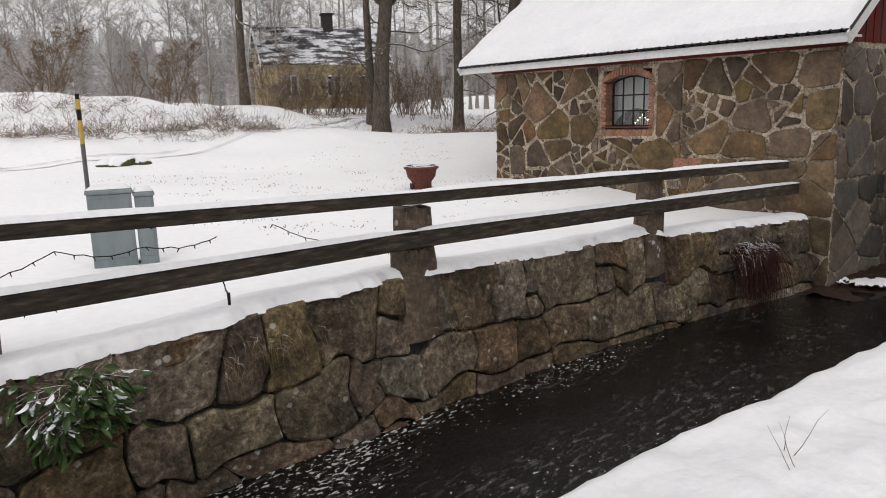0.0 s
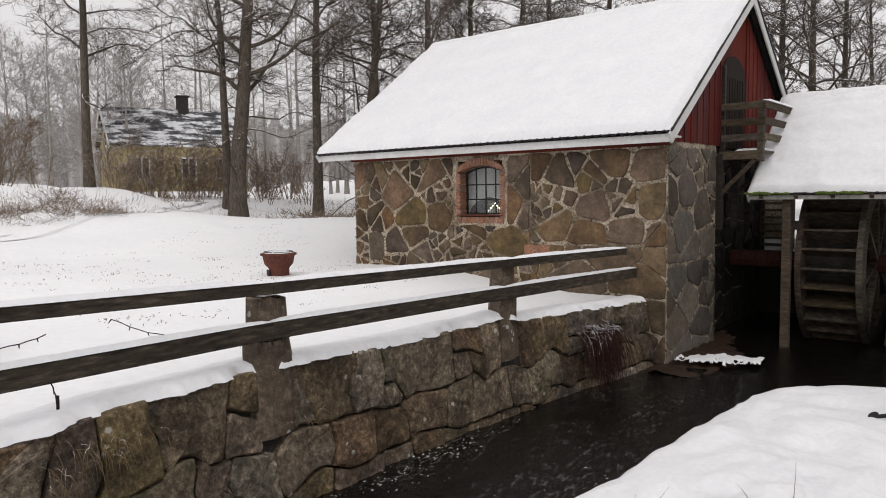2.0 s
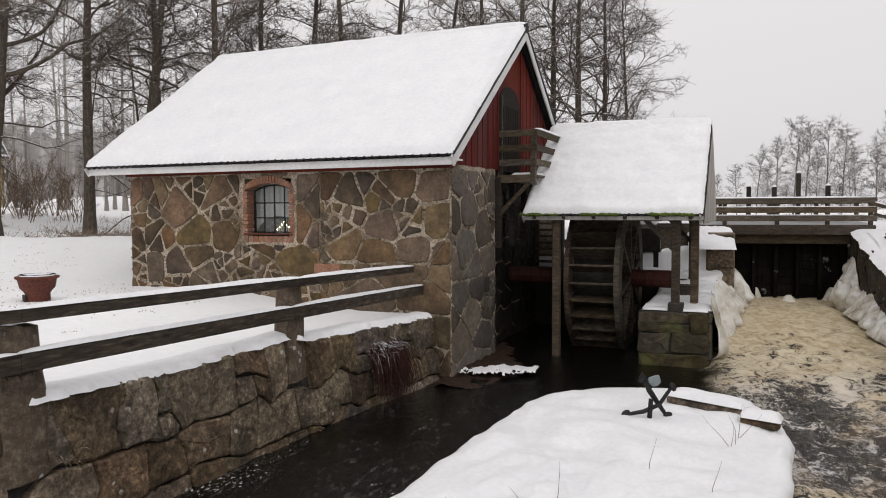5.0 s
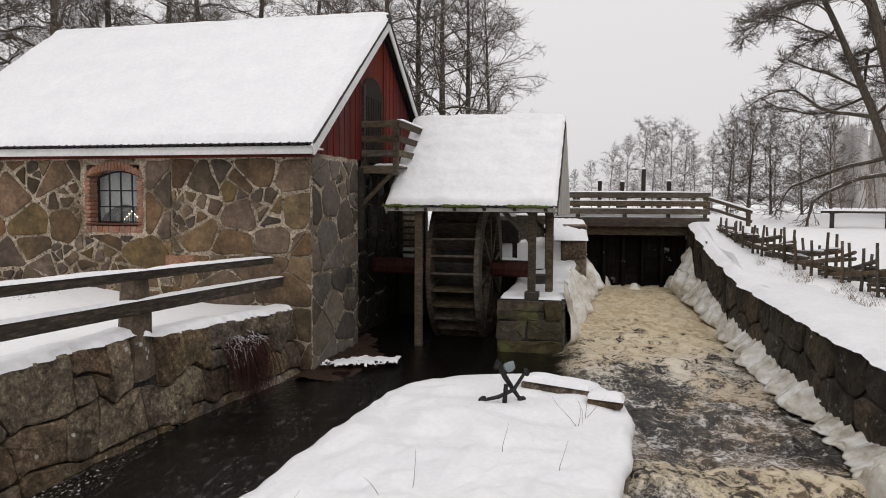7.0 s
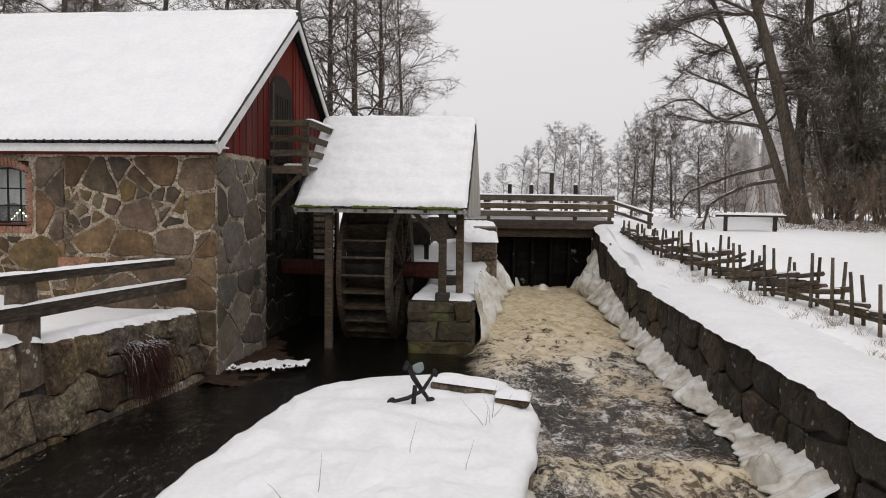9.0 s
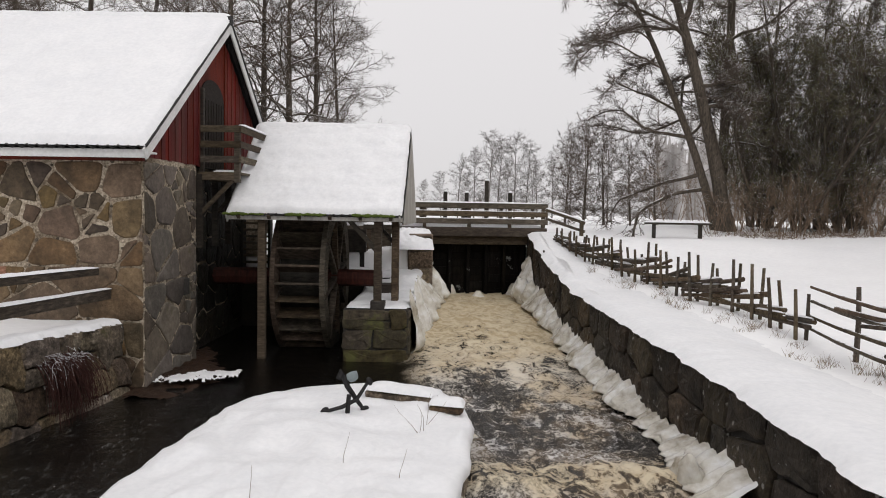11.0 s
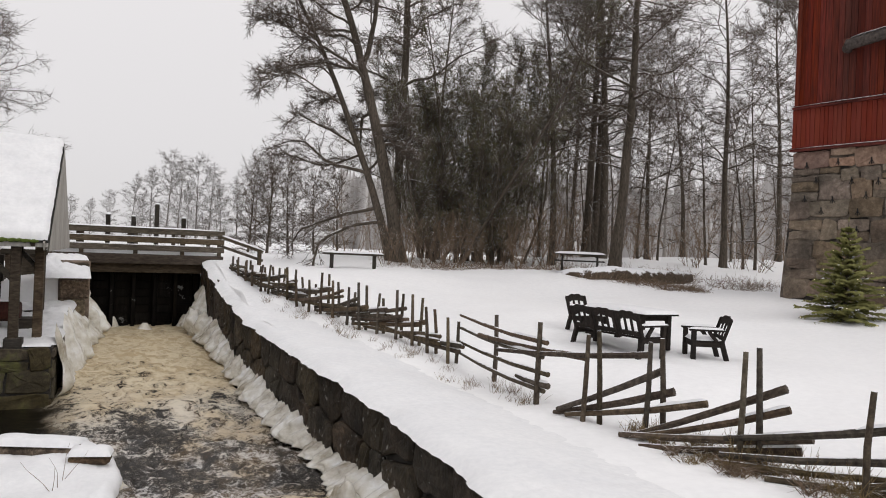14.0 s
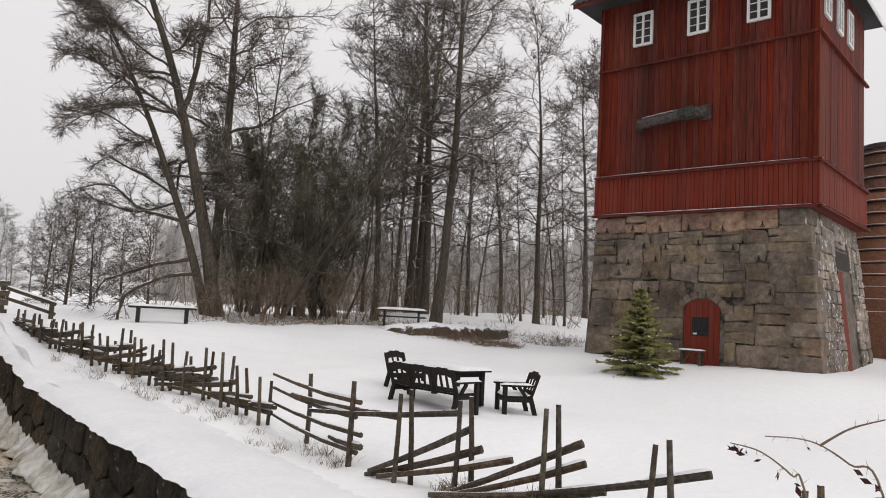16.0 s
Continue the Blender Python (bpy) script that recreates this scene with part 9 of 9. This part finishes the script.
def mill_stones():
    rng = random.Random(31)
    hole = (-4.80, -3.46, 2.33, 3.66)

    def round_stone(poly, place, joint, proud, mat):
        """A field stone bedded in mortar: a rounded, uneven outline and a gently domed face."""
        cu, cv = sum(p[0] for p in poly) / len(poly), sum(p[1] for p in poly) / len(poly)
        size = max(math.hypot(p[0] - cu, p[1] - cv) for p in poly)
        if size < joint * 0.9:
            return
        for cut in (0.13, 0.22):
            ring = []
            for a, b in zip(poly, poly[1:] + poly[:1]):
                if math.hypot(b[0] - a[0], b[1] - a[1]) < 0.05:
                    ring.append(((a[0] + b[0]) / 2, (a[1] + b[1]) / 2))
                else:
                    ring += [(a[0] + (b[0] - a[0]) * k, a[1] + (b[1] - a[1]) * k) for k in (cut, 1 - cut)]
            poly = ring
        out = []
        for u, v in poly:
            L = math.hypot(u - cu, v - cv) + 1e-6
            wob = 0.07 * size * noise.noise((u * 5.5, v * 5.5, 3)) + 0.018 * noise.noise((u * 16, v * 16, 7))
            k = max(0.35, 1 - (joint * 0.5 - wob) / L)
            out.append((cu + (u - cu) * k, cv + (v - cv) * k))
        bm = bmesh.new()
        tilt = (rng.uniform(-0.012, 0.012), rng.uniform(-0.012, 0.012))
        rings = []
        for k, d in ((1.0, -0.03), (1.0, proud * 0.35), (0.94, proud * 0.8), (0.6, proud)):
            rings.append([bm.verts.new(place(cu + (u - cu) * k, cv + (v - cv) * k, d + (0 if d < 0 else 0.012 * noise.noise((u * 4, v * 4, k * 3)) + tilt[0] * (u - cu) / size + tilt[1] * (v - cv) / size))) for u, v in out])
        mid = bm.verts.new(place(cu, cv, proud * 1.05))
        n = len(out)
        for a, b in zip(rings, rings[1:]):
            for i in range(n):
                bm.faces.new((a[i], a[(i + 1) % n], b[(i + 1) % n], b[i]))
        for i in range(n):
            bm.faces.new((rings[-1][i], rings[-1][(i + 1) % n], mid))
        bmesh.ops.recalc_face_normals(bm, faces=bm.faces)
        part("stone", bm, mat, mill_wall)

    def pieces(poly, n):
        """A cell broken into a few smaller ones."""
        out = [poly]
        for k in range(n):
            big = max(out, key=lambda c: max(math.hypot(a[0] - b[0], a[1] - b[1]) for a in c for b in c))
            out.remove(big)
            a, b = max(((a, b) for a in big for b in big), key=lambda q: math.hypot(q[0][0] - q[1][0], q[0][1] - q[1][1]))
            t = rng.uniform(0.38, 0.62)
            p = (a[0] + (b[0] - a[0]) * t, a[1] + (b[1] - a[1]) * t)
            turn = math.atan2(b[1] - a[1], b[0] - a[0]) + rng.uniform(-0.5, 0.5)
            nrm = (math.cos(turn), math.sin(turn))
            out += [q for q in (clip(big, p, nrm), clip(big, p, (-nrm[0], -nrm[1]))) if len(q) >= 3]
        return out

    def face(u0, u1, v0, v1, row, wide, seed, place, mat, joints, hole=None, broken=0.3, jitter=0.85, squash=1.15):
        small = []
        for c in rubble(u0, u1, v0, v1, row, wide, seed, jitter, squash, 0.1):
            c = outside(c, hole) if hole else c
            if not c:
                continue
            for q in (pieces(c, rng.randint(2, 6)) if rng.random() < broken else [c]):
                round_stone(q, place, rng.choice(joints), 0.03, mat)
            for a, b in zip(c, c[1:] + c[:1]):
                L = math.hypot(b[0] - a[0], b[1] - a[1])
                k = int(L / 0.16)
                for q in range(k):
                    t = (q + 0.5) / k
                    r = rng.uniform(0.018, 0.04)
                    u, v = a[0] + (b[0] - a[0]) * t + rng.uniform(-0.01, 0.01), a[1] + (b[1] - a[1]) * t + rng.uniform(-0.01, 0.01)
                    if hole and hole[0] - 0.03 < u < hole[1] + 0.03 and hole[2] - 0.03 < v < hole[3] + 0.03:
                        continue
                    if rng.random() < 0.45:
                        small.append([(u + r * rng.uniform(0.8, 1.3) * math.cos(w * 1.2566 + q), v + r * rng.uniform(0.7, 1.1) * math.sin(w * 1.2566 + q)) for w in range(5)])
        pinning(small, place, PEBBLE, mill_wall, rng)
    front = lambda u, v, d: (u, 0.4 - d, v)
    gable_side = lambda u, v, d: (-0.2 + d, u, v)
    face(-7.76, -2.9, 0.9, 3.72, 0.47, 0.66, 5, front, HOUSE_STONE, (0.03, 0.04, 0.055, 0.07, 0.11), hole, 0.28)
    face(-2.9, -0.2, 2.0, 3.72, 0.46, 0.62, 6, front, HOUSE_STONE, (0.035, 0.045, 0.06, 0.10), None, 0.36)
    face(-2.9, -0.2, 0.0, 2.0, 0.58, 0.95, 8, front, HOUSE_STONE, (0.015, 0.02, 0.03), None, 0.1, 0.5, 1.3)
    face(0.4, 2.7, 1.7, 3.74, 0.44, 0.85, 17, gable_side, GABLE_STONE, (0.04, 0.06, 0.09), None, 0.3, 0.5, 1.2)
    face(0.4, 2.7, -0.2, 1.7, 0.5, 0.95, 18, gable_side, GABLE_STONE, (0.02, 0.03, 0.05), None, 0.1, 0.35, 1.3)
    # no recess here: a dark panel on the face gives the hole's shade
    part("niche", box(-0.19, -0.155, 2.05, 2.28, 1.36, 1.66, 0.004), DARK_JOINT, mill_wall, "flat dark panel in place of a small square hole")
    part("brick_patch", box(-3.05, -2.45, 0.36, 0.42, 1.72, 1.98, 0.02), BRICK, mill_wall, "reddish brick patch in the wall")
    # inner pit wall, its shade put into the stone colour
    inner = lambda u, v, d: (-0.62 + d, u, v)
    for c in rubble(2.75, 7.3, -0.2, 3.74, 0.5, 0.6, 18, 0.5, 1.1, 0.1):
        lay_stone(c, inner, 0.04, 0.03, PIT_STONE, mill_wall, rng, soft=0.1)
    left = lambda u, v, d: (-7.76 - d, u, v)
    for c in rubble(0.4, 7.9, 1.0, 3.74, 0.5, 0.65, 19, 0.5, 1.1, 0.1):
        lay_stone(c, left, 0.05, 0.03, HOUSE_STONE, mill_wall, rng)


def island_material():
    m = surface("pinning_stone", [(0.3, (0.09, 0.075, 0.055)), (0.7, (0.24, 0.20, 0.15))], None, 30, rough=0.9, bump=0.3)
    nt = m.node_tree
    geo = nt.nodes.new("ShaderNodeNewGeometry")
    r = ramp_node(nt, [(0.0, (0.06, 0.046, 0.034)), (0.4, (0.13, 0.105, 0.078)), (0.75, (0.22, 0.185, 0.14)), (1.0, (0.36, 0.31, 0.24))])
    nt.links.new(geo.outputs["Random Per Island"], r.inputs["Fac"])
    nt.links.new(r.outputs["Color"], nt.nodes["Principled BSDF"].inputs["Base Color"])
    return m


PEBBLE = island_material()
GABLE_STONE = surface("gable_stone", [(0.3, (0.070, 0.060, 0.050)), (0.55, (0.145, 0.128, 0.112)), (0.8, (0.27, 0.245, 0.215))], [(0.3, (0.6, 0.58, 0.55)), (0.7, (1.1, 1.04, 0.98))],
                      9, 1.6, rough=0.8, bump=0.6, bump_scale=50, grain=0.78, rock=0.4, vary=0.42, moss=((0.10, 0.10, 0.03), 0.60), spots=((0.36, 0.34, 0.30), 12, 0.72))
mill_stones()

retaining_wall = thing("retaining_wall", pose(0, 0, 0), "dry-laid granite retaining wall with lichen and moss", "stone wall", kind="structure")


def retaining_stones():
    rng = random.Random(77)
    ys = list(np.arange(-5.2, 12.3, 0.3))
    verts, faces = [], []
    for y in ys:
        x, z = lerp_table(LEFT_EDGE, y)
        verts += [(x - 0.06, y, -0.65), (x - 0.26, y, z - 0.02), (x - 0.6, y, z - 0.02)]
    for i in range(len(ys) - 1):
        for k in (0, 1):
            a = 3 * i + k
            faces.append((a, a + 3, a + 4, a + 1))
    core = sheet("core", verts, faces, DARK_JOINT, retaining_wall, soft=False)

    def place(u, v, d):
        x, z = lerp_table(LEFT_EDGE, u)
        t = v / 1.2
        vz = -0.35 + (z + 0.35) * t
        w = 0.04 * noise.noise((u * 1.3, v * 2.0, 3)) + 0.02 * noise.noise((u * 4, v * 4, 7))
        return (x - 0.03 - 0.21 * t + d + w, u, vz + d * 0.1)
    slots = ((4.52, 4.92, 0.80, 1.3), (8.4, 8.8, 0.80, 1.3))
    def settled(poly):
        """The block's outline bent and shifted with its neighbours', so that the joints wander."""
        out = []
        for a, b in zip(poly, poly[1:] + poly[:1]):
            n = max(1, round(math.hypot(b[0] - a[0], b[1] - a[1]) / 0.17))
            for k in range(n):
                u, v = a[0] + (b[0] - a[0]) * k / n, a[1] + (b[1] - a[1]) * k / n
                keep = min(1.0, (1.2 - v) / 0.2, v / 0.1)
                du = 0.24 * noise.noise((u * 1.3, v * 2.6, 2)) + 0.05 * noise.noise((u * 4, v * 4, 4))
                dv = 0.16 * noise.noise((u * 2.3, v * 1.5, 12)) + 0.035 * noise.noise((u * 5, v * 5, 14))
                out.append((u + du, v + dv * keep))
        return out
    for c in (settled(q) for q in coursed(-4.9, 12.05, 0.0, 1.2, 0.37, 0.54, 9, 0.0)):
        for slot in slots:
            c = c and outside(c, slot)
        if c:
            lay_stone(c, place, 0.02, 0.085, WALL_STONE, retaining_wall, rng, rough=0.016, soft=0.2)
    # coping stones poke up unevenly along the top
    y = -4.8
    while y < 11.8:
        w = rng.uniform(0.35, 0.75)
        x, z = lerp_table(LEFT_EDGE, y + w / 2)
        if any(y + w > a - 0.02 and y < b + 0.02 for a, b in ((4.5, 5.06), (8.38, 8.9))):
            y += 0.12
            continue
        h = rng.uniform(-0.10, 0.0)
        bm = box(x - 0.40, x - 0.2 + rng.uniform(0, 0.04), y + 0.02, y + w - 0.02, z - 0.25, z + h, 0.03)
        for v in bm.verts:
            v.co += Vector((0.025 * noise.noise(v.co * 4), 0.02 * noise.noise(v.co * 5), 0.03 * noise.noise(v.co * 3.3)))
        part("coping_stone", bm, WALL_STONE, retaining_wall)
        y += w


retaining_stones()

bank_wall = thing("bank_wall", pose(0, 0, 0), "dark block wall of the spillway with snow on top", "stone wall", kind="structure")


def bank_stones():
    rng = random.Random(78)
    ys = list(np.arange(-5.1, 21.3, 0.4))
    verts, faces = [], []
    for y in ys:
        x, z = lerp_table(RIGHT_EDGE, y)
        verts += [(x, y, -0.65), (x + 0.05, y, z - 0.02), (x + 0.5, y, z - 0.02)]
    for i in range(len(ys) - 1):
        for k in (0, 1):
            a = 3 * i + k
            faces.append((a, a + 1, a + 4, a + 3))
    sheet("core", verts, faces, DARK_JOINT, bank_wall, soft=False)

    def place(u, v, d):
        x, z = lerp_table(RIGHT_EDGE, u)
        return (x + 0.02 + 0.04 * v - d, u, -0.35 + (z + 0.33) * v)
    for c in rubble(-4.9, 20.9, 0.0, 1.0, 0.36, 0.8, 14, 0.35, 2.2, 0.25):
        lay_stone(c, place, 0.03, 0.08, BANK_STONE, bank_wall, rng, rough=0.035, soft=0.14)


BANK_STONE = surface("wet_dark_stone", [(0.3, (0.014, 0.012, 0.009)), (0.5, (0.048, 0.040, 0.031)), (0.72, (0.14, 0.12, 0.096))], [(0.35, (0.35, 0.33, 0.3)), (0.65, (1.1, 1, 0.9))], 10, 1.5, rough=0.65, bump=0.8, bump_scale=40, grain=0.8, rock=0.6, vary=0.35,
                     spots=((0.44, 0.44, 0.43), 9, 0.655), lichen=0.5)
bank_stones()


def pier_stones():
    rng = random.Random(79)
    pier_ob = bpy.data.objects["stone_pier"]
    front = lambda u, v, d: (u, 2.93 - d, v)
    for c in coursed(2.66, 3.96, -0.1, 1.03, 0.40, 0.85, 8):
        lay_stone(c, front, 0.025, 0.06, PIER_STONE, pier_ob, rng, soft=0.12)
    right = lambda u, v, d: (3.94 + d, u, v)
    for c in coursed(2.93, 9.6, -0.2, 1.03, 0.4, 0.6, 4):
        lay_stone(c, right, 0.025, 0.04, PIER_STONE, pier_ob, rng, soft=0.12)


PIER_STONE = surface("mossy_pier_stone", [(0.3, (0.022, 0.018, 0.012)), (0.55, (0.080, 0.064, 0.040)), (0.8, (0.17, 0.14, 0.09))], [(0.3, (0.6, 0.58, 0.5)), (0.7, W1)], 9, 2.2, rough=0.8, bump=0.6, bump_scale=40, grain=0.78, vary=0.3, moss=((0.10, 0.105, 0.03), 0.55))
pier_stones()


def tower_stones():
    rng = random.Random(80)
    base = next(c for c in tower.children if c.name.startswith("base"))
    door = (-3.3, -2.15, 1.2, 3.92)

    def front(u, v, d):
        t = (v - 1.4) / 5.02
        k = 1.0 + 0.03 * (1 - t)
        return (-3.1 + (u + 3.1) * k + 0.08 * (1 - t), -0.16 + 0.2 * t - d, v)
    for c in coursed(-6.36, 0.02, 1.6, 6.42, 0.50, 0.8, 21, 2.6):
        c = outside(c, door)
        if c:
            high = sum(p[1] for p in c) / len(c) > 5.85
            lay_stone(c, front, 0.018, 0.05, PINK_STONE if high and rng.random() < 0.6 else TOWER_STONE, base, rng, rough=0.03, soft=0.10)
    for i in range(9):
        a = math.pi * (i + 0.5) / 9
        m = pose(-2.72 + 0.66 * math.cos(a), -0.08, 3.45 + 0.5 * math.sin(a), 0, 90 - math.degrees(a), 0)
        part("arch_stone", box(-0.1, 0.1, -0.09, 0.1, -0.1, 0.12, 0.02, m), TOWER_STONE, base)
    side_door = (2.65, 4.4, 1.2, 5.6)
    # quoins up the near corner
    z, k = 1.55, 0
    while z < 6.3:
        h = min(rng.uniform(0.36, 0.5), 6.40 - z)
        t = (z + h / 2 - 1.4) / 5.02
        cx, cy = 0.5 - 0.5 * t, -0.16 + 0.22 * t
        a, b = (0.75, 0.4) if k % 2 else (0.4, 0.75)
        bm = box(cx - a, cx + 0.075, cy - 0.075, cy + b, z + 0.012, z + h - 0.012, 0.025)
        for v in bm.verts:
            v.co += Vector((0.02 * noise.noise(v.co * 3), 0.02 * noise.noise(v.co * 3 + Vector((5, 0, 0))), 0.01 * noise.noise(v.co * 4)))
        part("quoin", bm, TOWER_STONE, base)
        z, k = z + h, k + 1

    def side(u, v, d):
        t = (v - 1.4) / 5.02
        return (0.5 - 0.52 * t + d, u * (1 + 0.06 * (1 - t)), v)
    for c in coursed(-0.05, 5.9, 1.6, 6.42, 0.46, 0.7, 22):
        c = outside(c, side_door)
        if c:
            lay_stone(c, side, 0.02, 0.05, FROST_STONE, base, rng, rough=0.018, soft=0.12)
    # iron anchors
    for z, xs in ((5.95, (-5.9, -5.0, -4.1, -3.2, -2.2, -1.1)), (5.45, (-5.6, -4.6, -3.9, -2.9, -1.9)), (5.0, (-5.9, -5.1, -4.2, -3.3, -1.2)), (4.55, (-5.4, -4.4)), (4.1, (-4.4, -1.9, -0.9))):
        for x in xs:
            bm = bmesh.new()
            p = Vector(front(x, z + rng.uniform(-0.1, 0.1), 0.07))
            add_tube(bm, [p + Vector((-0.07, 0, -0.12)), p + Vector((0.0, -0.02, 0)), p + Vector((0.06, 0, -0.12))], [0.012, 0.014, 0.012], 5)
            add_tube(bm, [p + Vector((0, 0, -0.14)), p + Vector((0, -0.03, 0.06))], [0.014, 0.02], 5)
            part("iron_anchor", bm, IRON, tower)


tower_stones()
